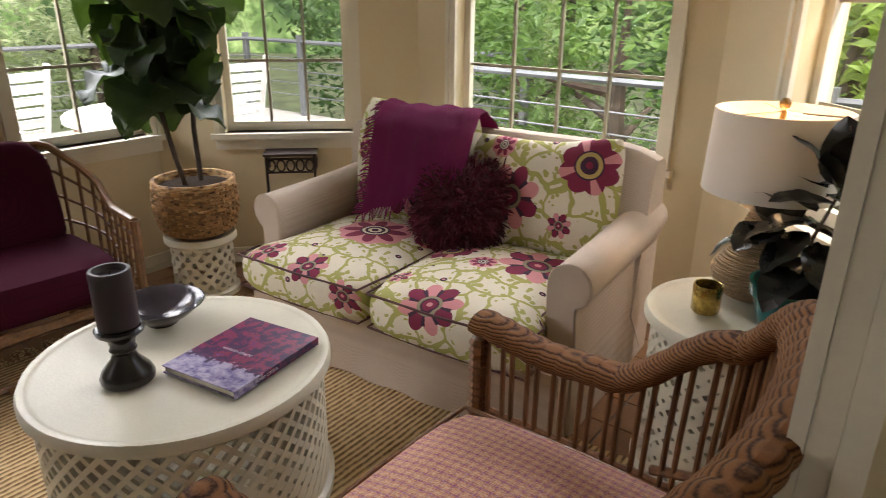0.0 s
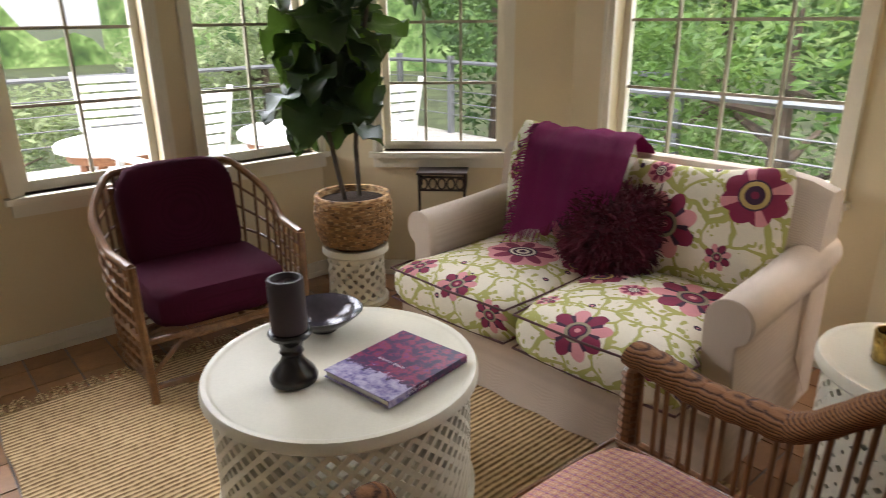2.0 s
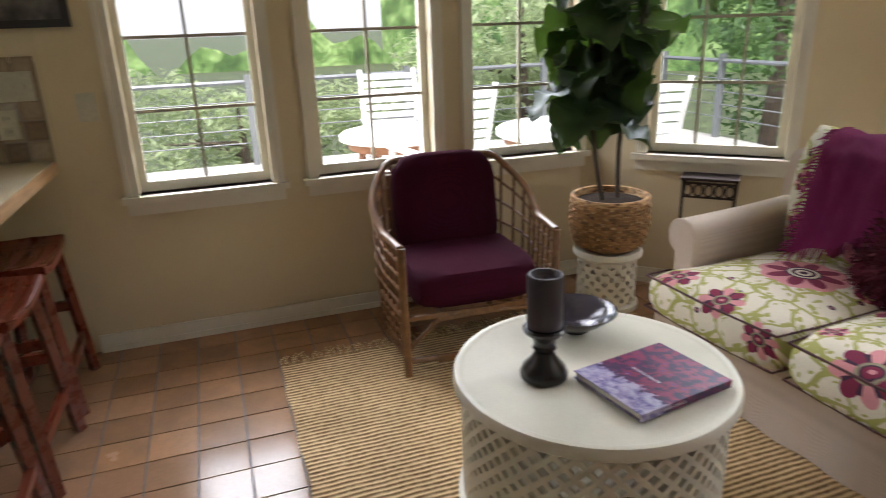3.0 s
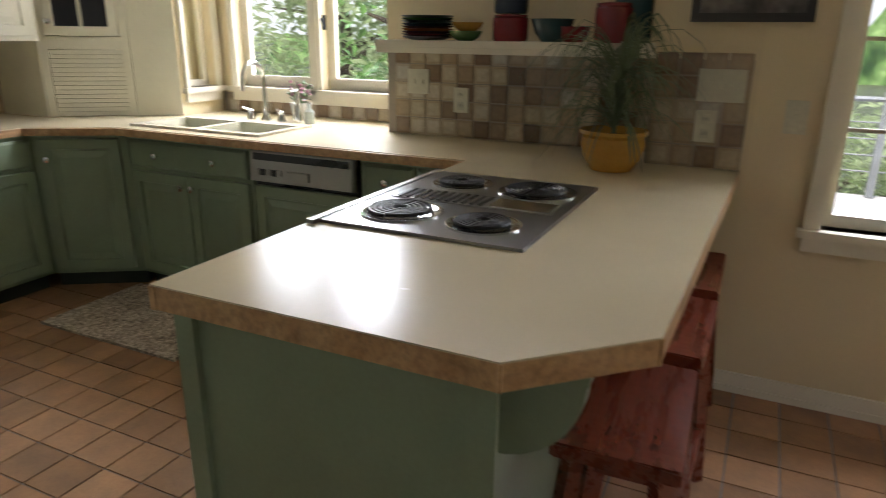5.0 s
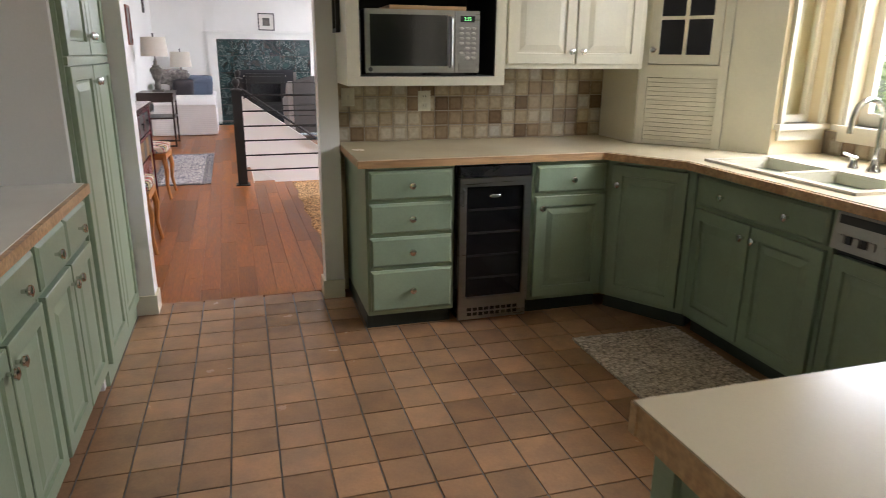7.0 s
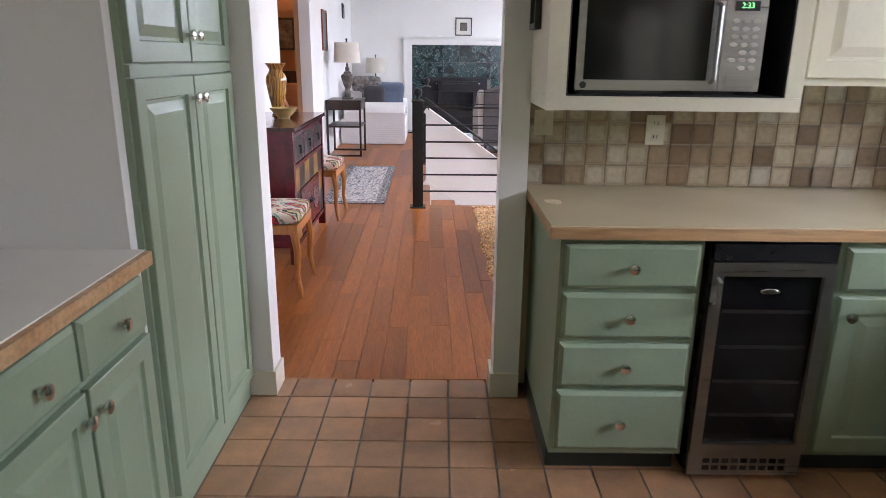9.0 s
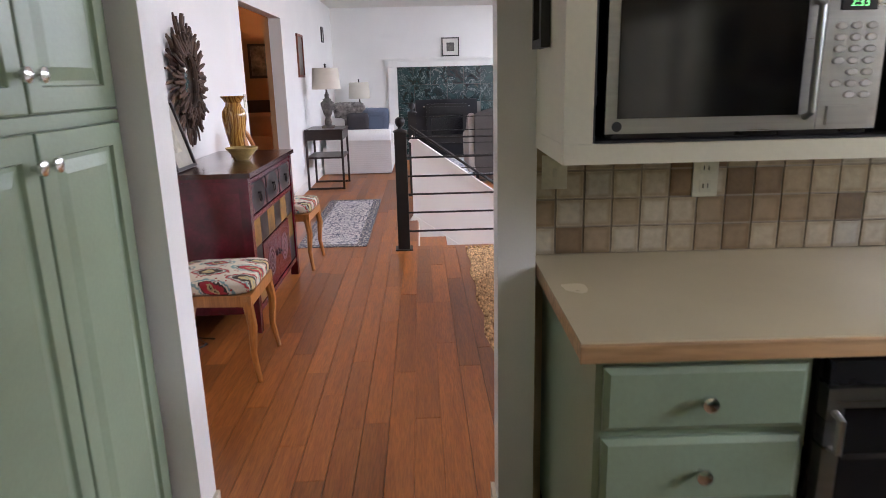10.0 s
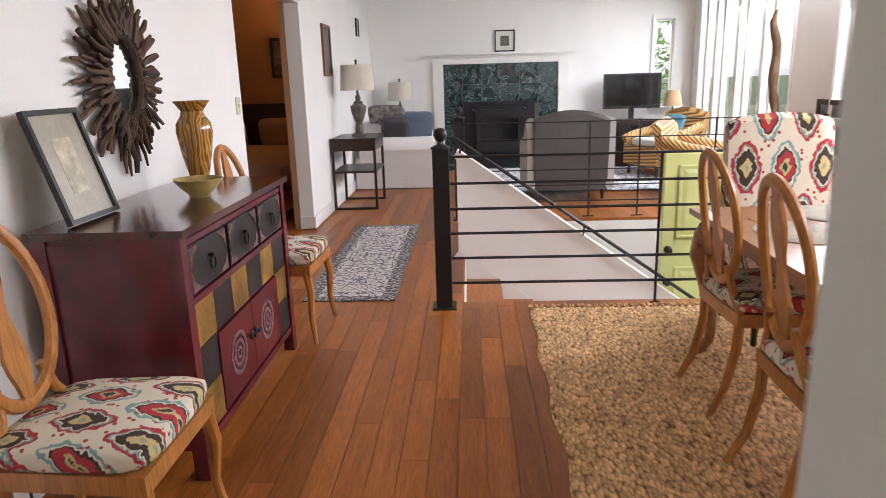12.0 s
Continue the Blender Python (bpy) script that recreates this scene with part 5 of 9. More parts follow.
bm = bmesh.new()
rings = []
for i in range(21):
    u = i / 20
    x = -0.72 + 1.44 * u
    top_ = 0.875 - 0.04 * max(0, abs(2 * u - 1) - 0.86) / 0.14
    rings.append([bm.verts.new((x, y, z)) for y, z in ((0.62, 0.25), (0.70, top_ - 0.03), (0.73, top_), (0.80, top_), (0.845, top_ - 0.03), (0.86, 0.02), (0.80, 0.02))])
skin(bm, rings)
part("backrest", bm, LINEN, sofa, smooth=True)
for s, mt in ((-1, FLORAL_SEAT_A), (1, FLORAL_SEAT_B)):
    bm = puff(0.60, 0.76, 0.175, 0.35, 0.035)
    for v in bm.verts:
        if s * v.co.x > 0.1 and v.co.y < -0.22:
            v.co.x += s * 0.055 * min(1, (s * v.co.x - 0.1) / 0.2) * min(1, (-0.22 - v.co.y) / 0.05)
    c_ = part("seat_cushion", bm, mt, sofa, "floral printed seat cushion", smooth=True, m=pose(s * 0.302, 0.25, 0.286))
    bm = bmesh.new()
    ear = [0.052 if s > 0 else 0.0, 0.052 if s < 0 else 0.0]
    for z in (0.024, 0.152):
        tube(bm, [(x, y, z) for x, y in ((-0.285, 0.35), (-0.29, -0.20), (-0.285 - ear[1], -0.25), (-0.28 - ear[1], -0.36), (0, -0.372), (0.28 + ear[0], -0.36), (0.285 + ear[0], -0.25), (0.29, -0.20), (0.285, 0.35))], 0.0045, 6)
    part("piping", bm, DARKPIPE, c_, "dark corded piping", smooth=True)
for s, mt, lean, tall in ((-1, FLORAL_BACK_A, -14, 0.52), (1, FLORAL_BACK_B, -19, 0.46)):
    bm = puff(0.62, tall, 0.17, 0.9, 0.035)
    bmesh.ops.rotate(bm, verts=bm.verts, cent=(0, 0, 0), matrix=Matrix.Rotation(radians(90), 3, "X"))
    bmesh.ops.translate(bm, verts=bm.verts, vec=(0, 0.085, tall / 2))
    for v in bm.verts:
        k = max(0, v.co.z - 0.22) / (tall - 0.22)
        v.co.z += 0.05 * k * ((v.co.x / 0.31) ** 2 - 0.5) + (0.02 * s * k * v.co.x / 0.31)
        v.co.y += -0.02 * k + 0.012 * math.sin(v.co.x * 19 + v.co.z * 13)
    part("back_cushion", bm, mt, sofa, "floral printed back cushion", smooth=True, m=pose(s * 0.305, 0.575, 0.44, lean, 0, s * 3))

# throw over the sofa back
th = thing("throw_blanket", "magenta mohair throw draped over the sofa back", "blanket", SMT)
PROF = [(0.80, 0.62), (0.79, 0.78), (0.765, 0.872), (0.70, 0.925), (0.62, 0.915), (0.545, 0.86), (0.495, 0.77), (0.455, 0.66), (0.42, 0.56), (0.385, 0.49)]


def along(t):
    f = t * (len(PROF) - 1)
    i = min(int(f), len(PROF) - 2)
    k = f - i
    return [PROF[i][j] * (1 - k) + PROF[i + 1][j] * k for j in (0, 1)]


def drape(u, v):
    y, z = along(v * (0.99 - 0.30 * u))
    x = -0.47 + 0.49 * u + 0.03 * v + 0.012 * math.sin(v * 9)
    f = 0.008 * math.sin(u * 21 + v * 4) + 0.006 * math.sin(u * 9 - v * 11)
    return Vector((x, y - abs(f) - 0.012, z + f * 0.6))


bm = bmesh.new()
grid(bm, drape, 30, 36)
bmesh.ops.solidify(bm, geom=bm.faces[:], thickness=0.008)
part("cloth", bm, MOHAIR, th, smooth=True)
bm = bmesh.new()
rnd = random.Random(8)
for i in range(110):
    u, v = (0.0, i / 75) if i < 75 else ((i - 75) / 35, 1.0)
    p = drape(u, min(v, 1))
    d = Vector((-0.035, -0.012, -0.012)) if i < 75 else Vector((0.0, -0.02, -0.035))
    q = p + d + Vector((rnd.uniform(-0.012, 0.012), rnd.uniform(-0.012, 0.004), rnd.uniform(-0.02, 0.01)))
    tube(bm, [tuple(p), tuple((p + q) / 2 + Vector((0, 0, 0.004))), tuple(q)], [0.004, 0.0035, 0.002], 4)
part("fringe", bm, MOHAIR, th, "frayed fringe")

pw = thing("fur_pillow", "shaggy burgundy sheepskin pillow leaning on the sofa cushions", "pillow", SMT @ pose(0.035, 0.40, 0.45, -28, 0, 4))
bm = puff(0.33, 0.31, 0.12, 1.2, 0.03)
bmesh.ops.rotate(bm, verts=bm.verts, cent=(0, 0, 0), matrix=Matrix.Rotation(radians(90), 3, "X"))
bmesh.ops.translate(bm, verts=bm.verts, vec=(0, 0.06, 0.155))
bm.normal_update()
hair = []
for f in bm.faces:
    c0, n0 = f.calc_center_median(), f.normal.copy()
    if n0.length < 0.5:
        continue
    for k in range(11):
        hair.append((c0 + Vector((rnd.uniform(-0.028, 0.028), rnd.uniform(-0.012, 0.012), rnd.uniform(-0.028, 0.028))), n0))
cush = part("pillow_core", bm, FUR, pw, smooth=True)
bm = bmesh.new()
mid = Vector((0, 0, 0.155))
for p, n0 in hair:
    out = (p - mid).normalized() if n0.dot(p - mid) > 0 else n0
    tip = p + (out * 0.6 + n0 * 0.2).normalized() * rnd.uniform(0.022, 0.042) + Vector((rnd.uniform(-0.022, 0.022), rnd.uniform(-0.02, 0.02), rnd.uniform(-0.03, 0.012)))
    s = Vector((rnd.uniform(-1, 1), rnd.uniform(-1, 1), rnd.uniform(-1, 1))).normalized() * 0.0055
    a, b, c_, d = bm.verts.new(p - s), bm.verts.new(p + s), bm.verts.new(p * 0.4 + tip * 0.6 + s * 0.9 + Vector((0, 0, 0.006))), bm.verts.new(tip)
    bm.faces.new((a, b, c_))
    bm.faces.new((a, c_, d))
part("fur", bm, FUR, pw, "long shaggy fur")

# plum rattan armchair
ac = thing("rattan_armchair", "rattan armchair with plum seat and back cushions", "armchair", pose(-2.74, 0.925, 0.004, 0, 0, -3))
# local: +x is the front


def hoop(t, r=1.0):
    """Plan of the rail from one arm front round the back to the other: t from -1 to 1."""
    a = t * math.pi * 0.5
    if abs(t) > 0.55:
        k = (abs(t) - 0.55) / 0.45
        return Vector((-0.05 + 0.36 * k, math.copysign(0.37 - 0.035 * k, t), 0))
    a = t / 0.55 * math.pi / 2
    return Vector((-0.05 - 0.29 * math.cos(a), 0.37 * math.sin(a), 0))


def rail_z(t):
    k = abs(t)
    return 0.80 - 0.0 * k if k < 0.28 else 0.80 - 0.235 * min(1, (k - 0.28) / 0.42) ** 0.8


ts = [-1 + 2 * i / 48 for i in range(49)]
bm = bmesh.new()
tube(bm, [hoop(t) + Vector((0, 0, rail_z(t))) for t in ts], 0.017, 8)
part("top_rail", bm, CANE, ac, "bent cane rail", smooth=True)
for z in (0.26, 0.06):
    bm = bmesh.new()
    tube(bm, [hoop(t) * (0.97 if z > 0.1 else 0.93) + Vector((0, 0, z)) for t in ts] + [Vector((0.31, -0.2, z)), Vector((0.33, 0, z)), Vector((0.31, 0.2, z))], 0.014, 8, closed=True)
    part("seat_rail" if z > 0.1 else "foot_rail", bm, CANE, ac, "bent cane rail", smooth=True)
for k in range(4):
    bm = bmesh.new()
    tube(bm, [hoop(t) + Vector((0, 0, 0.26 + (rail_z(t) - 0.26) * (k + 1) / 5)) for t in ts], 0.0065, 6)
    part("side_cane", bm, CANE, ac, smooth=True)
for k in range(3):
    bm = bmesh.new()
    tube(bm, [hoop(t) * 0.97 + Vector((0, 0, 0.11 + 0.05 * k)) for t in ts], 0.0065, 6)
    part("side_cane", bm, CANE, ac, smooth=True)
for i in range(25):
    t = -0.97 + 1.94 * i / 24
    bm = bmesh.new()
    p = hoop(t)
    tube(bm, [p * 0.94 + Vector((0, 0, 0.05)), p * 0.97 + Vector((0, 0, 0.26)), p + Vector((0, 0, rail_z(t)))], 0.0075, 6)
    part("upright", bm, CANE, ac, smooth=True)
for sx, sy in ((0.30, -0.325), (0.30, 0.325), (-0.26, -0.24), (-0.26, 0.24)):
    bm = bmesh.new()
    tube(bm, [(sx, sy, 0.0), (sx * 1.02, sy * 1.02, 0.3), (sx * 1.03, sy * 1.03, 0.57 if sx > 0 else 0.74)], 0.018, 8)
    part("leg", bm, CANE, ac, smooth=True)
bm = bmesh.new()
tube(bm, [(0.30, -0.32, 0.12), (0.31, -0.2, 0.24), (0.32, 0, 0.255), (0.31, 0.2, 0.24), (0.30, 0.32, 0.12)], 0.011, 8)
part("front_brace", bm, CANE, ac, smooth=True)
bm = puff(0.56, 0.56, 0.16, 0.35, 0.015)
part("seat_cushion", bm, PLUM, ac, "plum seat cushion", smooth=True, m=pose(0.03, 0, 0.275))
bm = puff(0.50, 0.46, 0.12, 0.5, 0.01)
for v in bm.verts:
    if v.co.y > 0.1:
        v.co.x *= 1 - 0.22 * ((v.co.y - 0.1) / 0.13) ** 2
bmesh.ops.rotate(bm, verts=bm.verts, cent=(0, 0, 0), matrix=Matrix.Rotation(radians(90), 3, "X"))
bmesh.ops.rotate(bm, verts=bm.verts, cent=(0, 0, 0), matrix=Matrix.Rotation(radians(90), 3, "Z"))
part("back_cushion", bm, PLUM, ac, "plum back cushion with a rounded top", smooth=True, m=pose(-0.265, 0, 0.595, 0, -12, 0))

# brown wicker chair with the tweed cushion; local +x is the front
wk = thing("wicker_chair", "brown wicker armchair with a pink tweed seat cushion", "armchair", pose(-0.43, 0.875, 0.004, 0, 0, 180) @ Matrix.Diagonal((1, 1.1, 1, 1)))


def sweep_plan(t):
    k = abs(t)
    if k > 0.5:
        q = (k - 0.5) / 0.5
        return Vector((-0.20 + 0.57 * q, math.copysign(0.345, t), 0))
    a = t / 0.5 * math.pi / 2
    return Vector((-0.20 - 0.15 * math.cos(a), 0.345 * math.sin(a), 0))


SWEEP = [(0.0, 0.92), (0.22, 0.905), (0.5, 0.765), (0.7, 0.612), (0.82, 0.605), (1.0, 0.635)]


def sweep_z(t):
    k = abs(t)
    for (ka, za), (kb, zb) in zip(SWEEP, SWEEP[1:]):
        if k <= kb:
            q = (k - ka) / (kb - ka)
            return za + (zb - za) * q * q * (3 - 2 * q)
    return SWEEP[-1][1]


bm = bmesh.new()
M_ = 400
rings_pts = [sweep_plan(-1 + 2 * i / M_) * 1.04 + Vector((0, 0, sweep_z(-1 + 2 * i / M_))) for i in range(M_ + 1)]
tube(bm, rings_pts, [0.0435 + 0.0035 * abs(math.sin(math.pi * i / 8)) for i in range(M_ + 1)], 16, flat=0.62)
part("rolled_rim", bm, WOUND, wk, "tightly wound wicker rim", smooth=False)
for z, r in ((0.345, 0.016), (0.10, 0.012)):
    bm = bmesh.new()
    tube(bm, [sweep_plan(t) * 0.98 + Vector((0, 0, z)) for t in ts] + [Vector((0.37, 0, z))], r, 8, closed=True)
    part("seat_rail", bm, WICKER, wk, smooth=True)
for i in range(68):
    t = -0.985 + 1.97 * (i // 2) / 33 + (0.011 if i % 2 else -0.011)
    p = sweep_plan(t)
    bm = bmesh.new()
    tube(bm, [p * 0.98 + Vector((0, 0, 0.345)), p * 1.0 + Vector((0, 0, (0.345 + sweep_z(t)) / 2)), p * 1.03 + Vector((0, 0, sweep_z(t) - 0.03))], 0.0065, 6)
    part("spoke", bm, WICKER, wk, smooth=True)
bm = bmesh.new()
rows_w = 46


def woven(u, v):
    t = -0.46 + 0.92 * u
    p = sweep_plan(t) * (0.985 + 0.05 * v)
    n_ = p.normalized() * ((0.006 if (round(v * rows_w) + round(u * 60)) % 2 else -0.004) + 0.012)
    return p + n_ + Vector((0, 0, 0.40 + (sweep_z(t) - 0.43) * v))


grid(bm, woven, 60, rows_w)
part("woven_back", bm, WOUND, wk, "tightly woven wicker back")
for z0, z1, lo, hi in ((0.43, 0.55, -0.6, 0.6),):
    bm = bmesh.new()
    n = 40
    tube(bm, [sweep_plan(lo + (hi - lo) * i / n) * 1.0 + Vector((0, 0, z0 + (z1 - z0) * math.sin(math.pi * i / n))) for i in range(n + 1)], 0.011, 8)
    part("woven_band", bm, WICKER, wk, smooth=True)
bm = bmesh.new()
tube(bm, [sweep_plan(t) * 1.0 + Vector((0, 0, 0.40)) for t in ts], [0.013 if i % 2 else 0.010 for i in range(len(ts))], 8)
part("woven_band", bm, WICKER, wk)
for s in (-1, 1):
    bm = bmesh.new()
    n = 60
    tube(bm, [(0.37, s * 0.345, 0.0 + 0.60 * i / n) for i in range(n + 1)], [0.026 if i % 2 else 0.021 for i in range(n + 1)], 8)
    part("leg", bm, WICKER, wk, "wicker wrapped front post")
    bm = bmesh.new()
    tube(bm, [(-0.28, s * 0.22, 0.0), (-0.29, s * 0.23, 0.35)], 0.02, 8)
    part("leg", bm, WICKER, wk)
bm = bmesh.new()
for i in range(24):
    y = -0.33 + 0.66 * i / 23
    tube(bm, [(0.375, y, 0.10), (0.378, y, 0.345)], 0.006, 6)
part("front_apron", bm, WICKER, wk)
TWEED = tweed("pink_tweed")
bm = puff(0.66, 0.62, 0.115, 0.35, 0.035)
sc = part("seat_cushion", bm, TWEED, wk, "plump pink and gold tweed cushion", smooth=True, m=pose(0.055, 0, 0.33))
bm = bmesh.new()
tube(bm, [(x, y, 0.10) for x, y in ((-0.31, 0.29), (-0.325, 0), (-0.31, -0.29), (0, -0.302), (0.312, -0.292), (0.327, 0), (0.312, 0.292), (0, 0.302))], 0.006, 6, closed=True)
part("piping", bm, WICKER, sc, smooth=True)

# jute rug
jr = thing("jute_rug", "golden braided jute rug with a fringed edge", "rug", pose(0, 0, 0.0))
bm = bmesh.new()
nx, ny = 412, 60
grid(bm, lambda u, v: Vector((-2.76 + 2.26 * u, 0.085 + 1.72 * v + 0.006 * math.sin(u * 40), 0.0055 + 0.002 * math.sin(u * 2.26 / 0.022 * 2 * math.pi) + 0.0008 * math.sin(v * 300 + u * 50))), nx, ny)
part("mat", bm, JUTE, jr, smooth=True)
bm = bmesh.new()
rnd = random.Random(11)
for i in range(110):
    y = 0.09 + 1.72 * i / 109
    tube(bm, [(-2.755, y, 0.006), (-2.80, y + rnd.uniform(-0.02, 0.02), 0.008), (-2.83 - rnd.uniform(0, 0.03), y + rnd.uniform(-0.03, 0.03), 0.004)], [0.006, 0.005, 0.003], 5)
part("fringe", bm, JUTE, jr, "knotted jute fringe")


# plants
def leaf_mesh(name, l, w, material, cup=0.25, wave=0.02, shape=0.62):
    bm = bmesh.new()

    def f(u, v):
        s = (u - 0.5) * 2
        prof = math.sin(math.pi * min(1, v ** shape)) ** 0.7 if 0 < v < 1 else 0.0
        x = s * w * max(prof, 0.03)
        z = -cup * l * v * v + 0.18 * abs(s) * w * prof + wave * math.sin(v * 14 + s * 2) * abs(s) + 0.006 * math.cos(v * 40) * (1 - abs(s))
        return Vector((x, l * v * (1 - 0.1 * v), z))
    grid(bm, f, 6, 9)
    return finish(name, bm, material, smooth=True)


FIG = plain("fiddle_fig_leaf", (0.018, 0.042, 0.012), 0.46, 0, 0.25, 9, 40, 0.25)
FIGB = plain("young_fig_leaf", (0.16, 0.30, 0.04), 0.4, 0, 0.2, 9, 40, 0.2)
for mt in (FIG, FIGB):
    sh = mt.node_tree.nodes["Principled BSDF"]
    sh.inputs["Transmission Weight"].default_value = 0.0
    nt = mt.node_tree
    tr = node(nt, "ShaderNodeBsdfTranslucent", Color=(0.22, 0.42, 0.05, 1))
    mx = node(nt, "ShaderNodeMixShader", i0=0.08 if mt is FIG else 0.45)
    nt.links.new(sh.outputs[0], mx.inputs[1])
    nt.links.new(tr.outputs[0], mx.inputs[2])
    nt.links.new(mx.outputs[0], nt.nodes["Material Output"].inputs[0])
fig = thing("fiddle_leaf_fig", "tall fiddle leaf fig with large glossy leaves in a carved pot", "plant", pose(-2.785, 1.74, 0.3155))


def bark_pot(name):
    mt, nt, sh = base(name, 0.55)
    vec = coords(nt, (1, 1, 3.2), False)
    n = noise_of(nt, vec, 16, 3, 0.6)
    br = node(nt, "ShaderNodeTexNoise", Vector=vec, Scale=38.0, Detail=2.0).outputs[0]
    c = ramp(nt, n, [(0.36, (0.07, 0.03, 0.012)), (0.45, (0.34, 0.17, 0.06)), (0.56, (0.52, 0.32, 0.14)), (0.7, (0.60, 0.44, 0.25))])
    nt.links.new(mixc(nt, 1.0, c, ramp(nt, br, [(0.35, (0.55,) * 3), (0.55, (1, 1, 1))]), "MULTIPLY"), sh.inputs["Base Color"])
    bump(nt, sh, n, 0.7, 0.01)
    return mt


bm = bmesh.new()
lathe(bm, [(0.13, 0), (0.165, 0.03), (0.19, 0.10), (0.195, 0.17), (0.188, 0.235), (0.192, 0.262), (0.187, 0.27), (0.172, 0.268), (0.168, 0.235)], 40)
pot = part("pot", bm, bark_pot("chipped_wood_mosaic"), fig, "round pot clad in chipped wood mosaic", smooth=True)
rnd = random.Random(3)
CHIP = plain("wood_chip", (0.44, 0.24, 0.09), 0.55, 0, 0.3, 12, 70, 0.3, each=0.45)
cb = bmesh.new()
bx(cb, -0.021, 0, -0.0065, 0.021, 0.006, 0.0065)
chip_me = finish("chip", cb, CHIP, 0.002, segments=1)
for row in range(15):
    z = 0.03 + row * 0.0148
    r = 0.166 + (0.029 * math.sin(min(1, (z - 0.03) / 0.12) * math.pi / 2) if z < 0.17 else 0.029 - 0.006 * (z - 0.17) / 0.06)
    for k in range(19):
        a = 2 * math.pi * (k + (row % 2) * 0.5) / 19 + rnd.uniform(-0.03, 0.03)
        if math.cos(a + 0.85) < -0.25:
            continue
        ch = new("chip", chip_me)
        ch.parent = pot
        ch.matrix_basis = Matrix.Rotation(a - math.pi / 2, 4, "Z") @ pose(0, r - 0.001 + rnd.uniform(-0.002, 0.001), z, rnd.uniform(-4, 4), rnd.uniform(-4, 4), rnd.uniform(-5, 5))
bm = bmesh.new()
lathe(bm, [(0.172, 0.235), (0.1, 0.245), (0.005, 0.25)], 28)
part("soil", bm, bpy.data.materials["dark_soil"], fig)
TRUNK = plain("grey_brown_bark", (0.09, 0.065, 0.045), 0.8, var=0.25, scale=14, relief=0.4)
stems = ([(0.01, -0.05, 0.24), (0.02, -0.10, 0.45), (0.03, -0.16, 0.75), (0.02, -0.15, 1.1), (0.0, -0.10, 1.5)], [(0.0, 0.04, 0.24), (0.0, 0.035, 0.5), (0.01, 0.06, 0.8), (0.03, 0.12, 1.15), (0.0, 0.2, 1.6)])
for pts in stems:
    bm = bmesh.new()
    tube(bm, pts, [0.013, 0.012, 0.011, 0.010, 0.007], 8)
    part("stem", bm, TRUNK, fig, smooth=True)
LM = [leaf_mesh("leaf", 0.27, 0.115, FIG, 0.25), leaf_mesh("leaf", 0.23, 0.10, FIG, 0.4, 0.03), leaf_mesh("leaf", 0.30, 0.125, FIG, 0.15, 0.025)]
LMB = [leaf_mesh("leaf", 0.17, 0.07, FIGB, 0.35, 0.02)]
for i in range(84):
    pts = stems[i % 2]
    f = rnd.uniform(0.42, 1.0) * (len(pts) - 1)
    k = min(int(f), len(pts) - 2)
    p = Vector(pts[k]).lerp(Vector(pts[k + 1]), f - k)
    p.z = max(p.z, 0.56 + 0.12 * rnd.random())
    az = rnd.uniform(0, 360)
    lf = new("leaf", rnd.choice(LMB) if i in (4, 11, 18, 25, 31, 37, 50, 61) else rnd.choice(LM))
    lf.parent = fig
    droop = rnd.uniform(-75, -5) if p.z < 1.1 else rnd.uniform(-45, 40)
    s = rnd.uniform(0.9, 1.15)
    reach = rnd.uniform(0.03, 0.10)
    m = Matrix.Translation(p) @ Matrix.Rotation(radians(az), 4, "Z") @ Matrix.Translation((0, reach, 0)) @ Euler((radians(droop), rnd.uniform(-0.4, 0.4), 0)).to_matrix().to_4x4() @ Matrix.Scale(s, 4)
    lf.matrix_basis = m

# nesting table in the corner
nt_ = thing("plant_table", "small dark carved metal table in the bay corner", "table", pose(-2.735, 2.30, 0, 0, 0, 45) @ Matrix.Diagonal((0.9, 0.9, 1, 1)))
FRET = plain("bronze_fretwork", (0.045, 0.028, 0.022), 0.5, 0.4, 0.2)
box_part("tabletop", (-0.15, -0.15, 0.625, 0.15, 0.15, 0.637), FRET, nt_, bevel=0.003)
for sx in (-1, 1):
    for sy in (-1, 1):
        bm = bmesh.new()
        tube(bm, [(sx * 0.135, sy * 0.135, 0.0), (sx * 0.135, sy * 0.135, 0.625)], 0.009, 6)
        part("leg", bm, FRET, nt_, smooth=True)
for s in range(4):
    bm = bmesh.new()
    m = Matrix.Rotation(radians(90 * s), 4, "Z")
    for j in range(5):
        x = -0.108 + j * 0.054
        tube(bm, [m @ Vector((x + 0.022 * math.cos(a), 0.137, 0.575 + 0.03 * math.sin(a))) for a in [2 * math.pi * q / 14 for q in range(14)]], 0.0055, 5, closed=True)
    for z in (0.54, 0.61):
        tube(bm, [m @ Vector((-0.135, 0.137, z)), m @ Vector((0.135, 0.137, z))], 0.006, 5)
    part("fretwork", bm, FRET, nt_, "pierced scroll apron")

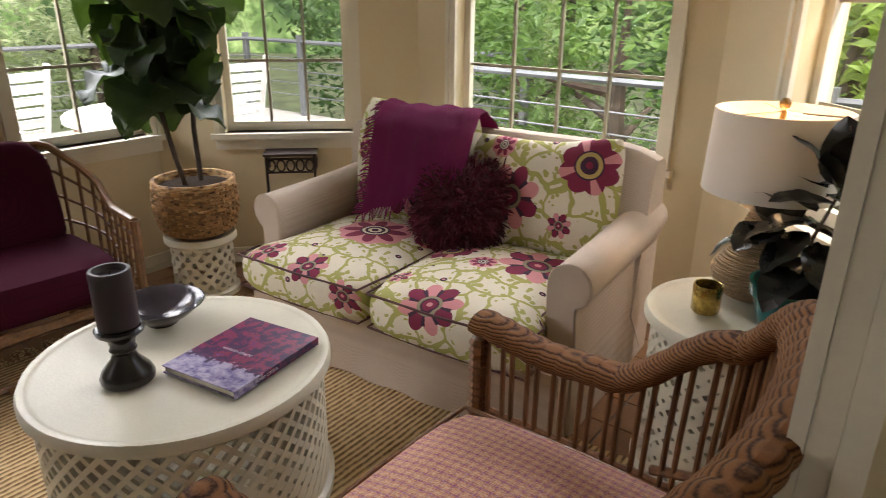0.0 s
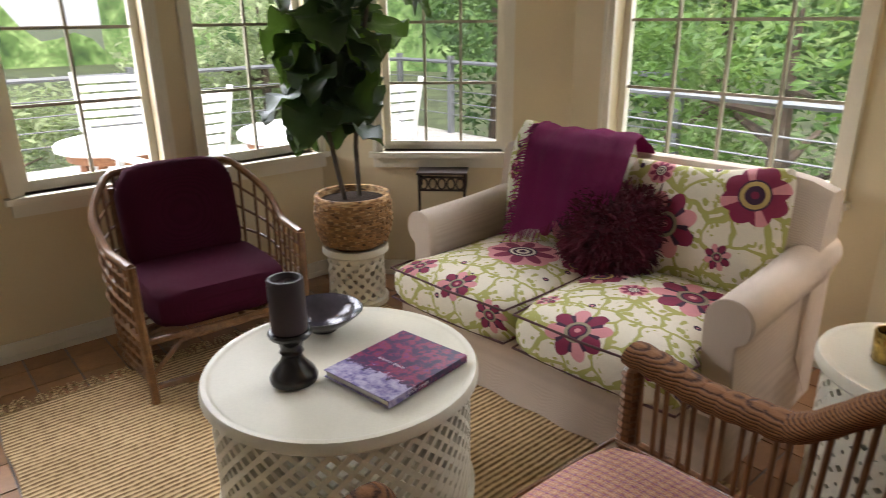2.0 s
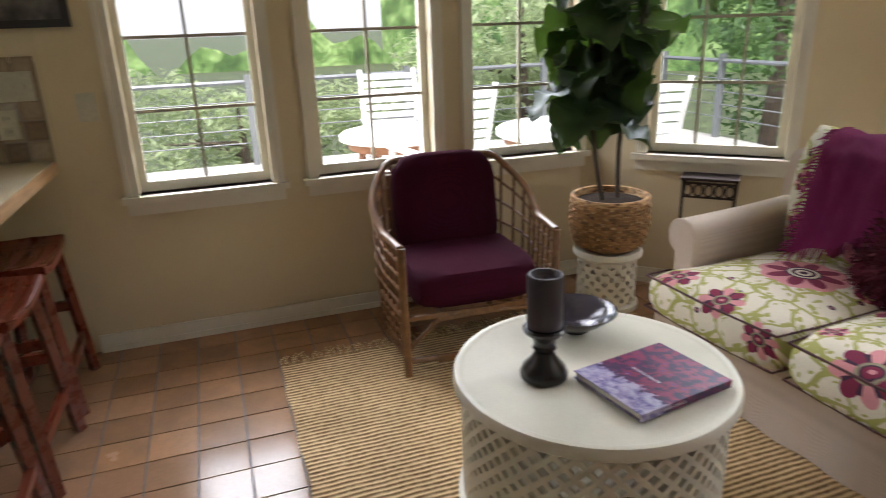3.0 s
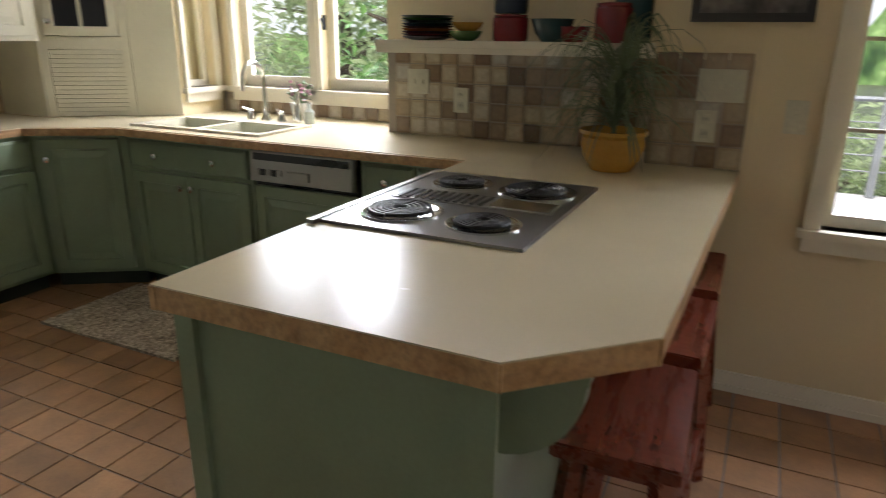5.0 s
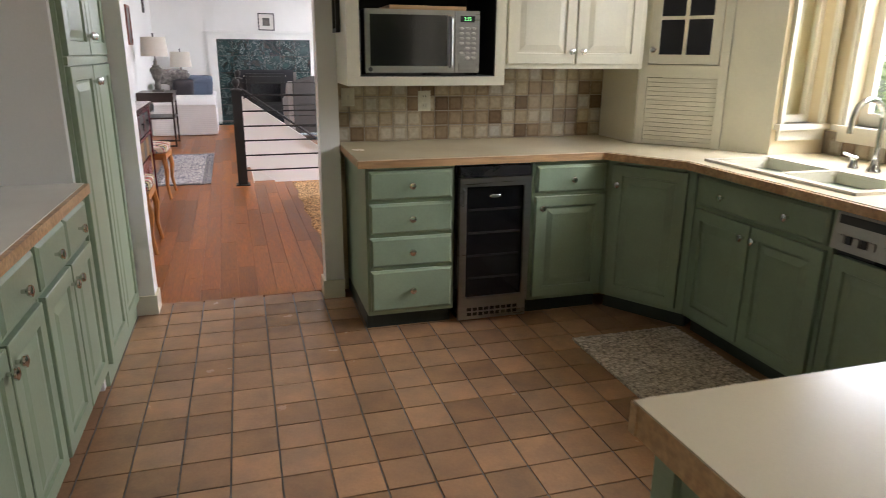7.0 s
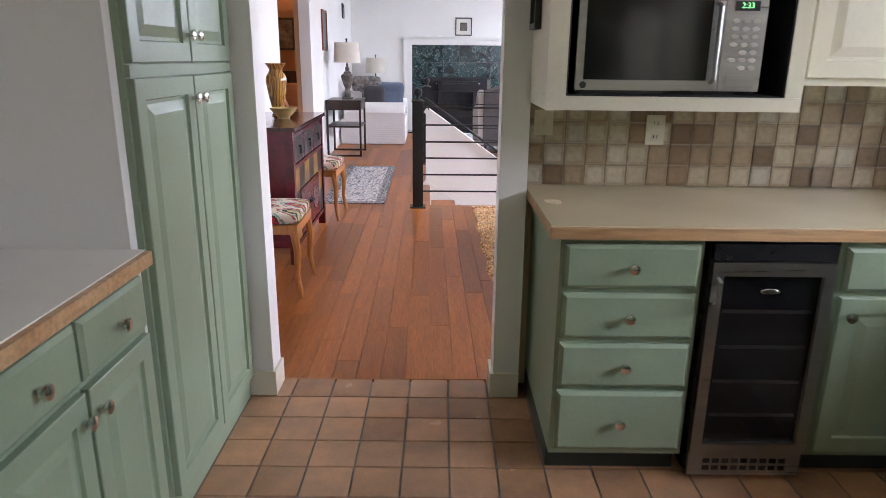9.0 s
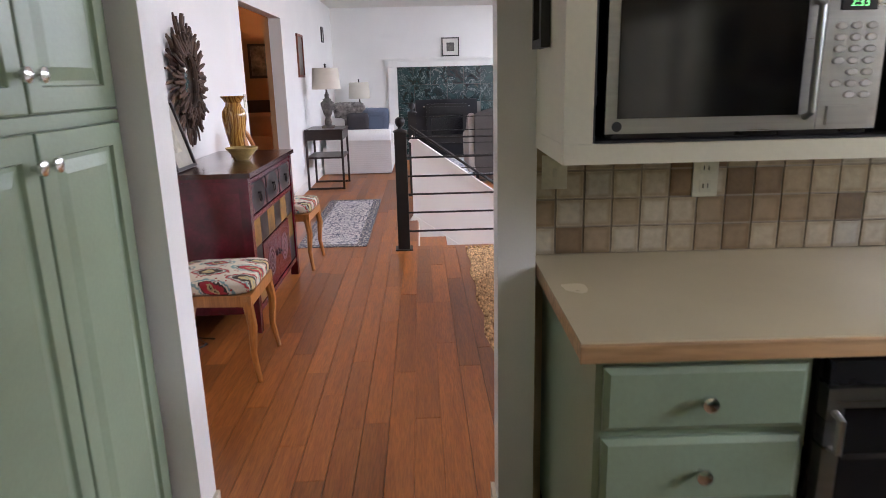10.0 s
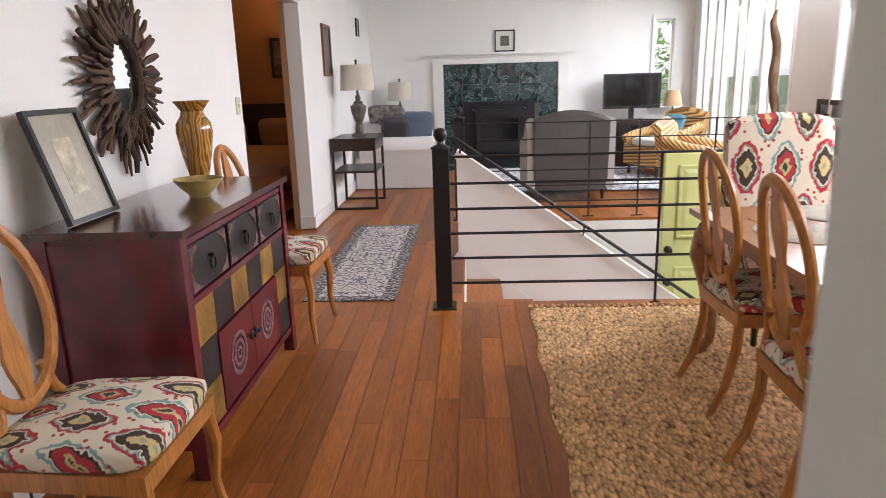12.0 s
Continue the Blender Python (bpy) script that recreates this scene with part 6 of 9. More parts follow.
# lamp, votive and rubber plant on the side table
lp = thing("table_lamp", "woven seagrass gourd lamp with a white drum shade, lit", "lamp", pose(-0.37, 2.08, 0.5505))
SEAG = weave("seagrass_coil", (0.42, 0.30, 0.17), (0.16, 0.10, 0.05), 55, relief=1.0)
bm = bmesh.new()
prof = []
for i in range(60):
    z = 0.0 + 0.27 * i / 59
    k = z / 0.27
    r = 0.075 + 0.045 * math.sin(min(1, k / 0.55) * math.pi) if k < 0.55 else 0.075 - 0.04 * (k - 0.55) / 0.45
    prof.append((r + (0.004 if i % 2 else 0), z))
lathe(bm, prof, 30)
part("base", bm, SEAG, lp, "coiled seagrass base")
bm = bmesh.new()
lathe(bm, [(0.008, 0.27), (0.008, 0.55), (0.004, 0.555), (0.013, 0.562), (0.016, 0.573), (0.011, 0.584), (0.003, 0.588)], 14)
part("finial", bm, plain("amber_finial", (0.45, 0.22, 0.06), 0.2), lp, "amber glass finial", smooth=True)
SHADE, nt, sh = base("white_linen_shade", 0.8)
sh.inputs["Base Color"].default_value = (0.85, 0.82, 0.76, 1)
tr = node(nt, "ShaderNodeBsdfTranslucent", Color=(0.9, 0.82, 0.7, 1))
mx = node(nt, "ShaderNodeMixShader", i0=0.14)
nt.links.new(sh.outputs[0], mx.inputs[1])
nt.links.new(tr.outputs[0], mx.inputs[2])
nt.links.new(mx.outputs[0], nt.nodes["Material Output"].inputs[0])
bm = bmesh.new()
lathe(bm, [(0.186, 0.325), (0.178, 0.555), (0.175, 0.555), (0.183, 0.325)], 56, caps=False)
part("shade", bm, SHADE, lp, "white linen drum shade", smooth=True)
bm = bmesh.new()
for k in range(3):
    a = 2 * math.pi * k / 3
    tube(bm, [(0, 0, 0.55), (0.178 * math.cos(a), 0.178 * math.sin(a), 0.55)], 0.002, 5)
part("spider", bm, CHROME, lp)
bm = bmesh.new()
lathe(bm, [(0.012, 0.40), (0.03, 0.44), (0.028, 0.47), (0.004, 0.495)], 16)
part("bulb", bm, glow("warm_bulb", (1.0, 0.75, 0.42), 6), lp, "glowing bulb", smooth=True)
lamp("lamp_light", "POINT", pose(-0.37, 2.08, 1.05), 3.2, (1, 0.62, 0.28), 0.04)
vt = thing("votive", "gold mercury glass votive cup on the side table", "candle holder", pose(-0.44, 1.87, 0.5505))
bm = bmesh.new()
lathe(bm, [(0.034, 0), (0.039, 0.006), (0.041, 0.08), (0.039, 0.085), (0.036, 0.084), (0.035, 0.012), (0.003, 0.01)], 24)
part("cup", bm, plain("gold_mercury_glass", (0.62, 0.44, 0.13), 0.18, 0.85, 0.35, 40, 120, 0.1), vt, smooth=True)
rp = thing("rubber_plant", "dark rubber plant in a teal glazed pot on the side table", "plant", pose(-0.225, 1.92, 0.5505))
bm = bmesh.new()
lathe(bm, [(0.085, 0), (0.10, 0.05), (0.105, 0.085), (0.118, 0.09), (0.122, 0.125), (0.112, 0.125), (0.105, 0.09)], 36)
part("pot", bm, plain("teal_pot_glaze", (0.015, 0.11, 0.10), 0.22), rp, smooth=True)
bm = bmesh.new()
lathe(bm, [(0.108, 0.095), (0.06, 0.10), (0.004, 0.10)], 20)
part("soil", bm, bpy.data.materials["dark_soil"], rp)
RUB = plain("burgundy_rubber_leaf", (0.016, 0.018, 0.016), 0.28, 0, 0.2, 9, 40, 0.05)
bm = bmesh.new()
tube(bm, [(0, 0, 0.1), (0.01, -0.02, 0.26), (0.05, -0.01, 0.40)], [0.008, 0.006, 0.004], 6)
tube(bm, [(-0.02, 0.02, 0.1), (-0.06, 0.03, 0.20), (-0.08, 0.02, 0.27)], [0.006, 0.005, 0.003], 6)
part("stem", bm, TRUNK, rp, smooth=True)
RL = [leaf_mesh("leaf", 0.20, 0.062, RUB, 0.3, 0.005, 0.8), leaf_mesh("leaf", 0.17, 0.066, RUB, 0.15, 0.004, 0.8)]
for i, (x, y, z, az, tilt) in enumerate(((-0.08, 0.02, 0.26, 100, -15), (-0.08, 0.02, 0.27, 150, -10), (-0.08, 0.02, 0.27, 60, 30), (-0.08, 0.02, 0.26, 20, 60), (0, 0, 0.30, 110, -5), (0, 0, 0.27, 130, -35), (0.01, -0.02, 0.34, 80, 20), (0.04, -0.01, 0.36, 120, 10), (0.05, -0.01, 0.40, 20, 80), (0.05, -0.01, 0.40, 200, 78), (0.05, -0.01, 0.38, 90, 65), (0.02, 0, 0.2, 175, -60), (0.0, 0, 0.2, 160, -20), (0.02, 0, 0.25, 220, -40), (0.02, -0.02, 0.38, 270, 0), (0, 0, 0.3, 320, -20), (0.02, 0, 0.4, 40, 5))):
    lf = new("leaf", RL[i % 2])
    lf.parent = rp
    lf.matrix_basis = Matrix.Translation((x, y, z)) @ Matrix.Rotation(radians(az), 4, "Z") @ Matrix.Rotation(radians(tilt), 4, "X")


# ---- hall, dining and living room: this wing stands 1.1 degrees off the kitchen's axes ----
EARLIER = set(bpy.data.objects)
HM = Matrix.Translation((-0.8, -4.9, 0)) @ Matrix.Rotation(radians(1.1), 4, "Z") @ Matrix.Translation((0.8, 4.9, 0))
HALL, HX, LX = 2.70, 0.54, -4.6
wall_run("wall_hall_east", (HX, -4.83), (HX, -9.08), 0, HALL, 0.12, [], WHITE, "white painted hall wall behind the red chest")
wall_run("wall_hall_far", (HX, -10.92), (HX, -15.5), 0, HALL, 0.14, [], WHITE, "white painted wall beside the console table")
bm = bmesh.new()
bx(bm, HX, -10.92, 2.15, HX + 0.12, -9.08, HALL)
structure("wall_hall_head", bm, WHITE, "white wall above the bedroom opening", "wall")
LWIN = [(0.35, 0.95, 0.3), (1.05, 1.75, 0.3), (1.85, 2.55, 0.3), (2.65, 3.35, 0.3), (4.3, 5.2, 0.95), (5.4, 6.3, 0.95), (6.8, 7.7, 0.95), (7.9, 8.8, 0.95)]
LW = wall_run("wall_living_west", (LX, -15.5), (LX, -4.95), -1.4, HALL, 0.16, [(a, b, z, 2.6) for a, b, z in LWIN], WHITE, "white wall with tall windows along the living room")
for i, (a, b, z) in enumerate(LWIN):
    window_in("window_%d" % (i + 10), LW, a, b, z, 2.6, 0.16, 1, 1, TRIMW, "tall white framed living room window", 0.05, case=0.04)
LS = wall_run("wall_living_south", (HX + 0.14, -15.5), (LX - 0.16, -15.5), -1.4, HALL, 0.16, [(4.67, 4.97, 0.9, 2.25)], WHITE, "white wall above the marble fireplace")
window_in("window_18", LS, 4.67, 4.97, 0.9, 2.25, 0.16, 1, 1, TRIMW, "narrow window beside the television", 0.03, case=0.05)
bm = bmesh.new()
bx(bm, LX - 0.16, -4.96, -1.4, -1.42, -4.90, HALL)
structure("wall_dining_north", bm, WHITE, "white dining room wall backing the kitchen", "wall")
bm = bmesh.new()
bx(bm, LX - 0.16, -15.66, HALL, 3.4, -4.70, HALL + 0.12)
structure("ceiling_hall", bm, CEIL, "plain warm white hall and living room ceiling", "ceiling")
WX0, WX1, WY0, WY1 = -0.98, -3.6, -8.56, -11.15
bm = bmesh.new()
bx(bm, WX0, -15.6, -0.22, HX + 0.13, -4.83, -0.014)
bx(bm, LX, WY0, -0.22, WX0, -4.83, -0.014)
bx(bm, LX, -15.6, -0.22, WX0, WY1, -0.014)
bx(bm, LX, WY1, -0.22, WX1, WY0, -0.014)
FLOOR_H = structure("floor_hall", bm, BAMBOO2, "reddish strand bamboo plank floor", "floor")
for n, b in (("baseboard_9", (HX - 0.015, -9.08, 0, HX - 0.001, -4.86, 0.12)), ("baseboard_10", (HX - 0.015, -15.5, 0, HX - 0.001, -10.935, 0.12)), ("baseboard_11", (HX - 0.015, -10.9345, 0, HX + 0.14, -10.906, 0.12))):
    bm = bmesh.new()
    bx(bm, *b)
    structure(n, bm, TRIMW, "white hall baseboard", "baseboard", 0.004)
# bedroom beyond the opening
bm = bmesh.new()
bx(bm, HX + 0.1305, -13.4, -0.22, 3.4, -8.2, -0.002)
structure("floor_bedroom", bm, BAMBOO2, "dark wood bedroom floor", "floor")
TAN = plain("tan_bedroom_paint", (0.42, 0.24, 0.12), 0.7, var=0.05, scale=1, fine=120, relief=0.05)
for n, b in (("wall_bedroom_east", (3.3, -13.4, 0, 3.4, -8.2, HALL)), ("wall_bedroom_north", (HX + 0.141, -8.3, 0, 3.3, -8.2, HALL)), ("wall_bedroom_south", (HX + 0.141, -13.4, 0, 3.3, -13.3, HALL)), ("wall_bedroom_west", (HX + 0.141, -13.3, 0, HX + 0.2, -10.92, HALL))):
    bm = bmesh.new()
    bx(bm, *b)
    structure(n, bm, TAN, "tan painted bedroom wall", "wall")
# stairwell
bm = bmesh.new()
bx(bm, WX1, WY1 - 0.1, -1.4, WX0, WY1, -0.22)
bx(bm, WX1 - 0.1, WY1, -1.4, WX1, WY0, -0.22)
bx(bm, WX1, WY1 - 0.004, -0.2199, WX0, WY1 + 0.004, -0.03)
bx(bm, WX1, WY0, -1.4, WX0, WY0 + 0.1, -0.22)
structure("wall_stairwell", bm, WHITE, "white walls of the stairwell", "wall")
bm = bmesh.new()
bx(bm, WX1, WY1, -1.45, WX0, WY0, -1.40)
structure("floor_landing", bm, BAMBOO2, "wood floor of the entry landing", "floor")
stair = tagged(new("stairs"), "wooden stairs going down to the entry", "stairs", kind="structure")
for i in range(7):
    z = -0.18 * (i + 1)
    x = WX0 - 0.27 * i
    box_part("tread", (x - 0.285, -9.66, z - 0.03, x, WY0 - 0.005, z), BAMBOO2, stair, bevel=0.006)
    box_part("riser", (x - 0.012, -9.66, z + 0.0005, x - 0.001, WY0 - 0.005, z + 0.149), TRIMW, stair)
bm = bmesh.new()
prism(bm, [(-0.93, -1.4), (-0.93, 0.86), (-2.95, -0.565), (-2.95, -1.4)], -9.78, -9.68)
bmesh.ops.transform(bm, matrix=Matrix(((1, 0, 0, 0), (0, 0, 1, 0), (0, 1, 0, 0), (0, 0, 0, 1))), verts=bm.verts)
structure("wall_stair_knee", bm, WHITE, "white sloping knee wall beside the stairs", "wall")
SL = math.atan2(-1.425, -2.02)
bm = bmesh.new()
cm = Matrix.Translation((-0.93, -9.73, 0.86)) @ Matrix.Rotation(-math.atan2(1.425, 2.02), 4, "Y")
bx(bm, -2.47, -0.07, 0.0, 0.0, 0.07, 0.022, cm)
bx(bm, -2.47, 0.051, -0.045, 0.0, 0.064, -0.001, cm)
structure("trim_knee_cap", bm, TRIMW, "white moulded cap on the knee wall", "trim", 0.004)
bm = bmesh.new()
cm = Matrix.Translation((-0.93, -9.67, 0.06)) @ Matrix.Rotation(-math.atan2(1.425, 2.02), 4, "Y")
bx(bm, -2.3, -0.008, -0.25, 0.0, 0.006, 0.0, cm)
structure("trim_stair_skirt", bm, TRIMW, "white stair skirt board", "trim", 0.002)

# iron railing
rail = thing("stair_railing", "black iron stair railing with horizontal bars and ball posts", "railing", pose(0, 0, 0))


def rail_post(x, y, z1=1.01):
    box_part("post", (x - 0.05, y - 0.05, 0.012, x + 0.05, y + 0.05, z1), IRON, rail, bevel=0.004)
    box_part("base_plate", (x - 0.075, y - 0.075, 0.0, x + 0.075, y + 0.075, 0.012), IRON, rail, bevel=0.003)
    bm = bmesh.new()
    lathe(bm, [(0.06, z1), (0.062, z1 + 0.012), (0.045, z1 + 0.02), (0.02, z1 + 0.03), (0.018, z1 + 0.045), (0.03, z1 + 0.055), (0.043, z1 + 0.085), (0.038, z1 + 0.11), (0.02, z1 + 0.125), (0.002, z1 + 0.128)], 20, (x, y, 0))
    part("finial", bm, IRON, rail, "ball finial", smooth=True)


rail_post(-0.86, -8.47)
rail_post(-0.93, -11.22, 1.03)
for z in (0.96, 0.796, 0.636, 0.48, 0.32, 0.156):
    bm = bmesh.new()
    tube(bm, [(-0.81, -8.48, z), (LX, -8.48, z)], 0.009, 6)
    part("bar", bm, IRON, rail)
    bm = bmesh.new()
    tube(bm, [(-0.88, -11.22, z + 0.015), (LX, -11.22, z + 0.015)], 0.007, 6)
    part("bar", bm, IRON, rail)
for x in (-2.2, -3.3, -4.4):
    bm = bmesh.new()
    tube(bm, [(x, -8.494, 0.0), (x, -8.494, 0.96)], 0.009, 6)
    tube(bm, [(x - 0.03, -8.494, 0.003), (x + 0.03, -8.494, 0.003)], 0.006, 6)
    part("baluster", bm, IRON, rail)
for x in (-2.25, -2.75, -3.5, -4.2):
    bm = bmesh.new()
    tube(bm, [(x, -11.234, 0.0), (x, -11.234, 0.985)], 0.008, 6)
    tube(bm, [(x - 0.06, -11.234, 0.004), (x + 0.06, -11.234, 0.004)], 0.007, 6)
    part("baluster", bm, IRON, rail)
hr = thing("handrail", "black iron handrail sloping down the stairs", "handrail", pose(0, 0, 0))
bm = bmesh.new()
tube(bm, [(-0.92, -9.60, 0.98), (-2.95, -9.60, -0.445)], 0.014, 8)
part("rail", bm, IRON, hr, smooth=True)
for t in (0.02, 0.5, 0.97):
    p = Vector((-0.92, -9.60, 0.98)).lerp(Vector((-2.95, -9.60, -0.445)), t)
    bm = bmesh.new()
    tube(bm, [tuple(p), (p.x, p.y - 0.03, p.z - 0.05), (p.x, -9.681, p.z - 0.12)], 0.007, 6)
    part("bracket", bm, IRON, hr)
LIME = plain("lime_door_paint", (0.58, 0.62, 0.25), 0.4, var=0.04)
fd = thing("front_door", "pale lime green front door standing open at the landing", "door", pose(-2.60, -9.84, -1.40))
bm, _ = front_panel(0.9, 2.2, False)
bmesh.ops.transform(bm, matrix=Matrix.Translation((-0.9, 0, 0)), verts=bm.verts)
part("leaf", bm, LIME, fd)
for x0, z0 in ((-0.40, 1.5), (-0.80, 1.5), (-0.40, 0.25), (-0.80, 0.25)):
    bm, _ = front_panel(0.28, 0.6 if z0 > 1 else 1.0, True, 0.02)
    part("panel", bm, LIME, fd, m=pose(x0, 0.0215, z0))
for z, r in ((1.40, 0.032), (1.12, 0.028)):
    bm = bmesh.new()
    lathe(bm, [(r, 0), (r, 0.012), (r * 0.5, 0.02), (r * 0.5, 0.035), (r * 0.9, 0.05), (r * 0.7, 0.065)], 16)
    bmesh.ops.transform(bm, matrix=Matrix(((1, 0, 0, -0.06), (0, 0, 1, 0.022), (0, 1, 0, z), (0, 0, 0, 1))), verts=bm.verts)
    part("knob", bm, IRON, fd, "dark metal knob", smooth=True)

# red lacquer chest; the front looks to -x
LACQ = plain("oxblood_lacquer", (0.13, 0.008, 0.022), 0.24, 0, 0.25, 6, 60, 0.06, coat=0.4)
LACQT = wood("dark_lacquer_top", (0.03, 0.006, 0.006), (0.09, 0.022, 0.014), 0.16, "y", 0.6, coat=0.4)
INKB = plain("black_lacquer_panel", (0.014, 0.014, 0.015), 0.4, 0, 0.2, 7, 60, 0.08)
GOLD = plain("old_gold_panel", (0.34, 0.18, 0.035), 0.42, 0.25, 0.3, 8, 50, 0.12)
CARV = plain("worn_silver_carving", (0.25, 0.13, 0.13), 0.6, 0, 0.4, 60, 150, 0.8)
CY0, CY1, CX, CB, CT = -7.84, -6.56, -0.055, 0.475, 0.955
ch = thing("sideboard", "dark red lacquered chest with black drawers and gilded door panels", "chest", pose(0, 0, 0))
box_part("top", (CX - 0.02, CY0 - 0.02, CT - 0.028, CB, CY1 + 0.02, CT), LACQT, ch, bevel=0.005)
bm = bmesh.new()
bx(bm, CX + 0.025, CY0 + 0.012, 0.13, CB - 0.007, CY1 - 0.012, CT - 0.029)
part("body", bm, LACQ, ch)
for y in (CY0, CY1 - 0.055):
    for x in (CX, CB - 0.06):
        box_part("leg", (x, y, 0, x + 0.055, y + 0.055, CT - 0.0285), LACQ, ch, bevel=0.004)
for z0, z1 in ((0.885, 0.906), (0.665, 0.69), (0.115, 0.145)):
    box_part("rail", (CX + 0.004, CY0 + 0.055, z0, CX + 0.03, CY1 - 0.055, z1), LACQ, ch, bevel=0.003)
box_part("side_rail", (CX + 0.056, CY1 - 0.0115, 0.12, CB - 0.061, CY1 - 0.004, 0.17), LACQ, ch, bevel=0.002)
box_part("side_rail", (CX + 0.056, CY1 - 0.0115, 0.84, CB - 0.061, CY1 - 0.004, 0.905), LACQ, ch, bevel=0.002)
YW = (CY1 - CY0 - 0.11) / 3
for i in range(3):
    y0 = CY0 + 0.055 + i * YW
    dr = box_part("drawer", (CX + 0.008, y0 + 0.014, 0.70, CX + 0.024, y0 + YW - 0.014, 0.875), INKB, ch, "black lacquered drawer front", 0.004)
    for yy, zz, sy, sz in ((y0 + 0.02, 0.706, 1, 1), (y0 + YW - 0.02, 0.706, -1, 1), (y0 + 0.02, 0.869, 1, -1), (y0 + YW - 0.02, 0.869, -1, -1)):
        bm = bmesh.new()
        prism(bm, [(yy, zz), (yy + sy * 0.085, zz), (yy + sy * 0.03, zz + sz * 0.03), (yy, zz + sz * 0.075)], CX + 0.0045, CX + 0.0078)
        bmesh.ops.transform(bm, matrix=Matrix(((0, 0, 1, 0), (1, 0, 0, 0), (0, 1, 0, 0), (0, 0, 0, 1))), verts=bm.verts)
        part("corner_carving", bm, CARV, dr, "pale carved corner")
    bm = bmesh.new()
    yc = y0 + YW / 2
    tube(bm, [(CX - 0.006, yc + 0.022 * math.cos(a), 0.775 + 0.026 * math.sin(a)) for a in [2 * math.pi * q / 16 for q in range(16)]], 0.004, 6, closed=True)
    tube(bm, [(CX + 0.01, yc, 0.803), (CX - 0.012, yc, 0.803)], 0.008, 8)
    part("ring_pull", bm, IRON, dr, "iron ring pull", smooth=True)
DOORW = 0.30
ymid = (CY0 + CY1) / 2
cells = []
for j, (z0, z1) in enumerate(((0.15, 0.32), (0.325, 0.49), (0.495, 0.66))):
    for i in range(6):
        y0 = CY0 + 0.06 + i * (CY1 - CY0 - 0.12) / 6
        y1 = y0 + (CY1 - CY0 - 0.12) / 6 - 0.004
        if 0 < i < 5 and j < 2 and not (j == 0 and i in ()):
            if abs((y0 + y1) / 2 - ymid) < DOORW:
                continue
        box_part("inlay_panel", (CX + 0.012, y0, z0, CX + 0.024, y1, z1), GOLD if (i + j) % 2 else INKB, ch, "gilded panel" if (i + j) % 2 else "black panel", 0.003)
for s in (-1, 1):
    ya, yb = (ymid - 0.395, ymid - 0.003) if s < 0 else (ymid + 0.003, ymid + 0.395)
    dd_ = box_part("door", (CX + 0.006, ya, 0.16, CX + 0.024, yb, 0.485), LACQ, ch, "red lacquered door", 0.004)
    bm = bmesh.new()
    for k in range(26):
        a = 2 * math.pi * k / 26
        for rr, q in ((0.085, 0.013), (0.052, 0.011), (0.022, 0.009)):
            if rr < 0.04 and k % 3:
                continue
            bmesh.ops.create_icosphere(bm, subdivisions=1, radius=q, matrix=Matrix.Translation((CX + 0.005, (ya + yb) / 2 + rr * math.cos(a), 0.325 + rr * math.sin(a))) @ Matrix.Diagonal((0.35, 1, 1, 1)))
    part("medallion", bm, CARV, dd_, "worn silvery round carving")
    bm = bmesh.new()
    yk = ymid + s * 0.03
    lathe(bm, [(0.02, 0), (0.02, 0.006), (0.008, 0.012), (0.01, 0.022)], 14)
    bmesh.ops.transform(bm, matrix=Matrix(((0, 0, -1, CX + 0.006), (0, 1, 0, yk), (1, 0, 0, 0.335), (0, 0, 0, 1))), verts=bm.verts)
    part("pull", bm, IRON, dd_, "dark iron pull", smooth=True)

# on the chest
vs_ = thing("vase", "tall amber streaked glass vase on the chest", "vase", pose(0.24, -7.50, CT + 0.0005))
STREAK, nt, sh = base("amber_streaked_glass", 0.1, coat=0.5)
vec = coords(nt, (1, 1, 0.25), False)
w_ = node(nt, "ShaderNodeTexWave", Vector=vec, Scale=9.0, Distortion=14.0, Detail=3.0)
nt.links.new(ramp(nt, w_.outputs[1], [(0.1, (0.20, 0.08, 0.012)), (0.4, (0.42, 0.21, 0.035)), (0.7, (0.56, 0.34, 0.085)), (0.95, (0.33, 0.14, 0.025))]), sh.inputs["Base Color"])
bm = bmesh.new()
lathe(bm, [(0.045, 0), (0.048, 0.01), (0.03, 0.025), (0.045, 0.06), (0.068, 0.16), (0.082, 0.26), (0.078, 0.30), (0.055, 0.335), (0.05, 0.355), (0.07, 0.385), (0.083, 0.40), (0.08, 0.402), (0.045, 0.355), (0.05, 0.33), (0.07, 0.29), (0.05, 0.1), (0.01, 0.03)], 36)
part("glass_body", bm, STREAK, vs_, smooth=True)
bo = thing("bowl", "small mustard glazed ceramic bowl on the chest", "bowl", pose(0.14, -7.24, CT + 0.0005))
bm = bmesh.new()
lathe(bm, [(0.045, 0), (0.046, 0.012), (0.075, 0.04), (0.102, 0.072), (0.104, 0.08), (0.099, 0.08), (0.07, 0.046), (0.03, 0.02), (0.003, 0.018)], 32)
part("dish", bm, plain("ochre_stoneware", (0.46, 0.34, 0.12), 0.35, 0, 0.2, 12, 80, 0.08), bo, smooth=True)
pf = picture(Matrix.Translation((0.36, -6.78, CT + 0.002)) @ Matrix.Rotation(radians(90), 4, "Z") @ Matrix.Rotation(radians(16), 4, "X") @ Matrix.Translation((0, 0, 0.205)), 0.32, 0.41, 0.018, DFR, (plain("grey_mount", (0.42, 0.39, 0.31), 0.3), plain("pencil_sketch", (0.62, 0.57, 0.44), 0.6, var=0.2, scale=14)), "dark framed sketch leaning against the wall on the chest", 0.085)

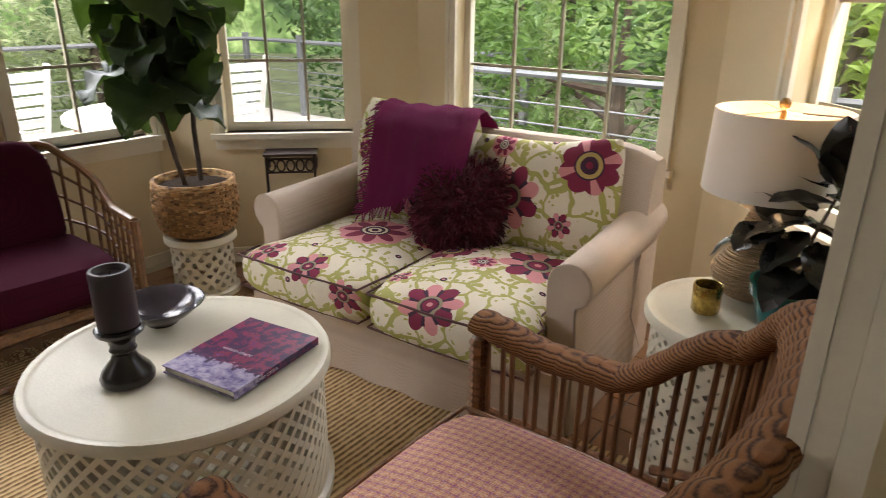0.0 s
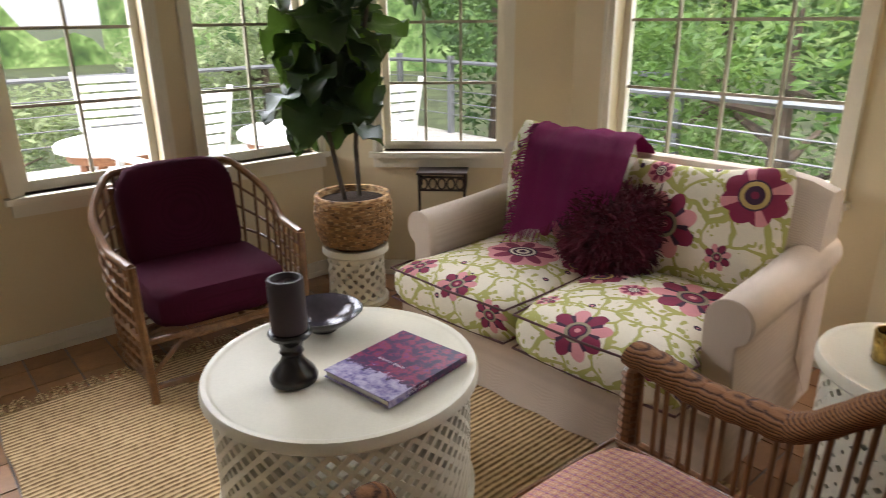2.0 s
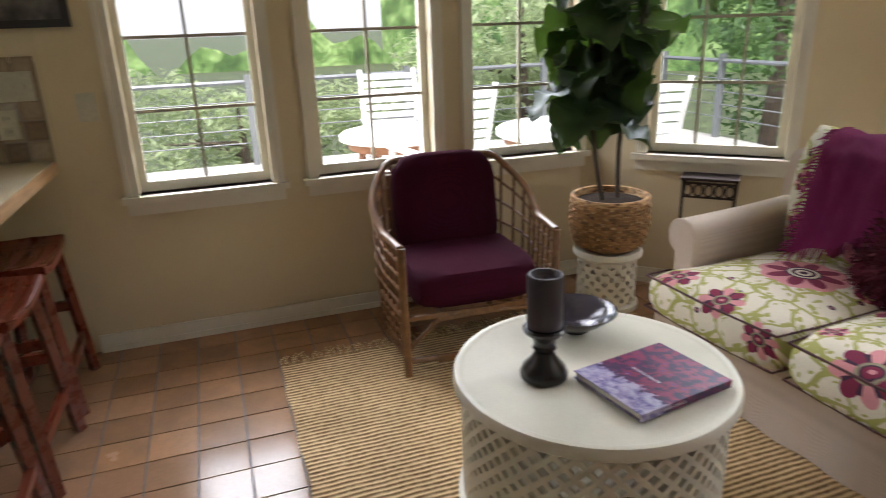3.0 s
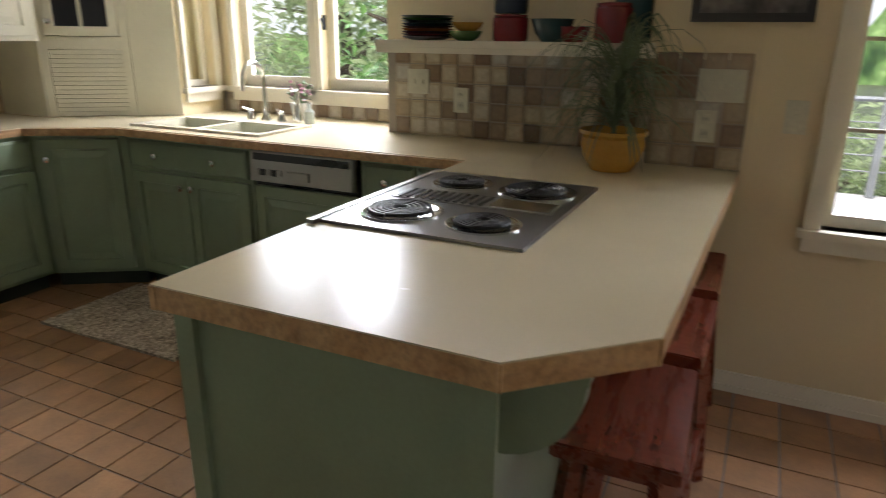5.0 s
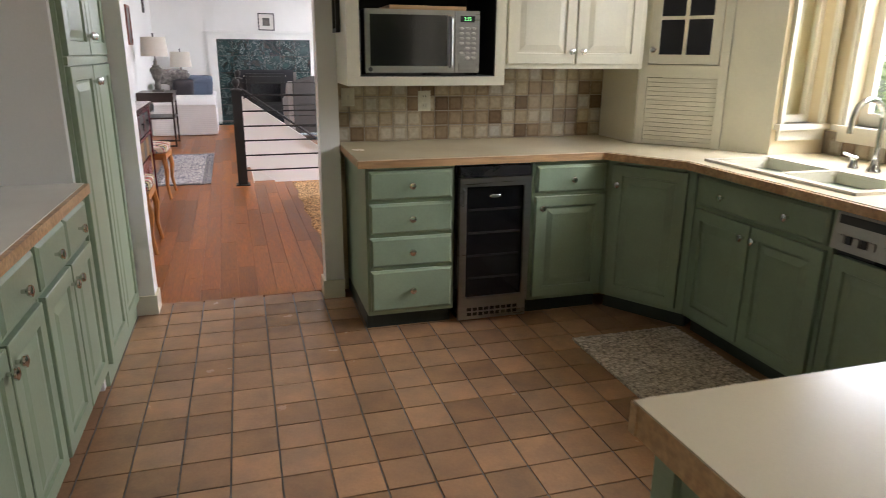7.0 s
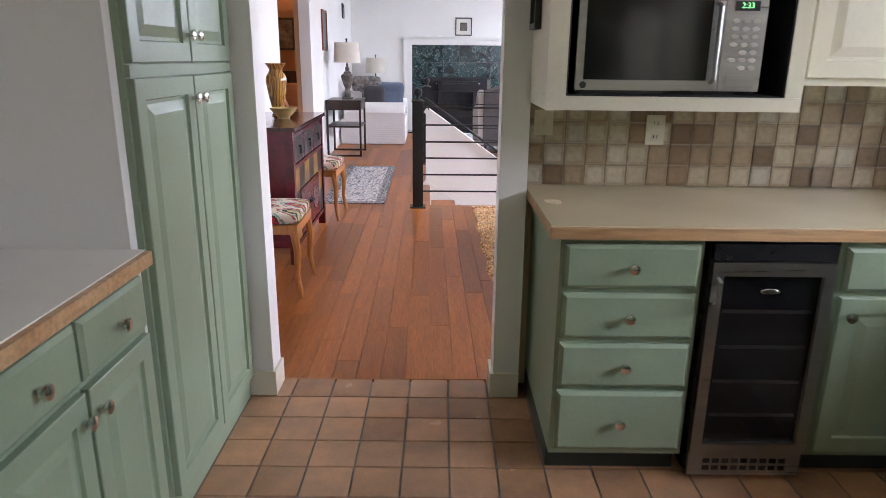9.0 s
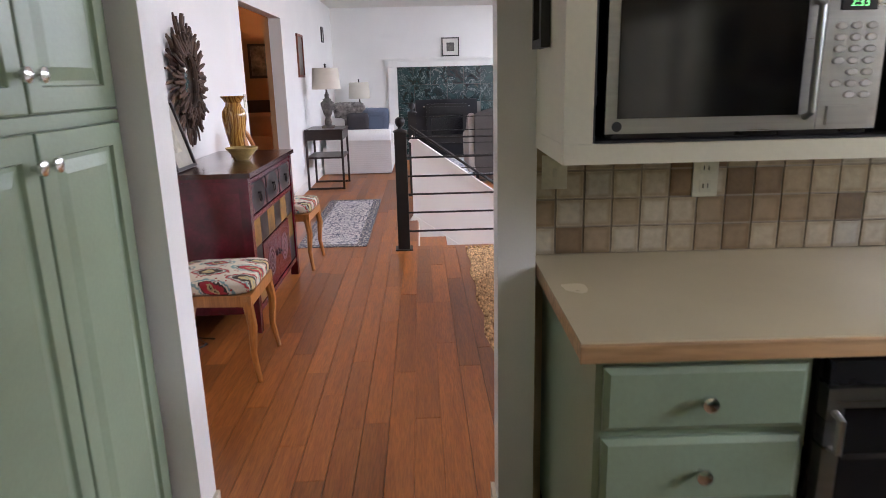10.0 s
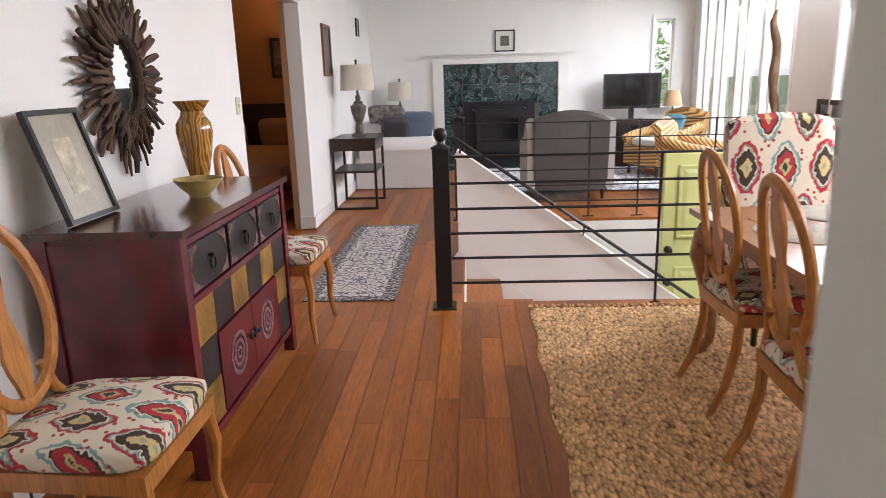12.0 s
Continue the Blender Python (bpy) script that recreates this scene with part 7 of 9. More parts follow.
# driftwood sunburst mirror
mi = thing("sunburst_mirror", "oval mirror ringed with driftwood sticks on the white wall", "mirror", Matrix.Translation((HX - 0.004, -7.41, 1.468)) @ Matrix.Rotation(radians(90), 4, "Z"))
MIRR, nt, sh = base("mirror_silver", 0.01, 1.0)
sh.inputs["Base Color"].default_value = (0.9, 0.92, 0.9, 1)
bm = bmesh.new()
lathe(bm, [(0.002, 0.0), (0.135, 0.0), (0.135, 0.004), (0.002, 0.004)], 48)
bmesh.ops.transform(bm, matrix=Matrix(((1, 0, 0, 0), (0, 0, 1, 0.03), (0, 1.3, 0, 0), (0, 0, 0, 1))), verts=bm.verts)
part("glass", bm, MIRR, mi, "oval mirror glass")
box_part("backing", (-0.09, 0.0, -0.12, 0.09, 0.029, 0.12), DFR, mi)
DRIFT = wood("dark_driftwood", (0.035, 0.017, 0.009), (0.12, 0.065, 0.035), 0.7, "y", 1.0, each=0.4)
rnd = random.Random(21)
bm = bmesh.new()
tube(bm, [(0.142 * math.cos(a), 0.05, 0.185 * math.sin(a)) for a in [2 * math.pi * q / 40 for q in range(40)]], [0.018 + 0.004 * math.sin(q * 2.1) for q in range(40)], 8, closed=True)
part("inner_ring", bm, DRIFT, mi, smooth=True)
for k in range(92):
    a = 2 * math.pi * (k % 46) / 46 + rnd.uniform(-0.05, 0.05) + (0.07 if k >= 46 else 0)
    r0 = 1.0
    L_ = rnd.uniform(0.17, 0.27) if k < 46 else rnd.uniform(0.09, 0.2)
    dv = Vector((math.cos(a), 0, math.sin(a)))
    p0 = Vector((0.14 * math.cos(a), 0.03 + 0.03 * (k >= 46), 0.18 * math.sin(a)))
    side = Vector((-dv.z, 0, dv.x))
    pts = [p0 + dv * L_ * q / 4 + side * rnd.uniform(-0.008, 0.008) + Vector((0, rnd.uniform(-0.006, 0.012), 0)) for q in range(5)]
    r = rnd.uniform(0.009, 0.0165)
    bm = bmesh.new()
    tube(bm, pts, [r * rnd.uniform(0.8, 1.15) for _ in range(4)] + [r * rnd.uniform(0.35, 0.95)], 7)
    part("stick", bm, DRIFT, mi, smooth=True)


# ikat cloth and the oval-back chairs
def ikat(name, scale=1.0, across=1):
    mt, nt, sh = base(name, 0.85)
    tc = nt.nodes.new("ShaderNodeTexCoord")
    wob = node(nt, "ShaderNodeTexNoise", Vector=tc.outputs["Object"], Scale=38.0, Detail=2.0)
    sep = node(nt, "ShaderNodeSeparateXYZ", Vector=tc.outputs["Object"])
    ws = node(nt, "ShaderNodeSeparateXYZ", Vector=wob.outputs[1])
    x = fmath(nt, "MULTIPLY_ADD", ws.outputs[0], 0.045, sep.outputs[across])
    up = fmath(nt, "ADD", sep.outputs[1 - across], sep.outputs[2])
    y = fmath(nt, "MULTIPLY_ADD", ws.outputs[1], 0.03, up)
    px, py = 0.20 / scale, 0.25 / scale
    row = fmath(nt, "FLOOR", fmath(nt, "DIVIDE", y, py))
    odd = fmath(nt, "MULTIPLY", fmath(nt, "MODULO", fmath(nt, "ABSOLUTE", row), 2.0), 0.5)
    fx = fmath(nt, "SUBTRACT", fmath(nt, "FRACT", fmath(nt, "ADD", fmath(nt, "DIVIDE", x, px), odd)), 0.5)
    fy = fmath(nt, "SUBTRACT", fmath(nt, "FRACT", fmath(nt, "DIVIDE", y, py)), 0.5)
    ax, ay = fmath(nt, "ABSOLUTE", fx), fmath(nt, "ABSOLUTE", fy)
    r1 = fmath(nt, "SQRT", fmath(nt, "ADD", fmath(nt, "POWER", fmath(nt, "MULTIPLY", ax, 1.25), 2.0), fmath(nt, "POWER", fmath(nt, "MULTIPLY_ADD", ax, 0.5, ay), 2.0)))
    r1 = fmath(nt, "MULTIPLY", r1, 1.1)
    alt = fmath(nt, "MODULO", fmath(nt, "ABSOLUTE", fmath(nt, "FLOOR", fmath(nt, "ADD", fmath(nt, "DIVIDE", x, px), odd))), 2.0)
    g = (0.70, 0.63, 0.50)
    one = ramp(nt, r1, [(0, (0.05, 0.035, 0.025)), (0.11, (0.5, 0.42, 0.2)), (0.19, (0.42, 0.03, 0.04)), (0.36, (0.05, 0.035, 0.025)), (0.43, g), (0.50, (0.20, 0.34, 0.33)), (0.60, g)], True)
    two = ramp(nt, r1, [(0, (0.30, 0.34, 0.24)), (0.08, (0.56, 0.44, 0.20)), (0.22, (0.05, 0.028, 0.018)), (0.40, g), (0.44, (0.22, 0.34, 0.30)), (0.49, (0.42, 0.03, 0.04)), (0.59, g)], True)
    c = mixc(nt, fmath(nt, "GREATER_THAN", alt, 0.5), one, two)
    small = node(nt, "ShaderNodeTexVoronoi", Vector=tc.outputs["Object"], Scale=26.0 * scale)
    dots = fmath(nt, "MULTIPLY", fmath(nt, "LESS_THAN", small.outputs["Distance"], 0.23), fmath(nt, "GREATER_THAN", r1, 0.52))
    c = mixc(nt, dots, c, (0.36, 0.06, 0.05))
    fine = node(nt, "ShaderNodeTexNoise", Vector=tc.outputs["Object"], Scale=380.0, Detail=1.0).outputs[0]
    c = mixc(nt, 1.0, c, ramp(nt, fine, [(0.3, (0.82,) * 3), (0.7, (1, 1, 1))]), "MULTIPLY")
    nt.links.new(c, sh.inputs["Base Color"])
    bump(nt, sh, fine, 0.3, 0.003)
    return mt


IKAT = ikat("ikat_print", 1.35)
OAK = wood("golden_oak", (0.36, 0.13, 0.024), (0.52, 0.22, 0.052), 0.34, "z", 0.8, coat=0.15)


def oval_chair(m, label, group):
    """Local +x is the front."""
    c = thing("dining_chair", label, "chair", m, group)
    bm = puff(0.46, 0.48, 0.07, 0.3, 0.02)
    for v in bm.verts:
        v.co.y *= 1 - 0.10 * (0.5 - v.co.x / 0.46)
    part("seat", bm, IKAT, c, "ikat printed padded seat", smooth=True, m=pose(0.0, 0, 0.43))
    bm = bmesh.new()
    prism(bm, [(0.222, -0.235), (0.222, 0.235), (-0.222, 0.205), (-0.222, -0.205)], 0.375, 0.429)
    part("seat_frame", bm, OAK, c, bevel=0.006)
    for s in (-1, 1):
        bm = bmesh.new()
        tube(bm, [(0.195, s * 0.21, 0.40), (0.215, s * 0.222, 0.28), (0.205, s * 0.215, 0.14), (0.228, s * 0.23, 0.0)], [0.027, 0.023, 0.017, 0.014], 8)
        part("leg", bm, OAK, c, smooth=True)
        bm = bmesh.new()
        tube(bm, [(-0.20, s * 0.185, 0.43), (-0.205, s * 0.18, 0.28), (-0.24, s * 0.182, 0.12), (-0.30, s * 0.19, 0.0)], [0.022, 0.021, 0.018, 0.015], 8)
        part("leg", bm, OAK, c, smooth=True)
        bm = bmesh.new()
        tube(bm, [(-0.20, s * 0.185, 0.42), (-0.22, s * 0.12, 0.52), (-0.235, s * 0.10, 0.60)], [0.02, 0.017, 0.017], 8)
        part("back_support", bm, OAK, c, smooth=True)
    bm = bmesh.new()
    loop = []
    for q in range(36):
        a = 2 * math.pi * q / 36
        z = 0.775 + 0.255 * math.sin(a)
        loop.append((-0.215 - 0.16 * (z - 0.5) + 0.02 * math.cos(a) ** 2, 0.175 * math.cos(a), z))
    tube(bm, loop, 0.021, 8, closed=True, flat=0.85)
    part("oval_back", bm, OAK, c, "oval hoop back", smooth=True)
    bm = bmesh.new()
    rings = []
    for q in range(13):
        v = q / 12
        z = 0.535 + 0.48 * v
        w = 0.022 + 0.026 * math.sin(math.pi * v * 2.0) ** 2
        x = -0.21 - 0.16 * (z - 0.5)
        rings.append([bm.verts.new(p) for p in ((x - 0.007, -w, z), (x + 0.007, -w, z), (x + 0.007, w, z), (x - 0.007, w, z))])
    skin(bm, rings)
    part("splat", bm, OAK, c, "shaped wooden splat")
    return c


oc = oval_chair(pose(0.03, -6.125, 0.001, 0, 0, 180) @ Matrix.Diagonal((1, 1, 1.05, 1)), "golden oak oval-back chair with an ikat seat by the chest", "oval-back chairs")
copy_thing(oc, pose(0.06, -8.11, 0.001, 0, 0, 178))
for p in (pose(-2.32, -7.2, 0.014, 0, 0, 182), pose(-2.26, -6.45, 0.014, 0, 0, 178)):
    k = copy_thing(oc, p)
    k["label"] = "golden oak oval-back chair with an ikat seat at the dining table"

# dining table
TABW = wood("red_oak_table", (0.22, 0.085, 0.03), (0.42, 0.20, 0.075), 0.3, "y", 0.8, coat=0.2)
dt = thing("dining_table", "large oak dining table with carved cabriole legs", "table", pose(0, 0, 0.012))
TX0, TX1, TY0, TY1 = -3.25, -2.14, -7.76, -5.7
bm = bmesh.new()
bx(bm, TX0, TY0, 0.715, TX1, TY1, 0.745)
part("tabletop", bm, TABW, dt, bevel=0.012)
bm = bmesh.new()
bx(bm, TX0 + 0.08, TY0 + 0.08, 0.63, TX1 - 0.08, TY1 - 0.08, 0.714)
part("apron", bm, TABW, dt, bevel=0.004)
for x, sx in ((TX0 + 0.1, -1), (TX1 - 0.1, 1)):
    for y, sy in ((TY0 + 0.1, -1), (TY1 - 0.1, 1)):
        bm = bmesh.new()
        tube(bm, [(x, y, 0.715), (x + sx * 0.035, y + sy * 0.02, 0.62), (x + sx * 0.045, y + sy * 0.03, 0.52), (x + sx * 0.015, y + sy * 0.01, 0.36), (x - sx * 0.012, y, 0.2), (x - sx * 0.01, y, 0.08), (x + sx * 0.03, y + sy * 0.02, 0.025), (x + sx * 0.035, y + sy * 0.025, 0.0)], [0.05, 0.06, 0.062, 0.042, 0.03, 0.026, 0.036, 0.03], 10)
        part("leg", bm, TABW, dt, "carved cabriole leg", smooth=True)
MATT = weave("woven_placemat", (0.56, 0.50, 0.40), (0.26, 0.22, 0.17), 60, relief=0.9)
for i, (x, y) in enumerate(((-2.40, -7.17), (-2.40, -6.45), (-2.72, -7.52), (-2.98, -6.9))):
    pm = thing("placemat", "oval woven straw placemat on the dining table", "placemat", pose(x, y, 0.7575), "placemats")
    bm = bmesh.new()
    lathe(bm, [(0.003, 0), (0.21, 0), (0.213, 0.004), (0.20, 0.008), (0.003, 0.007)], 36)
    for v in bm.verts:
        v.co.x *= 0.78
    part("weave", bm, MATT, pm, smooth=True)
# upholstered head chair
pc = thing("parsons_chair", "tall upholstered chair in a colourful ikat print at the table head", "chair", pose(-2.75, -8.16, 0.014))
IKATB = ikat("ikat_print_large", 0.95, 0)
bm = bmesh.new()
rings = []
for q in range(17):
    u = q / 16
    x = -0.285 + 0.57 * u
    top_ = 1.13 + 0.05 * math.sin(math.pi * u) ** 0.6
    d = 0.012 * (2 * u - 1) ** 6
    rings.append([bm.verts.new(p) for p in ((x, 0.06 - d, 0.40), (x, 0.03 - d, 0.8), (x, 0.0 - d, top_ - 0.03), (x, -0.04, top_), (x, -0.09 + d, top_ - 0.03), (x, -0.08 + d, 0.4))])
skin(bm, rings)
part("backrest", bm, IKATB, pc, "padded ikat backrest", smooth=True)
bm = puff(0.56, 0.52, 0.14, 0.3, 0.01)
part("seat", bm, IKATB, pc, smooth=True, m=pose(0, 0.20, 0.34))
for x in (-0.24, 0.24):
    for y in (-0.05, 0.42):
        bm = bmesh.new()
        tube(bm, [(x, y, 0.345), (x, y, 0.0)], [0.022, 0.016], 6)
        part("leg", bm, DFR, pc)

# rugs
BRAID = braidmat("chunky_jute_braid", (0.86, 0.58, 0.30), (0.26, 0.13, 0.045), 40, (1.7, 0.8, 1))
dj = thing("braided_rug", "chunky braided jute rug under the dining table", "rug", pose(0, 0, 0))
bm = bmesh.new()
nx, ny = 110, 150
rnd = random.Random(2)
jit = [[rnd.uniform(-0.0015, 0.0015) for _ in range(ny + 1)] for _ in range(nx + 1)]


def braid(u, v):
    y = -8.40 + 2.9 * v
    x = -1.38 - 2.4 * u + 0.012 * math.sin(v * 30) * (1 - u) ** 8 + (0.03 * (1 - v) ** 6 * (1 - u) ** 4 * -1)
    e = 0.0 if u == 0 or v == 0 else 1.0
    return Vector((x, y, 0.004 + e * (0.008 + 0.006 * math.sin(v * ny * math.pi / 2 + (i_odd(u)) * math.pi) + jit[round(u * nx)][round(v * ny)])))


def i_odd(u):
    return round(u * nx) % 2


grid(bm, braid, nx, ny)
part("mat", bm, BRAID, dj, smooth=True)
bm = bmesh.new()
for i in range(64):
    x = -1.40 - 2.35 * i / 63
    for q in range(2):
        tube(bm, [(x, -8.395, 0.010), (x + rnd.uniform(-0.015, 0.015), -8.425, 0.016), (x + rnd.uniform(-0.02, 0.02), -8.45 - rnd.uniform(0, 0.02), 0.006)], [0.010, 0.009, 0.004], 5)
part("fringe", bm, BRAID, dj, "knotted jute fringe")


def oriental(name):
    mt, nt, sh = base(name, 0.9)
    tc = nt.nodes.new("ShaderNodeTexCoord")
    sep = node(nt, "ShaderNodeSeparateXYZ", Vector=tc.outputs["Object"])
    ax, ay = fmath(nt, "ABSOLUTE", sep.outputs[0]), fmath(nt, "ABSOLUTE", sep.outputs[1])
    fold = nt.nodes.new("ShaderNodeCombineXYZ")
    nt.links.new(ax, fold.inputs[0])
    nt.links.new(ay, fold.inputs[1])
    v = node(nt, "ShaderNodeTexVoronoi", Vector=fold.outputs[0], Scale=17.0)
    v.feature = "DISTANCE_TO_EDGE"
    n = noise_of(nt, fold.outputs[0], 42, 3)
    k = fmath(nt, "ADD", fmath(nt, "MULTIPLY", v.outputs["Distance"], 1.1), fmath(nt, "MULTIPLY", n, 0.7))
    c = ramp(nt, k, [(0.36, (0.13, 0.13, 0.18)), (0.42, (0.78, 0.73, 0.69)), (0.5, (0.46, 0.44, 0.48)), (0.56, (0.84, 0.80, 0.75)), (0.7, (0.58, 0.49, 0.49))], True)
    edge = fmath(nt, "GREATER_THAN", fmath(nt, "MAXIMUM", fmath(nt, "ADD", ax, 0.88), ay), 1.10)
    c = mixc(nt, edge, c, ramp(nt, n, [(0.47, (0.09, 0.09, 0.12)), (0.53, (0.55, 0.5, 0.44))], True))
    fine = noise_of(nt, tc.outputs["Object"], 260, 1)
    c = mixc(nt, 1.0, c, ramp(nt, fine, [(0.3, (0.75,) * 3), (0.7, (1, 1, 1))]), "MULTIPLY")
    nt.links.new(c, sh.inputs["Base Color"])
    bump(nt, sh, fine, 0.4, 0.003)
    return mt


rr_ = thing("runner_rug", "faded grey oriental runner rug on the hall floor", "rug", pose(-0.207, -9.79, 0))
bm = bmesh.new()
grid(bm, lambda u, v: Vector(((u - 0.5) * 0.625, (v - 0.5) * 2.38, 0.008 + 0.001 * math.sin(v * 60 + u * 9))), 12, 40)
ext = bmesh.ops.extrude_face_region(bm, geom=bm.faces[:])
for v in ext["geom"]:
    if isinstance(v, bmesh.types.BMVert):
        v.co.z = 0.0005
part("carpet", bm, oriental("grey_oriental_pile"), rr_, smooth=True)
lr_ = thing("living_rug", "white and navy patterned rug before the fireplace", "rug", pose(-2.3, -13.9, 0))
ABS_, nt, sh = base("navy_white_pile", 0.95)
n = noise_of(nt, coords(nt, shift=False), 7, 4, 0.7)
nt.links.new(ramp(nt, n, [(0.47, (0.62, 0.62, 0.62)), (0.5, (0.09, 0.11, 0.18)), (0.58, (0.55, 0.56, 0.58))], False), sh.inputs["Base Color"])
bm = bmesh.new()
grid(bm, lambda u, v: Vector(((u - 0.5) * 2.7, (v - 0.5) * 2.3, 0.018 + 0.004 * math.sin(u * 90) * math.sin(v * 80))), 60, 50)
part("carpet", bm, ABS_, lr_, smooth=True)

# console table with lamp
ESP = wood("espresso_wood", (0.014, 0.008, 0.006), (0.04, 0.022, 0.016), 0.35, "x")
co = thing("console_table", "slim espresso console table with a drawer and a low shelf", "table", pose(0, 0, 0))
X0, X1, Y0, Y1, CZ = 0.02, HX - 0.018, -12.57, -11.86, 0.81
box_part("tabletop", (X0 - 0.01, Y0 - 0.01, CZ - 0.02, X1, Y1 + 0.01, CZ), ESP, co, bevel=0.003)
box_part("drawer_box", (X0, Y0, CZ - 0.14, X1, Y1, CZ - 0.0205), ESP, co, bevel=0.003)
box_part("shelf", (X0 + 0.005, Y0 + 0.005, 0.42, X1 - 0.005, Y1 - 0.005, 0.445), ESP, co, bevel=0.002)
for x in (X0, X1 - 0.028):
    for y in (Y0, Y1 - 0.028):
        box_part("leg", (x, y, 0, x + 0.028, y + 0.028, CZ - 0.1405), ESP, co, bevel=0.002)
for y in (Y0 + 0.0005, Y1 - 0.0275):
    box_part("foot_rail", (X0 + 0.029, y, 0, X1 - 0.029, y + 0.027, 0.027), ESP, co, bevel=0.002)
STONE = plain("weathered_grey_urn", (0.16, 0.14, 0.12), 0.8, 0, 0.3, 14, 90, 0.3)
LSH = plain("oatmeal_shade", (0.62, 0.57, 0.48), 0.85, var=0.05, fine=200, relief=0.2)


def urn_lamp(m, label):
    l = thing("table_lamp", label, "lamp", m)
    bm = bmesh.new()
    prism(bm, [(-0.08, -0.08), (0.08, -0.08), (0.08, 0.08), (-0.08, 0.08)], 0, 0.03)
    lathe(bm, [(0.045, 0.03), (0.05, 0.09), (0.035, 0.14), (0.06, 0.2), (0.09, 0.3), (0.092, 0.34), (0.05, 0.37), (0.06, 0.385), (0.03, 0.40), (0.03, 0.45), (0.015, 0.47), (0.012, 0.52)], 10)
    part("base", bm, STONE, l, "weathered grey carved base")
    bm = bmesh.new()
    lathe(bm, [(0.195, 0.52), (0.175, 0.80), (0.172, 0.80), (0.192, 0.52)], 40, caps=False)
    part("shade", bm, LSH, l, "oatmeal linen shade", smooth=True)
    bm = bmesh.new()
    lathe(bm, [(0.006, 0.52), (0.006, 0.80), (0.016, 0.81), (0.008, 0.83), (0.018, 0.845), (0.003, 0.86)], 10)
    part("finial", bm, IRON, l, smooth=True)
    return l


ul = urn_lamp(pose(0.24, -12.2, CZ + 0.0005), "grey carved urn lamp with an oatmeal shade on the console")
copy_thing(ul, pose(0.05, -15.1, 0.60))["label"] = "grey carved urn lamp with an oatmeal shade beyond the sofa"
et = thing("end_table", "small dark end table beyond the white sofa", "table", pose(0.05, -15.1, 0))
box_part("tabletop", (-0.22, -0.22, 0.575, 0.22, 0.22, 0.6), ESP, et, bevel=0.003)
for x in (-0.2, 0.18):
    for y in (-0.2, 0.18):
        box_part("leg", (x, y, 0, x + 0.025, y + 0.025, 0.5745), ESP, et)

# white slipcovered sofa, its length along the wall
SLIP = weave("white_slipcover", (0.74, 0.72, 0.70), (0.62, 0.60, 0.58), 240, relief=0.25)
ws = thing("white_sofa", "white slipcovered sofa along the wall", "sofa", pose(0, 0, 0))
bm = bmesh.new()
bx(bm, -0.56, -14.75, 0.012, 0.50, -13.30, 0.42)
part("skirted_base", bm, SLIP, ws, bevel=0.03)
for y0, y1 in ((-13.55, -13.25), (-14.80, -14.50)):
    bm = bmesh.new()
    rings = []
    for x, k in ((-0.56, 0.92), (-0.53, 1.0), (0.1, 1.0), (0.44, 1.0)):
        yc = (y0 + y1) / 2
        rings.append([bm.verts.new((x, yc + 0.16 * k * math.cos(a) * (1.0 if math.sin(a) > -0.2 else 0.8), (0.53 + 0.16 * k * math.sin(a)) if math.sin(a) > -0.5 else 0.015)) for a in [2 * math.pi * q / 20 for q in range(20)]])
    skin(bm, rings)
    part("arm", bm, SLIP, ws, smooth=True)
bm = bmesh.new()
bx(bm, 0.18, -14.55, 0.42, 0.45, -13.65, 0.86)
part("backrest", bm, SLIP, ws, bevel=0.06, smooth=True, segments=4)
for y in (-13.87, -14.32):
    bm = puff(0.66, 0.43, 0.16, 0.4, 0.02)
    part("seat_cushion", bm, SLIP, ws, smooth=True, m=pose(-0.17, y, 0.421))
DENIM = weave("slate_blue_cloth", (0.12, 0.15, 0.21), (0.07, 0.09, 0.13), 240, relief=0.25)
FAUX = plain("grey_faux_fur", (0.34, 0.31, 0.29), 0.95, 0, 0.4, 16, 120, 0.8)
GREYC = weave("charcoal_cloth", (0.06, 0.055, 0.06), (0.03, 0.03, 0.035), 240, relief=0.25)
for nm, mt, lb, m, sz in (("pillow", DENIM, "slate blue buttoned pillow on the white sofa", pose(-0.31, -13.66, 0.80, 66, 0, 12), 0.44), ("pillow", FAUX, "grey fluffy pillow on the white sofa", pose(0.07, -13.68, 0.86, 62, 0, -14), 0.54), ("pillow", GREYC, "charcoal pillow on the white sofa", pose(-0.05, -13.47, 0.79, 60, 0, 6), 0.34), ("pillow", plain("teal_cloth", (0.05, 0.2, 0.25), 0.9), "teal pillow on the white sofa", pose(-0.13, -13.95, 0.80, 66, 0, 20), 0.42)):
    p = thing(nm, lb, "pillow", m)
    part("cushion", puff(sz, sz, 0.12, 1.1, 0.03), mt, p, smooth=True, m=pose(0, 0, -0.06))
    if mt is DENIM:
        for k in range(3):
            bm = bmesh.new()
            lathe(bm, [(0.02, 0), (0.02, 0.004), (0.012, 0.008)], 12)
            part("button", bm, PAPER, p, "pale button", m=pose(0.05, -0.1 + 0.1 * k, 0.085))

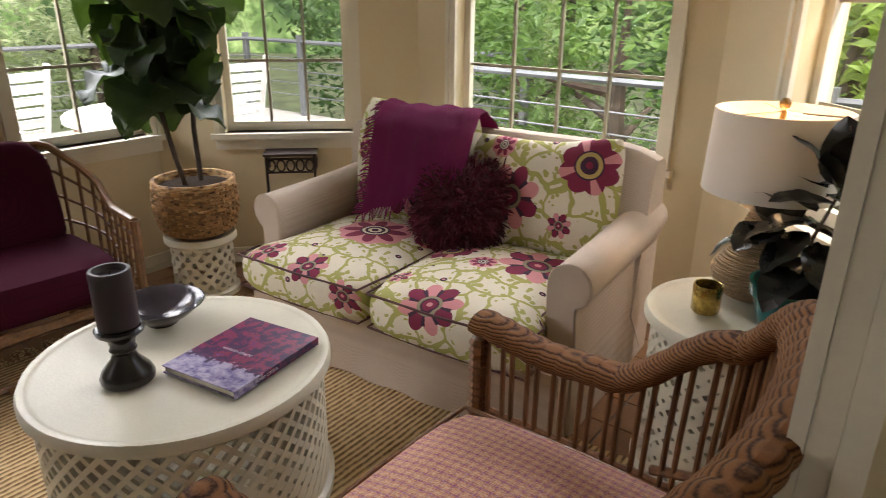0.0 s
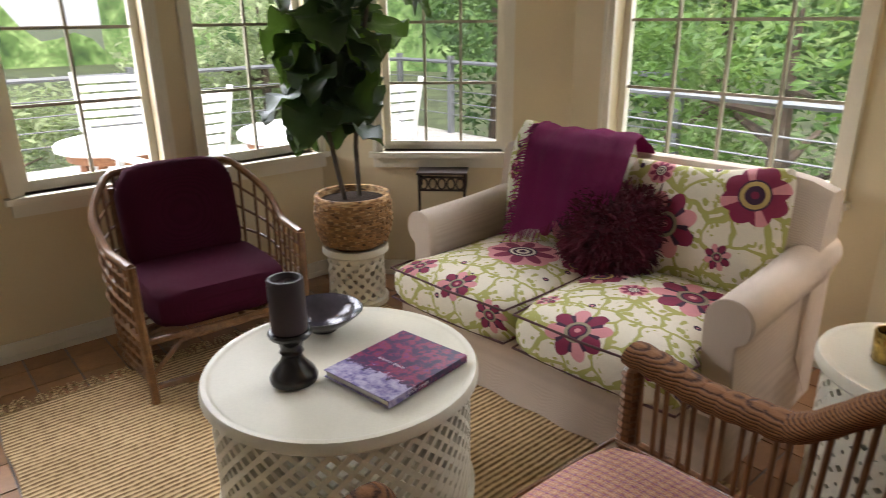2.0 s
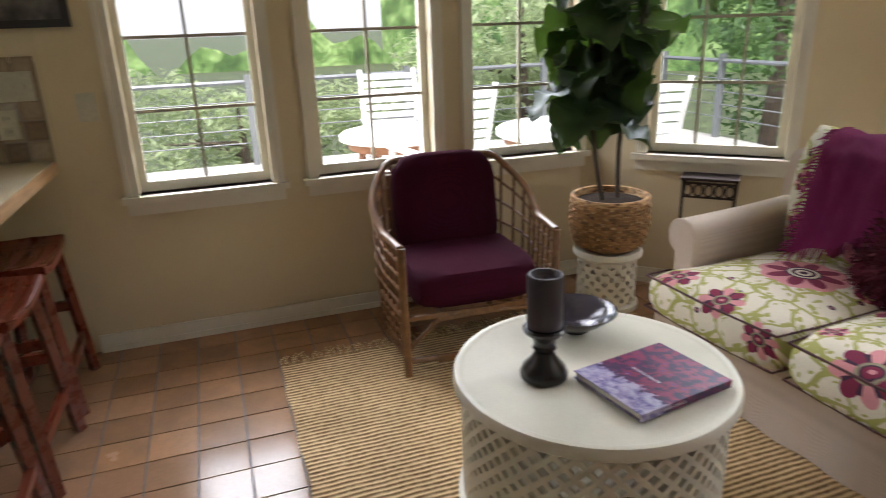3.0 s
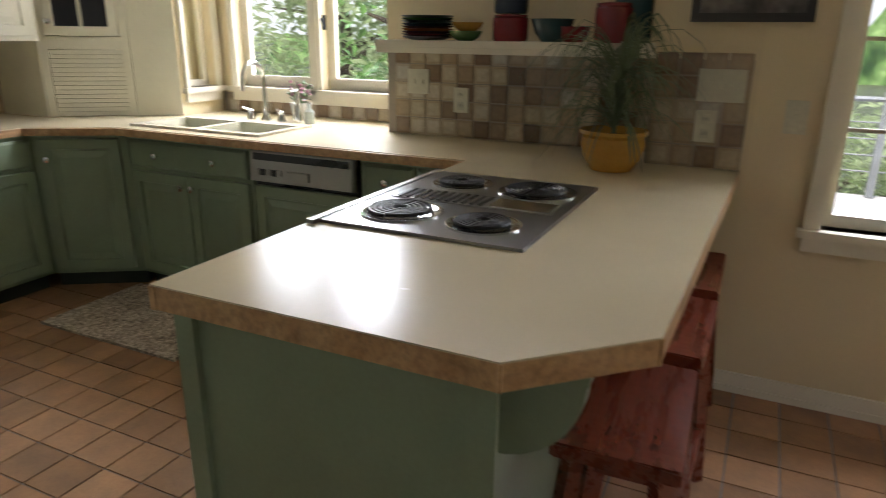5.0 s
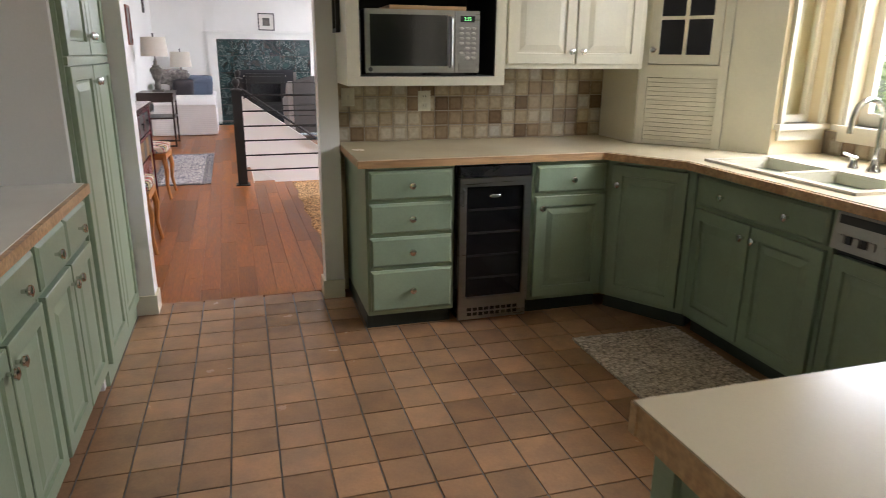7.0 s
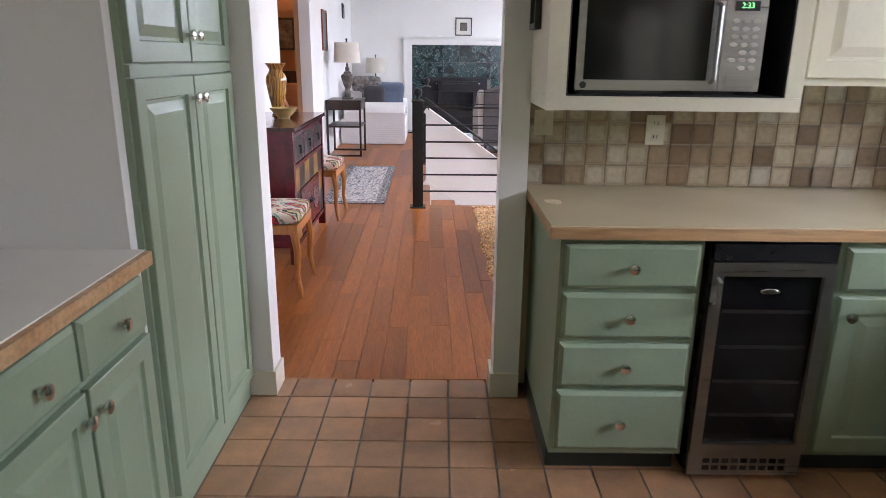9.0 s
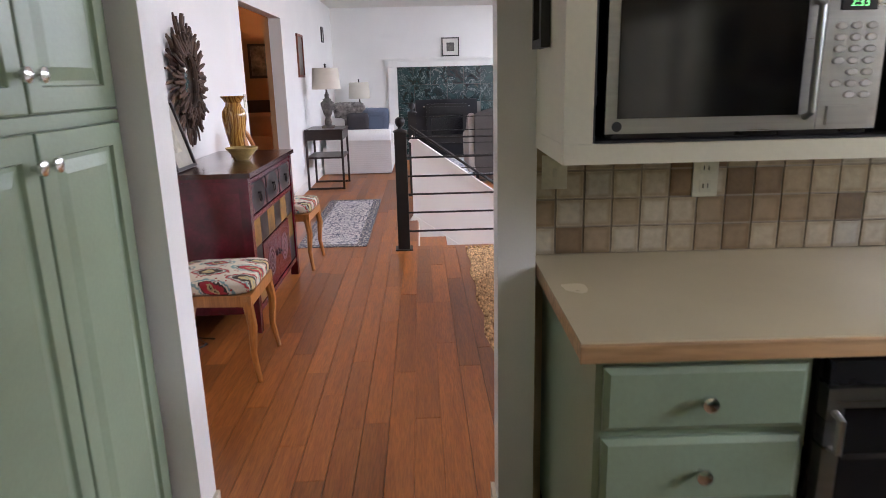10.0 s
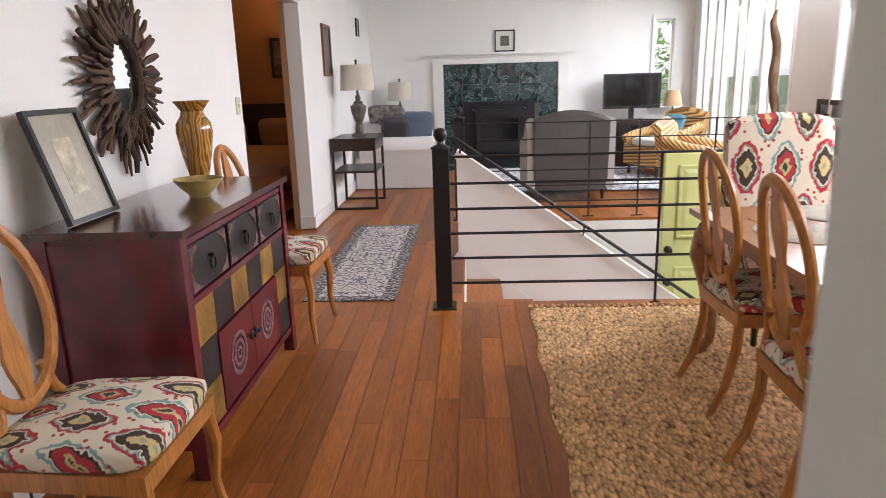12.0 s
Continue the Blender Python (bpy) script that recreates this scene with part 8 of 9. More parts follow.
# fireplace
MARB, nt, sh = base("green_black_marble", 0.12, coat=0.3)
vec = coords(nt, shift=True)
wv = node(nt, "ShaderNodeTexNoise", Vector=vec, Scale=3.2, Detail=8.0, Roughness=0.65, Distortion=1.8)
nt.links.new(ramp(nt, wv.outputs[0], [(0.40, (0.006, 0.016, 0.017)), (0.485, (0.018, 0.04, 0.042)), (0.497, (0.26, 0.32, 0.31)), (0.509, (0.012, 0.03, 0.032)), (0.65, (0.035, 0.075, 0.075))]), sh.inputs["Base Color"])
fpl = thing("fireplace", "white mantel with a dark veined marble tile surround and iron insert", "fireplace", pose(0.07, -15.5, 0))
FX0, FX1 = -2.54, -0.70
IX0, IX1, IZ1 = -1.97, -1.22, 1.06
for i in range(6):
    for j in range(5):
        x0, z0 = FX0 + i * (FX1 - FX0) / 6, 0.05 + j * 0.32
        x1, z1 = x0 + (FX1 - FX0) / 6, z0 + 0.32
        if x0 > IX0 - 0.28 and x1 < IX1 + 0.28 and z1 <= IZ1 + 0.1:
            continue
        box_part("tile", (x0 + 0.002, 0.001, z0 + 0.002, x1 - 0.002, 0.03, z1 - 0.002), MARB, fpl, "veined dark marble tile", 0.002)
box_part("backing", (FX0, 0.0005, 0, FX1, 0.012, 1.65), GROUT, fpl)
for x0, x1 in ((FX0 - 0.16, FX0 - 0.001), (FX1 + 0.001, FX1 + 0.16)):
    box_part("pilaster", (x0, 0.0005, 0, x1, 0.06, 1.651), TRIMW, fpl, bevel=0.005)
box_part("frieze", (FX0 - 0.16, 0.0005, 1.652, FX1 + 0.16, 0.07, 1.75), TRIMW, fpl, bevel=0.005)
box_part("mantel_moulding", (FX0 - 0.21, 0.0005, 1.7505, FX1 + 0.21, 0.12, 1.785), TRIMW, fpl, bevel=0.012)
box_part("mantel_shelf", (FX0 - 0.25, 0.0005, 1.7855, FX1 + 0.25, 0.17, 1.815), TRIMW, fpl, bevel=0.006)
ins = box_part("insert_surround", (IX0 - 0.2, 0.031, 0.02, IX1 + 0.2, 0.05, IZ1), plain("charcoal_steel", (0.022, 0.022, 0.026), 0.4, 0.5), fpl, "charcoal steel surround", 0.004)
box_part("firebox", (IX0, 0.0505, 0.25, IX1, 0.16, IZ1 - 0.08), IRON, fpl, "cast iron firebox", 0.01)
box_part("insert_door", (IX0 + 0.08, 0.1605, 0.42, IX1 - 0.08, 0.175, 0.78), BGLASS, fpl, "dark glass door", 0.005)
box_part("hood", (IX0 + 0.06, 0.1605, 0.82, IX1 - 0.06, 0.21, 0.93), IRON, fpl, "black hood", 0.006)
for x in (IX0 - 0.04, IX1 + 0.04):
    bm = bmesh.new()
    lathe(bm, [(0.018, 0), (0.018, 0.015), (0.01, 0.02)], 10)
    part("knob", bm, CHROME, fpl, m=pose(x, 0.051, 0.93, -90))
box_part("hearth", (FX0 - 0.1, 0.062, 0, FX1 + 0.1, 0.45, 0.03), MARB, fpl, "dark hearth slab", 0.004)
ML = lambda x, y, z: Matrix.Translation((x, y, z))
picture(ML(-1.62, -15.49, 1.99) , 0.32, 0.33, 0.02, DFR, (PAPER, SEPIA), "small black framed print on the mantel", 0.07)
LEFTW = lambda y, z: Matrix.Translation((HX - 0.001, y, z)) @ Matrix.Rotation(radians(90), 4, "Z")
picture(LEFTW(-12.04, 1.768), 0.42, 0.55, 0.03, wood("redwood_frame", (0.13, 0.03, 0.012), (0.25, 0.07, 0.03), 0.4, "z"), (SEPIA, SEPIA), "reddish wood framed picture on the white wall", 0.02)
picture(LEFTW(-14.25, 2.17), 0.2, 0.24, 0.02, DFR, (PAPER, SEPIA), "tiny black framed picture on the white wall", 0.04)
wall_plate("switch_plate", LEFTW(-8.99, 1.285), 0.075, 0.118, 1, "pale switch beside the bedroom opening")

# wing chair from behind
GREYU = weave("worn_grey_velvet", (0.085, 0.08, 0.076), (0.06, 0.056, 0.053), 420, relief=0.2, sheen=0.0)
PALEU = weave("pale_grey_linen", (0.42, 0.40, 0.38), (0.32, 0.30, 0.29), 220, relief=0.2)
wg = thing("wing_chair", "grey velvet wing chair with pale arms facing the fireplace", "armchair", pose(-2.19, -12.1, 0.02))
bm = bmesh.new()
rings = []
for q in range(21):
    u = q / 20
    x = -0.42 + 0.84 * u
    top_ = 0.93 + 0.10 * math.sin(math.pi * u) ** 0.8
    rings.append([bm.verts.new(p) for p in ((x, 0.02, 0.12), (x, 0.06, 0.5), (x, 0.10 - 0.02 * math.sin(math.pi * u), top_ - 0.04), (x, 0.05, top_), (x, -0.06, top_ - 0.05), (x, -0.12, 0.4), (x, -0.12, 0.12))])
skin(bm, rings)
part("backrest", bm, GREYU, wg, "worn grey back", smooth=True)
bm = bmesh.new()
bx(bm, -0.42, -0.75, 0.12, 0.42, -0.125, 0.42)
part("seat_base", bm, GREYU, wg, bevel=0.03)
for s in (-1, 1):
    bm = bmesh.new()
    rings = []
    for y, z, r in ((0.03, 0.90, 0.05), (-0.15, 0.88, 0.06), (-0.3, 0.74, 0.06), (-0.5, 0.62, 0.07), (-0.72, 0.60, 0.08), (-0.76, 0.59, 0.05)):
        rings.append([bm.verts.new((s * 0.45 + r * math.cos(a), y, z + r * math.sin(a) if math.sin(a) > -0.4 else 0.14)) for a in [2 * math.pi * q / 14 for q in range(14)]])
    skin(bm, rings)
    part("arm", bm, PALEU, wg, "pale rolled arm", smooth=True)
    for y in (-0.05, -0.7):
        bm = bmesh.new()
        tube(bm, [(s * 0.37, y, 0.12), (s * 0.38, y + 0.01, 0.0)], [0.025, 0.018], 6)
        part("leg", bm, DFR, wg)

# television on its stand
tvs = thing("tv_stand", "low dark television stand", "stand", pose(-3.55, -15.15, 0))
box_part("cabinet_body", (-0.55, -0.22, 0.0, 0.55, 0.22, 0.72), ESP, tvs, bevel=0.006)
box_part("shelf_gap", (-0.5, 0.2205, 0.40, 0.5, 0.224, 0.66), BLACK, tvs)
tv = thing("television", "black flat screen television switched off", "television", pose(-3.57, -15.12, 0.7205))
box_part("foot", (-0.2, -0.12, 0, 0.2, 0.12, 0.02), BLACK, tv, bevel=0.004)
box_part("neck", (-0.04, -0.03, 0.02, 0.04, 0.01, 0.2), BLACK, tv)
box_part("housing", (-0.44, -0.035, 0.18, 0.44, 0.02, 0.71), BLACK, tv, bevel=0.006)
box_part("screen", (-0.415, 0.0205, 0.22, 0.415, 0.0225, 0.69), BGLASS, tv)

# honey wicker easy chair and ottoman by the windows
HONEY, nt, sh = base("honey_wicker_twill", 0.5)
vec = coords(nt, shift=False)
rot = node(nt, "ShaderNodeMapping", Vector=vec)
rot.inputs["Rotation"].default_value = (0.6, 0.7, 0.5)
w_ = node(nt, "ShaderNodeTexWave", Vector=rot.outputs[0], Scale=9.0, Distortion=0.6, Detail=2.0)
nt.links.new(ramp(nt, w_.outputs[1], [(0.1, (0.18, 0.08, 0.02)), (0.5, (0.46, 0.24, 0.07)), (0.9, (0.60, 0.36, 0.13))]), sh.inputs["Base Color"])
bump(nt, sh, w_.outputs[1], 0.5, 0.01)


def honey_chair(m, label):
    h_ = thing("wicker_easy_chair", label, "armchair", m)
    bm = bmesh.new()
    bx(bm, -0.38, -0.36, 0.14, 0.38, 0.36, 0.40)
    part("woven_base", bm, HONEY, h_, bevel=0.03)
    for s in (-1, 1):
        bm = bmesh.new()
        tube(bm, [(-0.36, s * 0.36, 0.66), (-0.1, s * 0.37, 0.58), (0.2, s * 0.37, 0.53), (0.38, s * 0.36, 0.50)], [0.07, 0.07, 0.075, 0.05], 10)
        bx(bm, -0.34, s * 0.36 - 0.03, 0.2, 0.36, s * 0.36 + 0.03, 0.55)
        part("arm", bm, HONEY, h_, smooth=True)
    bm = bmesh.new()
    rings = []
    for q in range(13):
        u = q / 12
        y = -0.4 + 0.8 * u
        z = 0.86 + 0.06 * math.sin(math.pi * u)
        rings.append([bm.verts.new(p) for p in ((-0.30, y, 0.35), (-0.38, y, z - 0.05), (-0.44, y, z), (-0.50, y, z - 0.03), (-0.46, y, z - 0.10), (-0.38, y, 0.35))])
    skin(bm, rings)
    part("backrest", bm, HONEY, h_, "rolled wicker back", smooth=True)
    part("seat_cushion", puff(0.62, 0.58, 0.12, 0.4, 0.02), SLIP, h_, "pale seat cushion", smooth=True, m=pose(0.03, 0, 0.40))
    for x in (-0.32, 0.32):
        for y in (-0.3, 0.3):
            bm = bmesh.new()
            tube(bm, [(x, y, 0.15), (x, y, 0)], [0.03, 0.022], 6)
            part("leg", bm, DFR, h_)
    return h_


honey_chair(pose(-3.78, -14.1, 0.02, 0, 0, 25), "honey wicker easy chair beside the television")
bp = thing("pillow", "teal blue pillow on the wicker easy chair", "pillow", pose(-3.92, -14.12, 0.68, 0, 65, 25))
part("cushion", puff(0.36, 0.36, 0.11, 1.1, 0.03), plain("steel_blue_cloth", (0.06, 0.17, 0.22), 0.9), bp, smooth=True, m=pose(0, 0, -0.055))
honey_chair(pose(-3.75, -12.35, 0.0, 0, 0, 150), "honey wicker easy chair by the tall windows")
sl_ = thing("table_lamp", "small lamp with a tan shade in the far corner", "lamp", pose(-4.2, -15.1, 0))
bm = bmesh.new()
lathe(bm, [(0.13, 0), (0.13, 0.02), (0.015, 0.03), (0.015, 0.95)], 14)
part("base", bm, IRON, sl_)
bm = bmesh.new()
lathe(bm, [(0.15, 0.92), (0.09, 1.16), (0.088, 1.16), (0.148, 0.92)], 24, caps=False)
part("shade", bm, plain("tan_shade", (0.55, 0.38, 0.22), 0.8), sl_, smooth=True)
dp_ = thing("driftwood_pole", "tall weathered driftwood pole by the windows", "sculpture", pose(-4.22, -11.7, 0))
bm = bmesh.new()
rnd = random.Random(6)
tube(bm, [(0.03 * math.sin(q * 1.3) + 0.02 * math.sin(q * 0.5), 0.03 * math.cos(q * 1.7), 0.06 + q * 0.115) for q in range(18)], [0.05 * rnd.uniform(0.6, 1.1) for _ in range(17)] + [0.015], 9)
part("pole", bm, wood("reddish_driftwood", (0.10, 0.05, 0.025), (0.26, 0.15, 0.08), 0.8, "z"), dp_, smooth=True)
bm = bmesh.new()
lathe(bm, [(0.16, 0), (0.15, 0.05), (0.02, 0.06)], 16)
part("stand", bm, IRON, dp_)
picture(Matrix.Translation((LX + 0.002, -11.0, 0.86)) @ Matrix.Rotation(radians(-90), 4, "Z"), 0.95, 0.52, 0.05, DFR, (plain("landscape_painting", (0.30, 0.30, 0.32), 0.4, var=0.5, scale=5), SEPIA), "wide dark framed landscape under the window")

# bed in the bedroom
bd = thing("bed", "bed with a dark headboard and a rumpled tan duvet in lamplight", "bed", pose(1.75, -13.28, 0))
box_part("headboard", (-0.85, 0.0, 0.0, 0.85, 0.07, 1.18), ESP, bd, bevel=0.01)
box_part("frame", (-0.8, 0.0705, 0.08, 0.8, 1.95, 0.30), ESP, bd, bevel=0.01)
part("duvet", puff(1.66, 1.75, 0.40, 0.6, 0.06), weave("tan_duvet", (0.55, 0.38, 0.26), (0.42, 0.28, 0.18), 120), bd, "tan duvet", smooth=True, m=pose(0, 1.08, 0.26))
for x in (-0.4, 0.4):
    p = thing("pillow", "tan pillow against the headboard", "pillow", pose(1.75 + x, -12.98, 0.80, 70, 0, 0))
    part("cushion", puff(0.62, 0.42, 0.16, 1.0, 0.03), bpy.data.materials["tan_duvet"], p, smooth=True, m=pose(0, 0, -0.08))
picture(Matrix.Translation((1.35, -13.29, 1.75)), 0.34, 0.5, 0.04, DFR, (SEPIA, SEPIA), "dark framed picture above the bed")
ns = thing("nightstand", "small dark nightstand beside the bed", "table", pose(0.80, -12.9, 0))
box_part("cabinet_body", (-0.16, -0.2, 0, 0.08, 0.2, 0.6), ESP, ns, bevel=0.005)
bl = thing("table_lamp", "lit amber bedside lamp", "lamp", pose(0.76, -12.9, 0.6005))
bm = bmesh.new()
lathe(bm, [(0.05, 0), (0.05, 0.02), (0.02, 0.05), (0.04, 0.15), (0.012, 0.2), (0.012, 0.26)], 14)
part("base", bm, GOLD, bl, smooth=True)
bm = bmesh.new()
lathe(bm, [(0.11, 0.22), (0.07, 0.42), (0.068, 0.42), (0.108, 0.22)], 24, caps=False)
part("shade", bm, SHADE, bl, "glowing shade", smooth=True)
lamp("bedside_light", "POINT", pose(0.76, -12.9, 0.93), 110, (1, 0.52, 0.2), 0.03)

# cord on the floor by the chest
cb_ = thing("cable", "thin black cable on the floor beside the chest", "cable", pose(0, 0, 0))
bm = bmesh.new()
tube(bm, [(0.44, -6.3, 0.2), (0.42, -6.28, 0.02), (0.3, -6.25, 0.006), (0.22, -6.4, 0.006), (0.30, -6.5, 0.006), (0.2, -6.48, 0.006)], 0.005, 6)
part("cord", bm, BLACK, cb_)
for ob in [o for o in bpy.data.objects if o not in EARLIER and o.parent is None]:
    ob.matrix_basis = HM @ ob.matrix_basis


# ---- outside: garden, deck and what stands on it ----
GRASS = plain("mossy_ground", (0.07, 0.09, 0.035), 0.95, 0, 0.3, 1.5, 30, 0.4)
bm = bmesh.new()
bx(bm, -400, -400, -1.75, 400, 400, -1.6)
structure("ground", bm, GRASS, "mossy garden ground under trees", "ground")
DECKW = plain("pale_deck_boards", (0.42, 0.40, 0.37), 0.7, 0, 0.15, 5, 70, 0.2, (1, 8, 1))
dk = tagged(new("deck"), "pale weathered deck outside the sunroom", "deck", kind="structure")
for i in range(34):
    x = -3.5 - i * 0.142
    box_part("board", (x - 0.136, -1.6, -0.16, x, 6.2, -0.12), DECKW, dk)
box_part("joists", (-8.3, -1.5, -0.4, -3.5, 6.1, -0.1601), DECKW, dk)
RAILG = plain("grey_rail_paint", (0.16, 0.17, 0.18), 0.5, 0.2)
dr_ = thing("deck_railing", "grey metal deck railing with posts and thin cables", "railing", pose(0, 0, 0))
for a, b in (((-8.2, -1.5), (-8.2, 6.1)), ((-8.2, 6.1), (-3.6, 6.1)), ((-8.2, -1.5), (-3.6, -1.5)), ((-3.6, 4.75), (2.4, 4.35))):
    for z, r in ((0.84, 0.028), (0.62, 0.008), (0.46, 0.008), (0.30, 0.008), (0.14, 0.008)):
        bm = bmesh.new()
        tube(bm, [(*a, z), (*b, z)], r, 6)
        part("top_rail" if z > 0.8 else "cable", bm, RAILG, dr_)
    n = 2 if a[0] > -4 else 4
    for k in range(0 if b[1] - a[1] > 7 or a[0] > -4 else 1, n + 1):
        p = Vector((*a, 0)).lerp(Vector((*b, 0)), k / n)
        box_part("post", (p.x - 0.035, p.y - 0.035, -0.12 if a[0] < -4 else -1.6, p.x + 0.035, p.y + 0.035, 0.92), RAILG, dr_, bevel=0.004)
WTOP = plain("white_table_top", (0.75, 0.74, 0.72), 0.5)
TEAK = wood("red_brown_teak", (0.20, 0.075, 0.03), (0.36, 0.16, 0.07), 0.5, "y")


def patio_table(m, r, label):
    t = thing("patio_table", label, "table", m)
    bm = bmesh.new()
    lathe(bm, [(0.01, 0.56), (r, 0.56), (r, 0.60), (r - 0.02, 0.615), (0.01, 0.615)], 40)
    part("tabletop", bm, WTOP, t)
    bm = bmesh.new()
    lathe(bm, [(r - 0.08, 0.48), (r - 0.07, 0.559)], 32)
    part("apron", bm, TEAK, t)
    for k in range(4):
        a = math.pi / 4 + k * math.pi / 2
        bm = bmesh.new()
        tube(bm, [((r - 0.14) * math.cos(a), (r - 0.14) * math.sin(a), 0.48), ((r - 0.1) * math.cos(a), (r - 0.1) * math.sin(a), 0)], 0.035, 4)
        part("leg", bm, TEAK, t)
    return t


patio_table(pose(-5.9, 1.55, -0.12), 0.55, "round white topped patio table on the deck")
patio_table(pose(-5.3, 3.05, -0.12), 0.75, "large white topped patio table with teak apron on the deck")
SLATW = plain("weathered_white_slats", (0.62, 0.62, 0.62), 0.7)


def slat_chair(m):
    c = thing("deck_chair", "white slatted wooden deck chair", "chair", m, "deck chairs")
    for k in range(9):
        z = 0.40 + k * 0.075
        box_part("back_slat", (-0.26, 0.0 + 0.02 * k, z, 0.26, 0.02 + 0.02 * k, z + 0.055), SLATW, c, bevel=0.004)
    for k in range(6):
        box_part("seat_slat", (-0.26, -0.48 + k * 0.08, 0.36, 0.26, -0.42 + k * 0.08, 0.38), SLATW, c, bevel=0.003)
    for x in (-0.28, 0.28):
        bm = bmesh.new()
        tube(bm, [(x, -0.02, 0.0), (x, 0.0, 0.38), (x, 0.20, 1.1)], 0.025, 4)
        part("post", bm, SLATW, c)
        box_part("leg", (x - 0.02, -0.46, 0, x + 0.02, -0.42, 0.6), SLATW, c)
        box_part("arm", (x - 0.04, -0.48, 0.6, x + 0.04, 0.06, 0.625), SLATW, c, bevel=0.004)
    return c


c0 = slat_chair(pose(-4.75, 1.62, -0.12, 0, 0, -80))
copy_thing(c0, pose(-6.7, 1.7, -0.12, 0, 0, 85))
copy_thing(c0, pose(-4.35, 3.0, -0.12, 0, 0, -95))


# shrubs and trees
def foliage(name, c, r, n, size, material, seed, label, trunk=None, category="tree", gap=0.35):
    t = thing(name, label, category, pose(*c))
    rn = random.Random(seed)
    verts, faces = [], []
    lobes = [(Vector((rn.uniform(-0.7, 0.7) * r[0], rn.uniform(-0.7, 0.7) * r[1], rn.uniform(-0.7, 0.8) * r[2])), rn.uniform(0.28, 0.55)) for _ in range(16)]
    for i in range(n):
        o, k = lobes[i % 16]
        d = Vector((rn.gauss(0, 1), rn.gauss(0, 1), rn.gauss(0, 1))).normalized() * rn.uniform(0.55, 1.0)
        p = o + Vector((d.x * r[0] * k, d.y * r[1] * k, d.z * r[2] * k))
        s = size * rn.uniform(0.6, 1.3)
        q = Euler((rn.uniform(-0.9, 0.9), rn.uniform(-0.9, 0.9), rn.uniform(0, 6.28))).to_matrix()
        b = len(verts)
        for v in ((0, -0.5, 0), (0.22, -0.05, 0.06), (0, 0.55, -0.08), (-0.22, -0.05, 0.06)):
            verts.append(tuple(p + q @ (Vector(v) * s)))
        faces += [(b, b + 1, b + 2), (b, b + 2, b + 3)]
    me = bpy.data.meshes.new("crown")
    me.from_pydata(verts, [], faces)
    me.materials.append(material)
    cr = new("crown", me)
    cr.parent = t
    if trunk:
        bm = bmesh.new()
        h = trunk
        tube(bm, [(0, 0, -h), (0.05, 0.03, -h * 0.5), (0, 0, 0), (0.05, -0.05, r[2] * 0.7)], [0.16, 0.12, 0.09, 0.02], 8)
        for k in range(5):
            a = k * 1.3
            tube(bm, [(0, 0, -0.3 * h + 0.25 * k), (0.5 * r[0] * math.cos(a), 0.5 * r[1] * math.sin(a), 0.1 * k)], [0.06, 0.015], 6)
        part("trunk", bm, TRUNK, t)
    return t


def leafmat(name, col, trans, amount):
    mt, nt, sh = base(name, 0.5)
    geo = nt.nodes.new("ShaderNodeNewGeometry")
    c = ramp(nt, geo.outputs["Random Per Island"], [(0, tuple(v * 0.55 for v in col)), (0.6, col), (1, tuple(min(1, v * 1.5) for v in col))])
    nt.links.new(c, sh.inputs["Base Color"])
    tr = node(nt, "ShaderNodeBsdfTranslucent", Color=(*trans, 1))
    mx = node(nt, "ShaderNodeMixShader", i0=amount)
    nt.links.new(sh.outputs[0], mx.inputs[1])
    nt.links.new(tr.outputs[0], mx.inputs[2])
    nt.links.new(mx.outputs[0], nt.nodes["Material Output"].inputs[0])
    return mt


LF1 = leafmat("rhododendron_leaf", (0.11, 0.20, 0.06), (0.26, 0.42, 0.10), 0.4)
LF2 = leafmat("cedar_spray", (0.07, 0.14, 0.045), (0.18, 0.32, 0.08), 0.3)
# far leaves paled, the bright haze of distance is mixed into their colour
LF4 = leafmat("haze_paled_leaf", (0.30, 0.36, 0.20), (0.48, 0.56, 0.30), 0.5)
# brighter leaf green, sunlight is put into the colour
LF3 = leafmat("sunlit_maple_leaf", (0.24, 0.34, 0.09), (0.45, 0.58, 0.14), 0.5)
for i, (c, r, n, s, mt) in enumerate((
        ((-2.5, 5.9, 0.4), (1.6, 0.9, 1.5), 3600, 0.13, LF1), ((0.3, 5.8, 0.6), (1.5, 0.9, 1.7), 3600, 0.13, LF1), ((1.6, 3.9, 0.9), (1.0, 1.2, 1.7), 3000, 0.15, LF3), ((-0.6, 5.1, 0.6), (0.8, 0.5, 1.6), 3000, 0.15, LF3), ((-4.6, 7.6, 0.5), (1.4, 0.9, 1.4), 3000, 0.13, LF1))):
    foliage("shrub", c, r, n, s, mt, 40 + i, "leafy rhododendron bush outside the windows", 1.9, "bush")
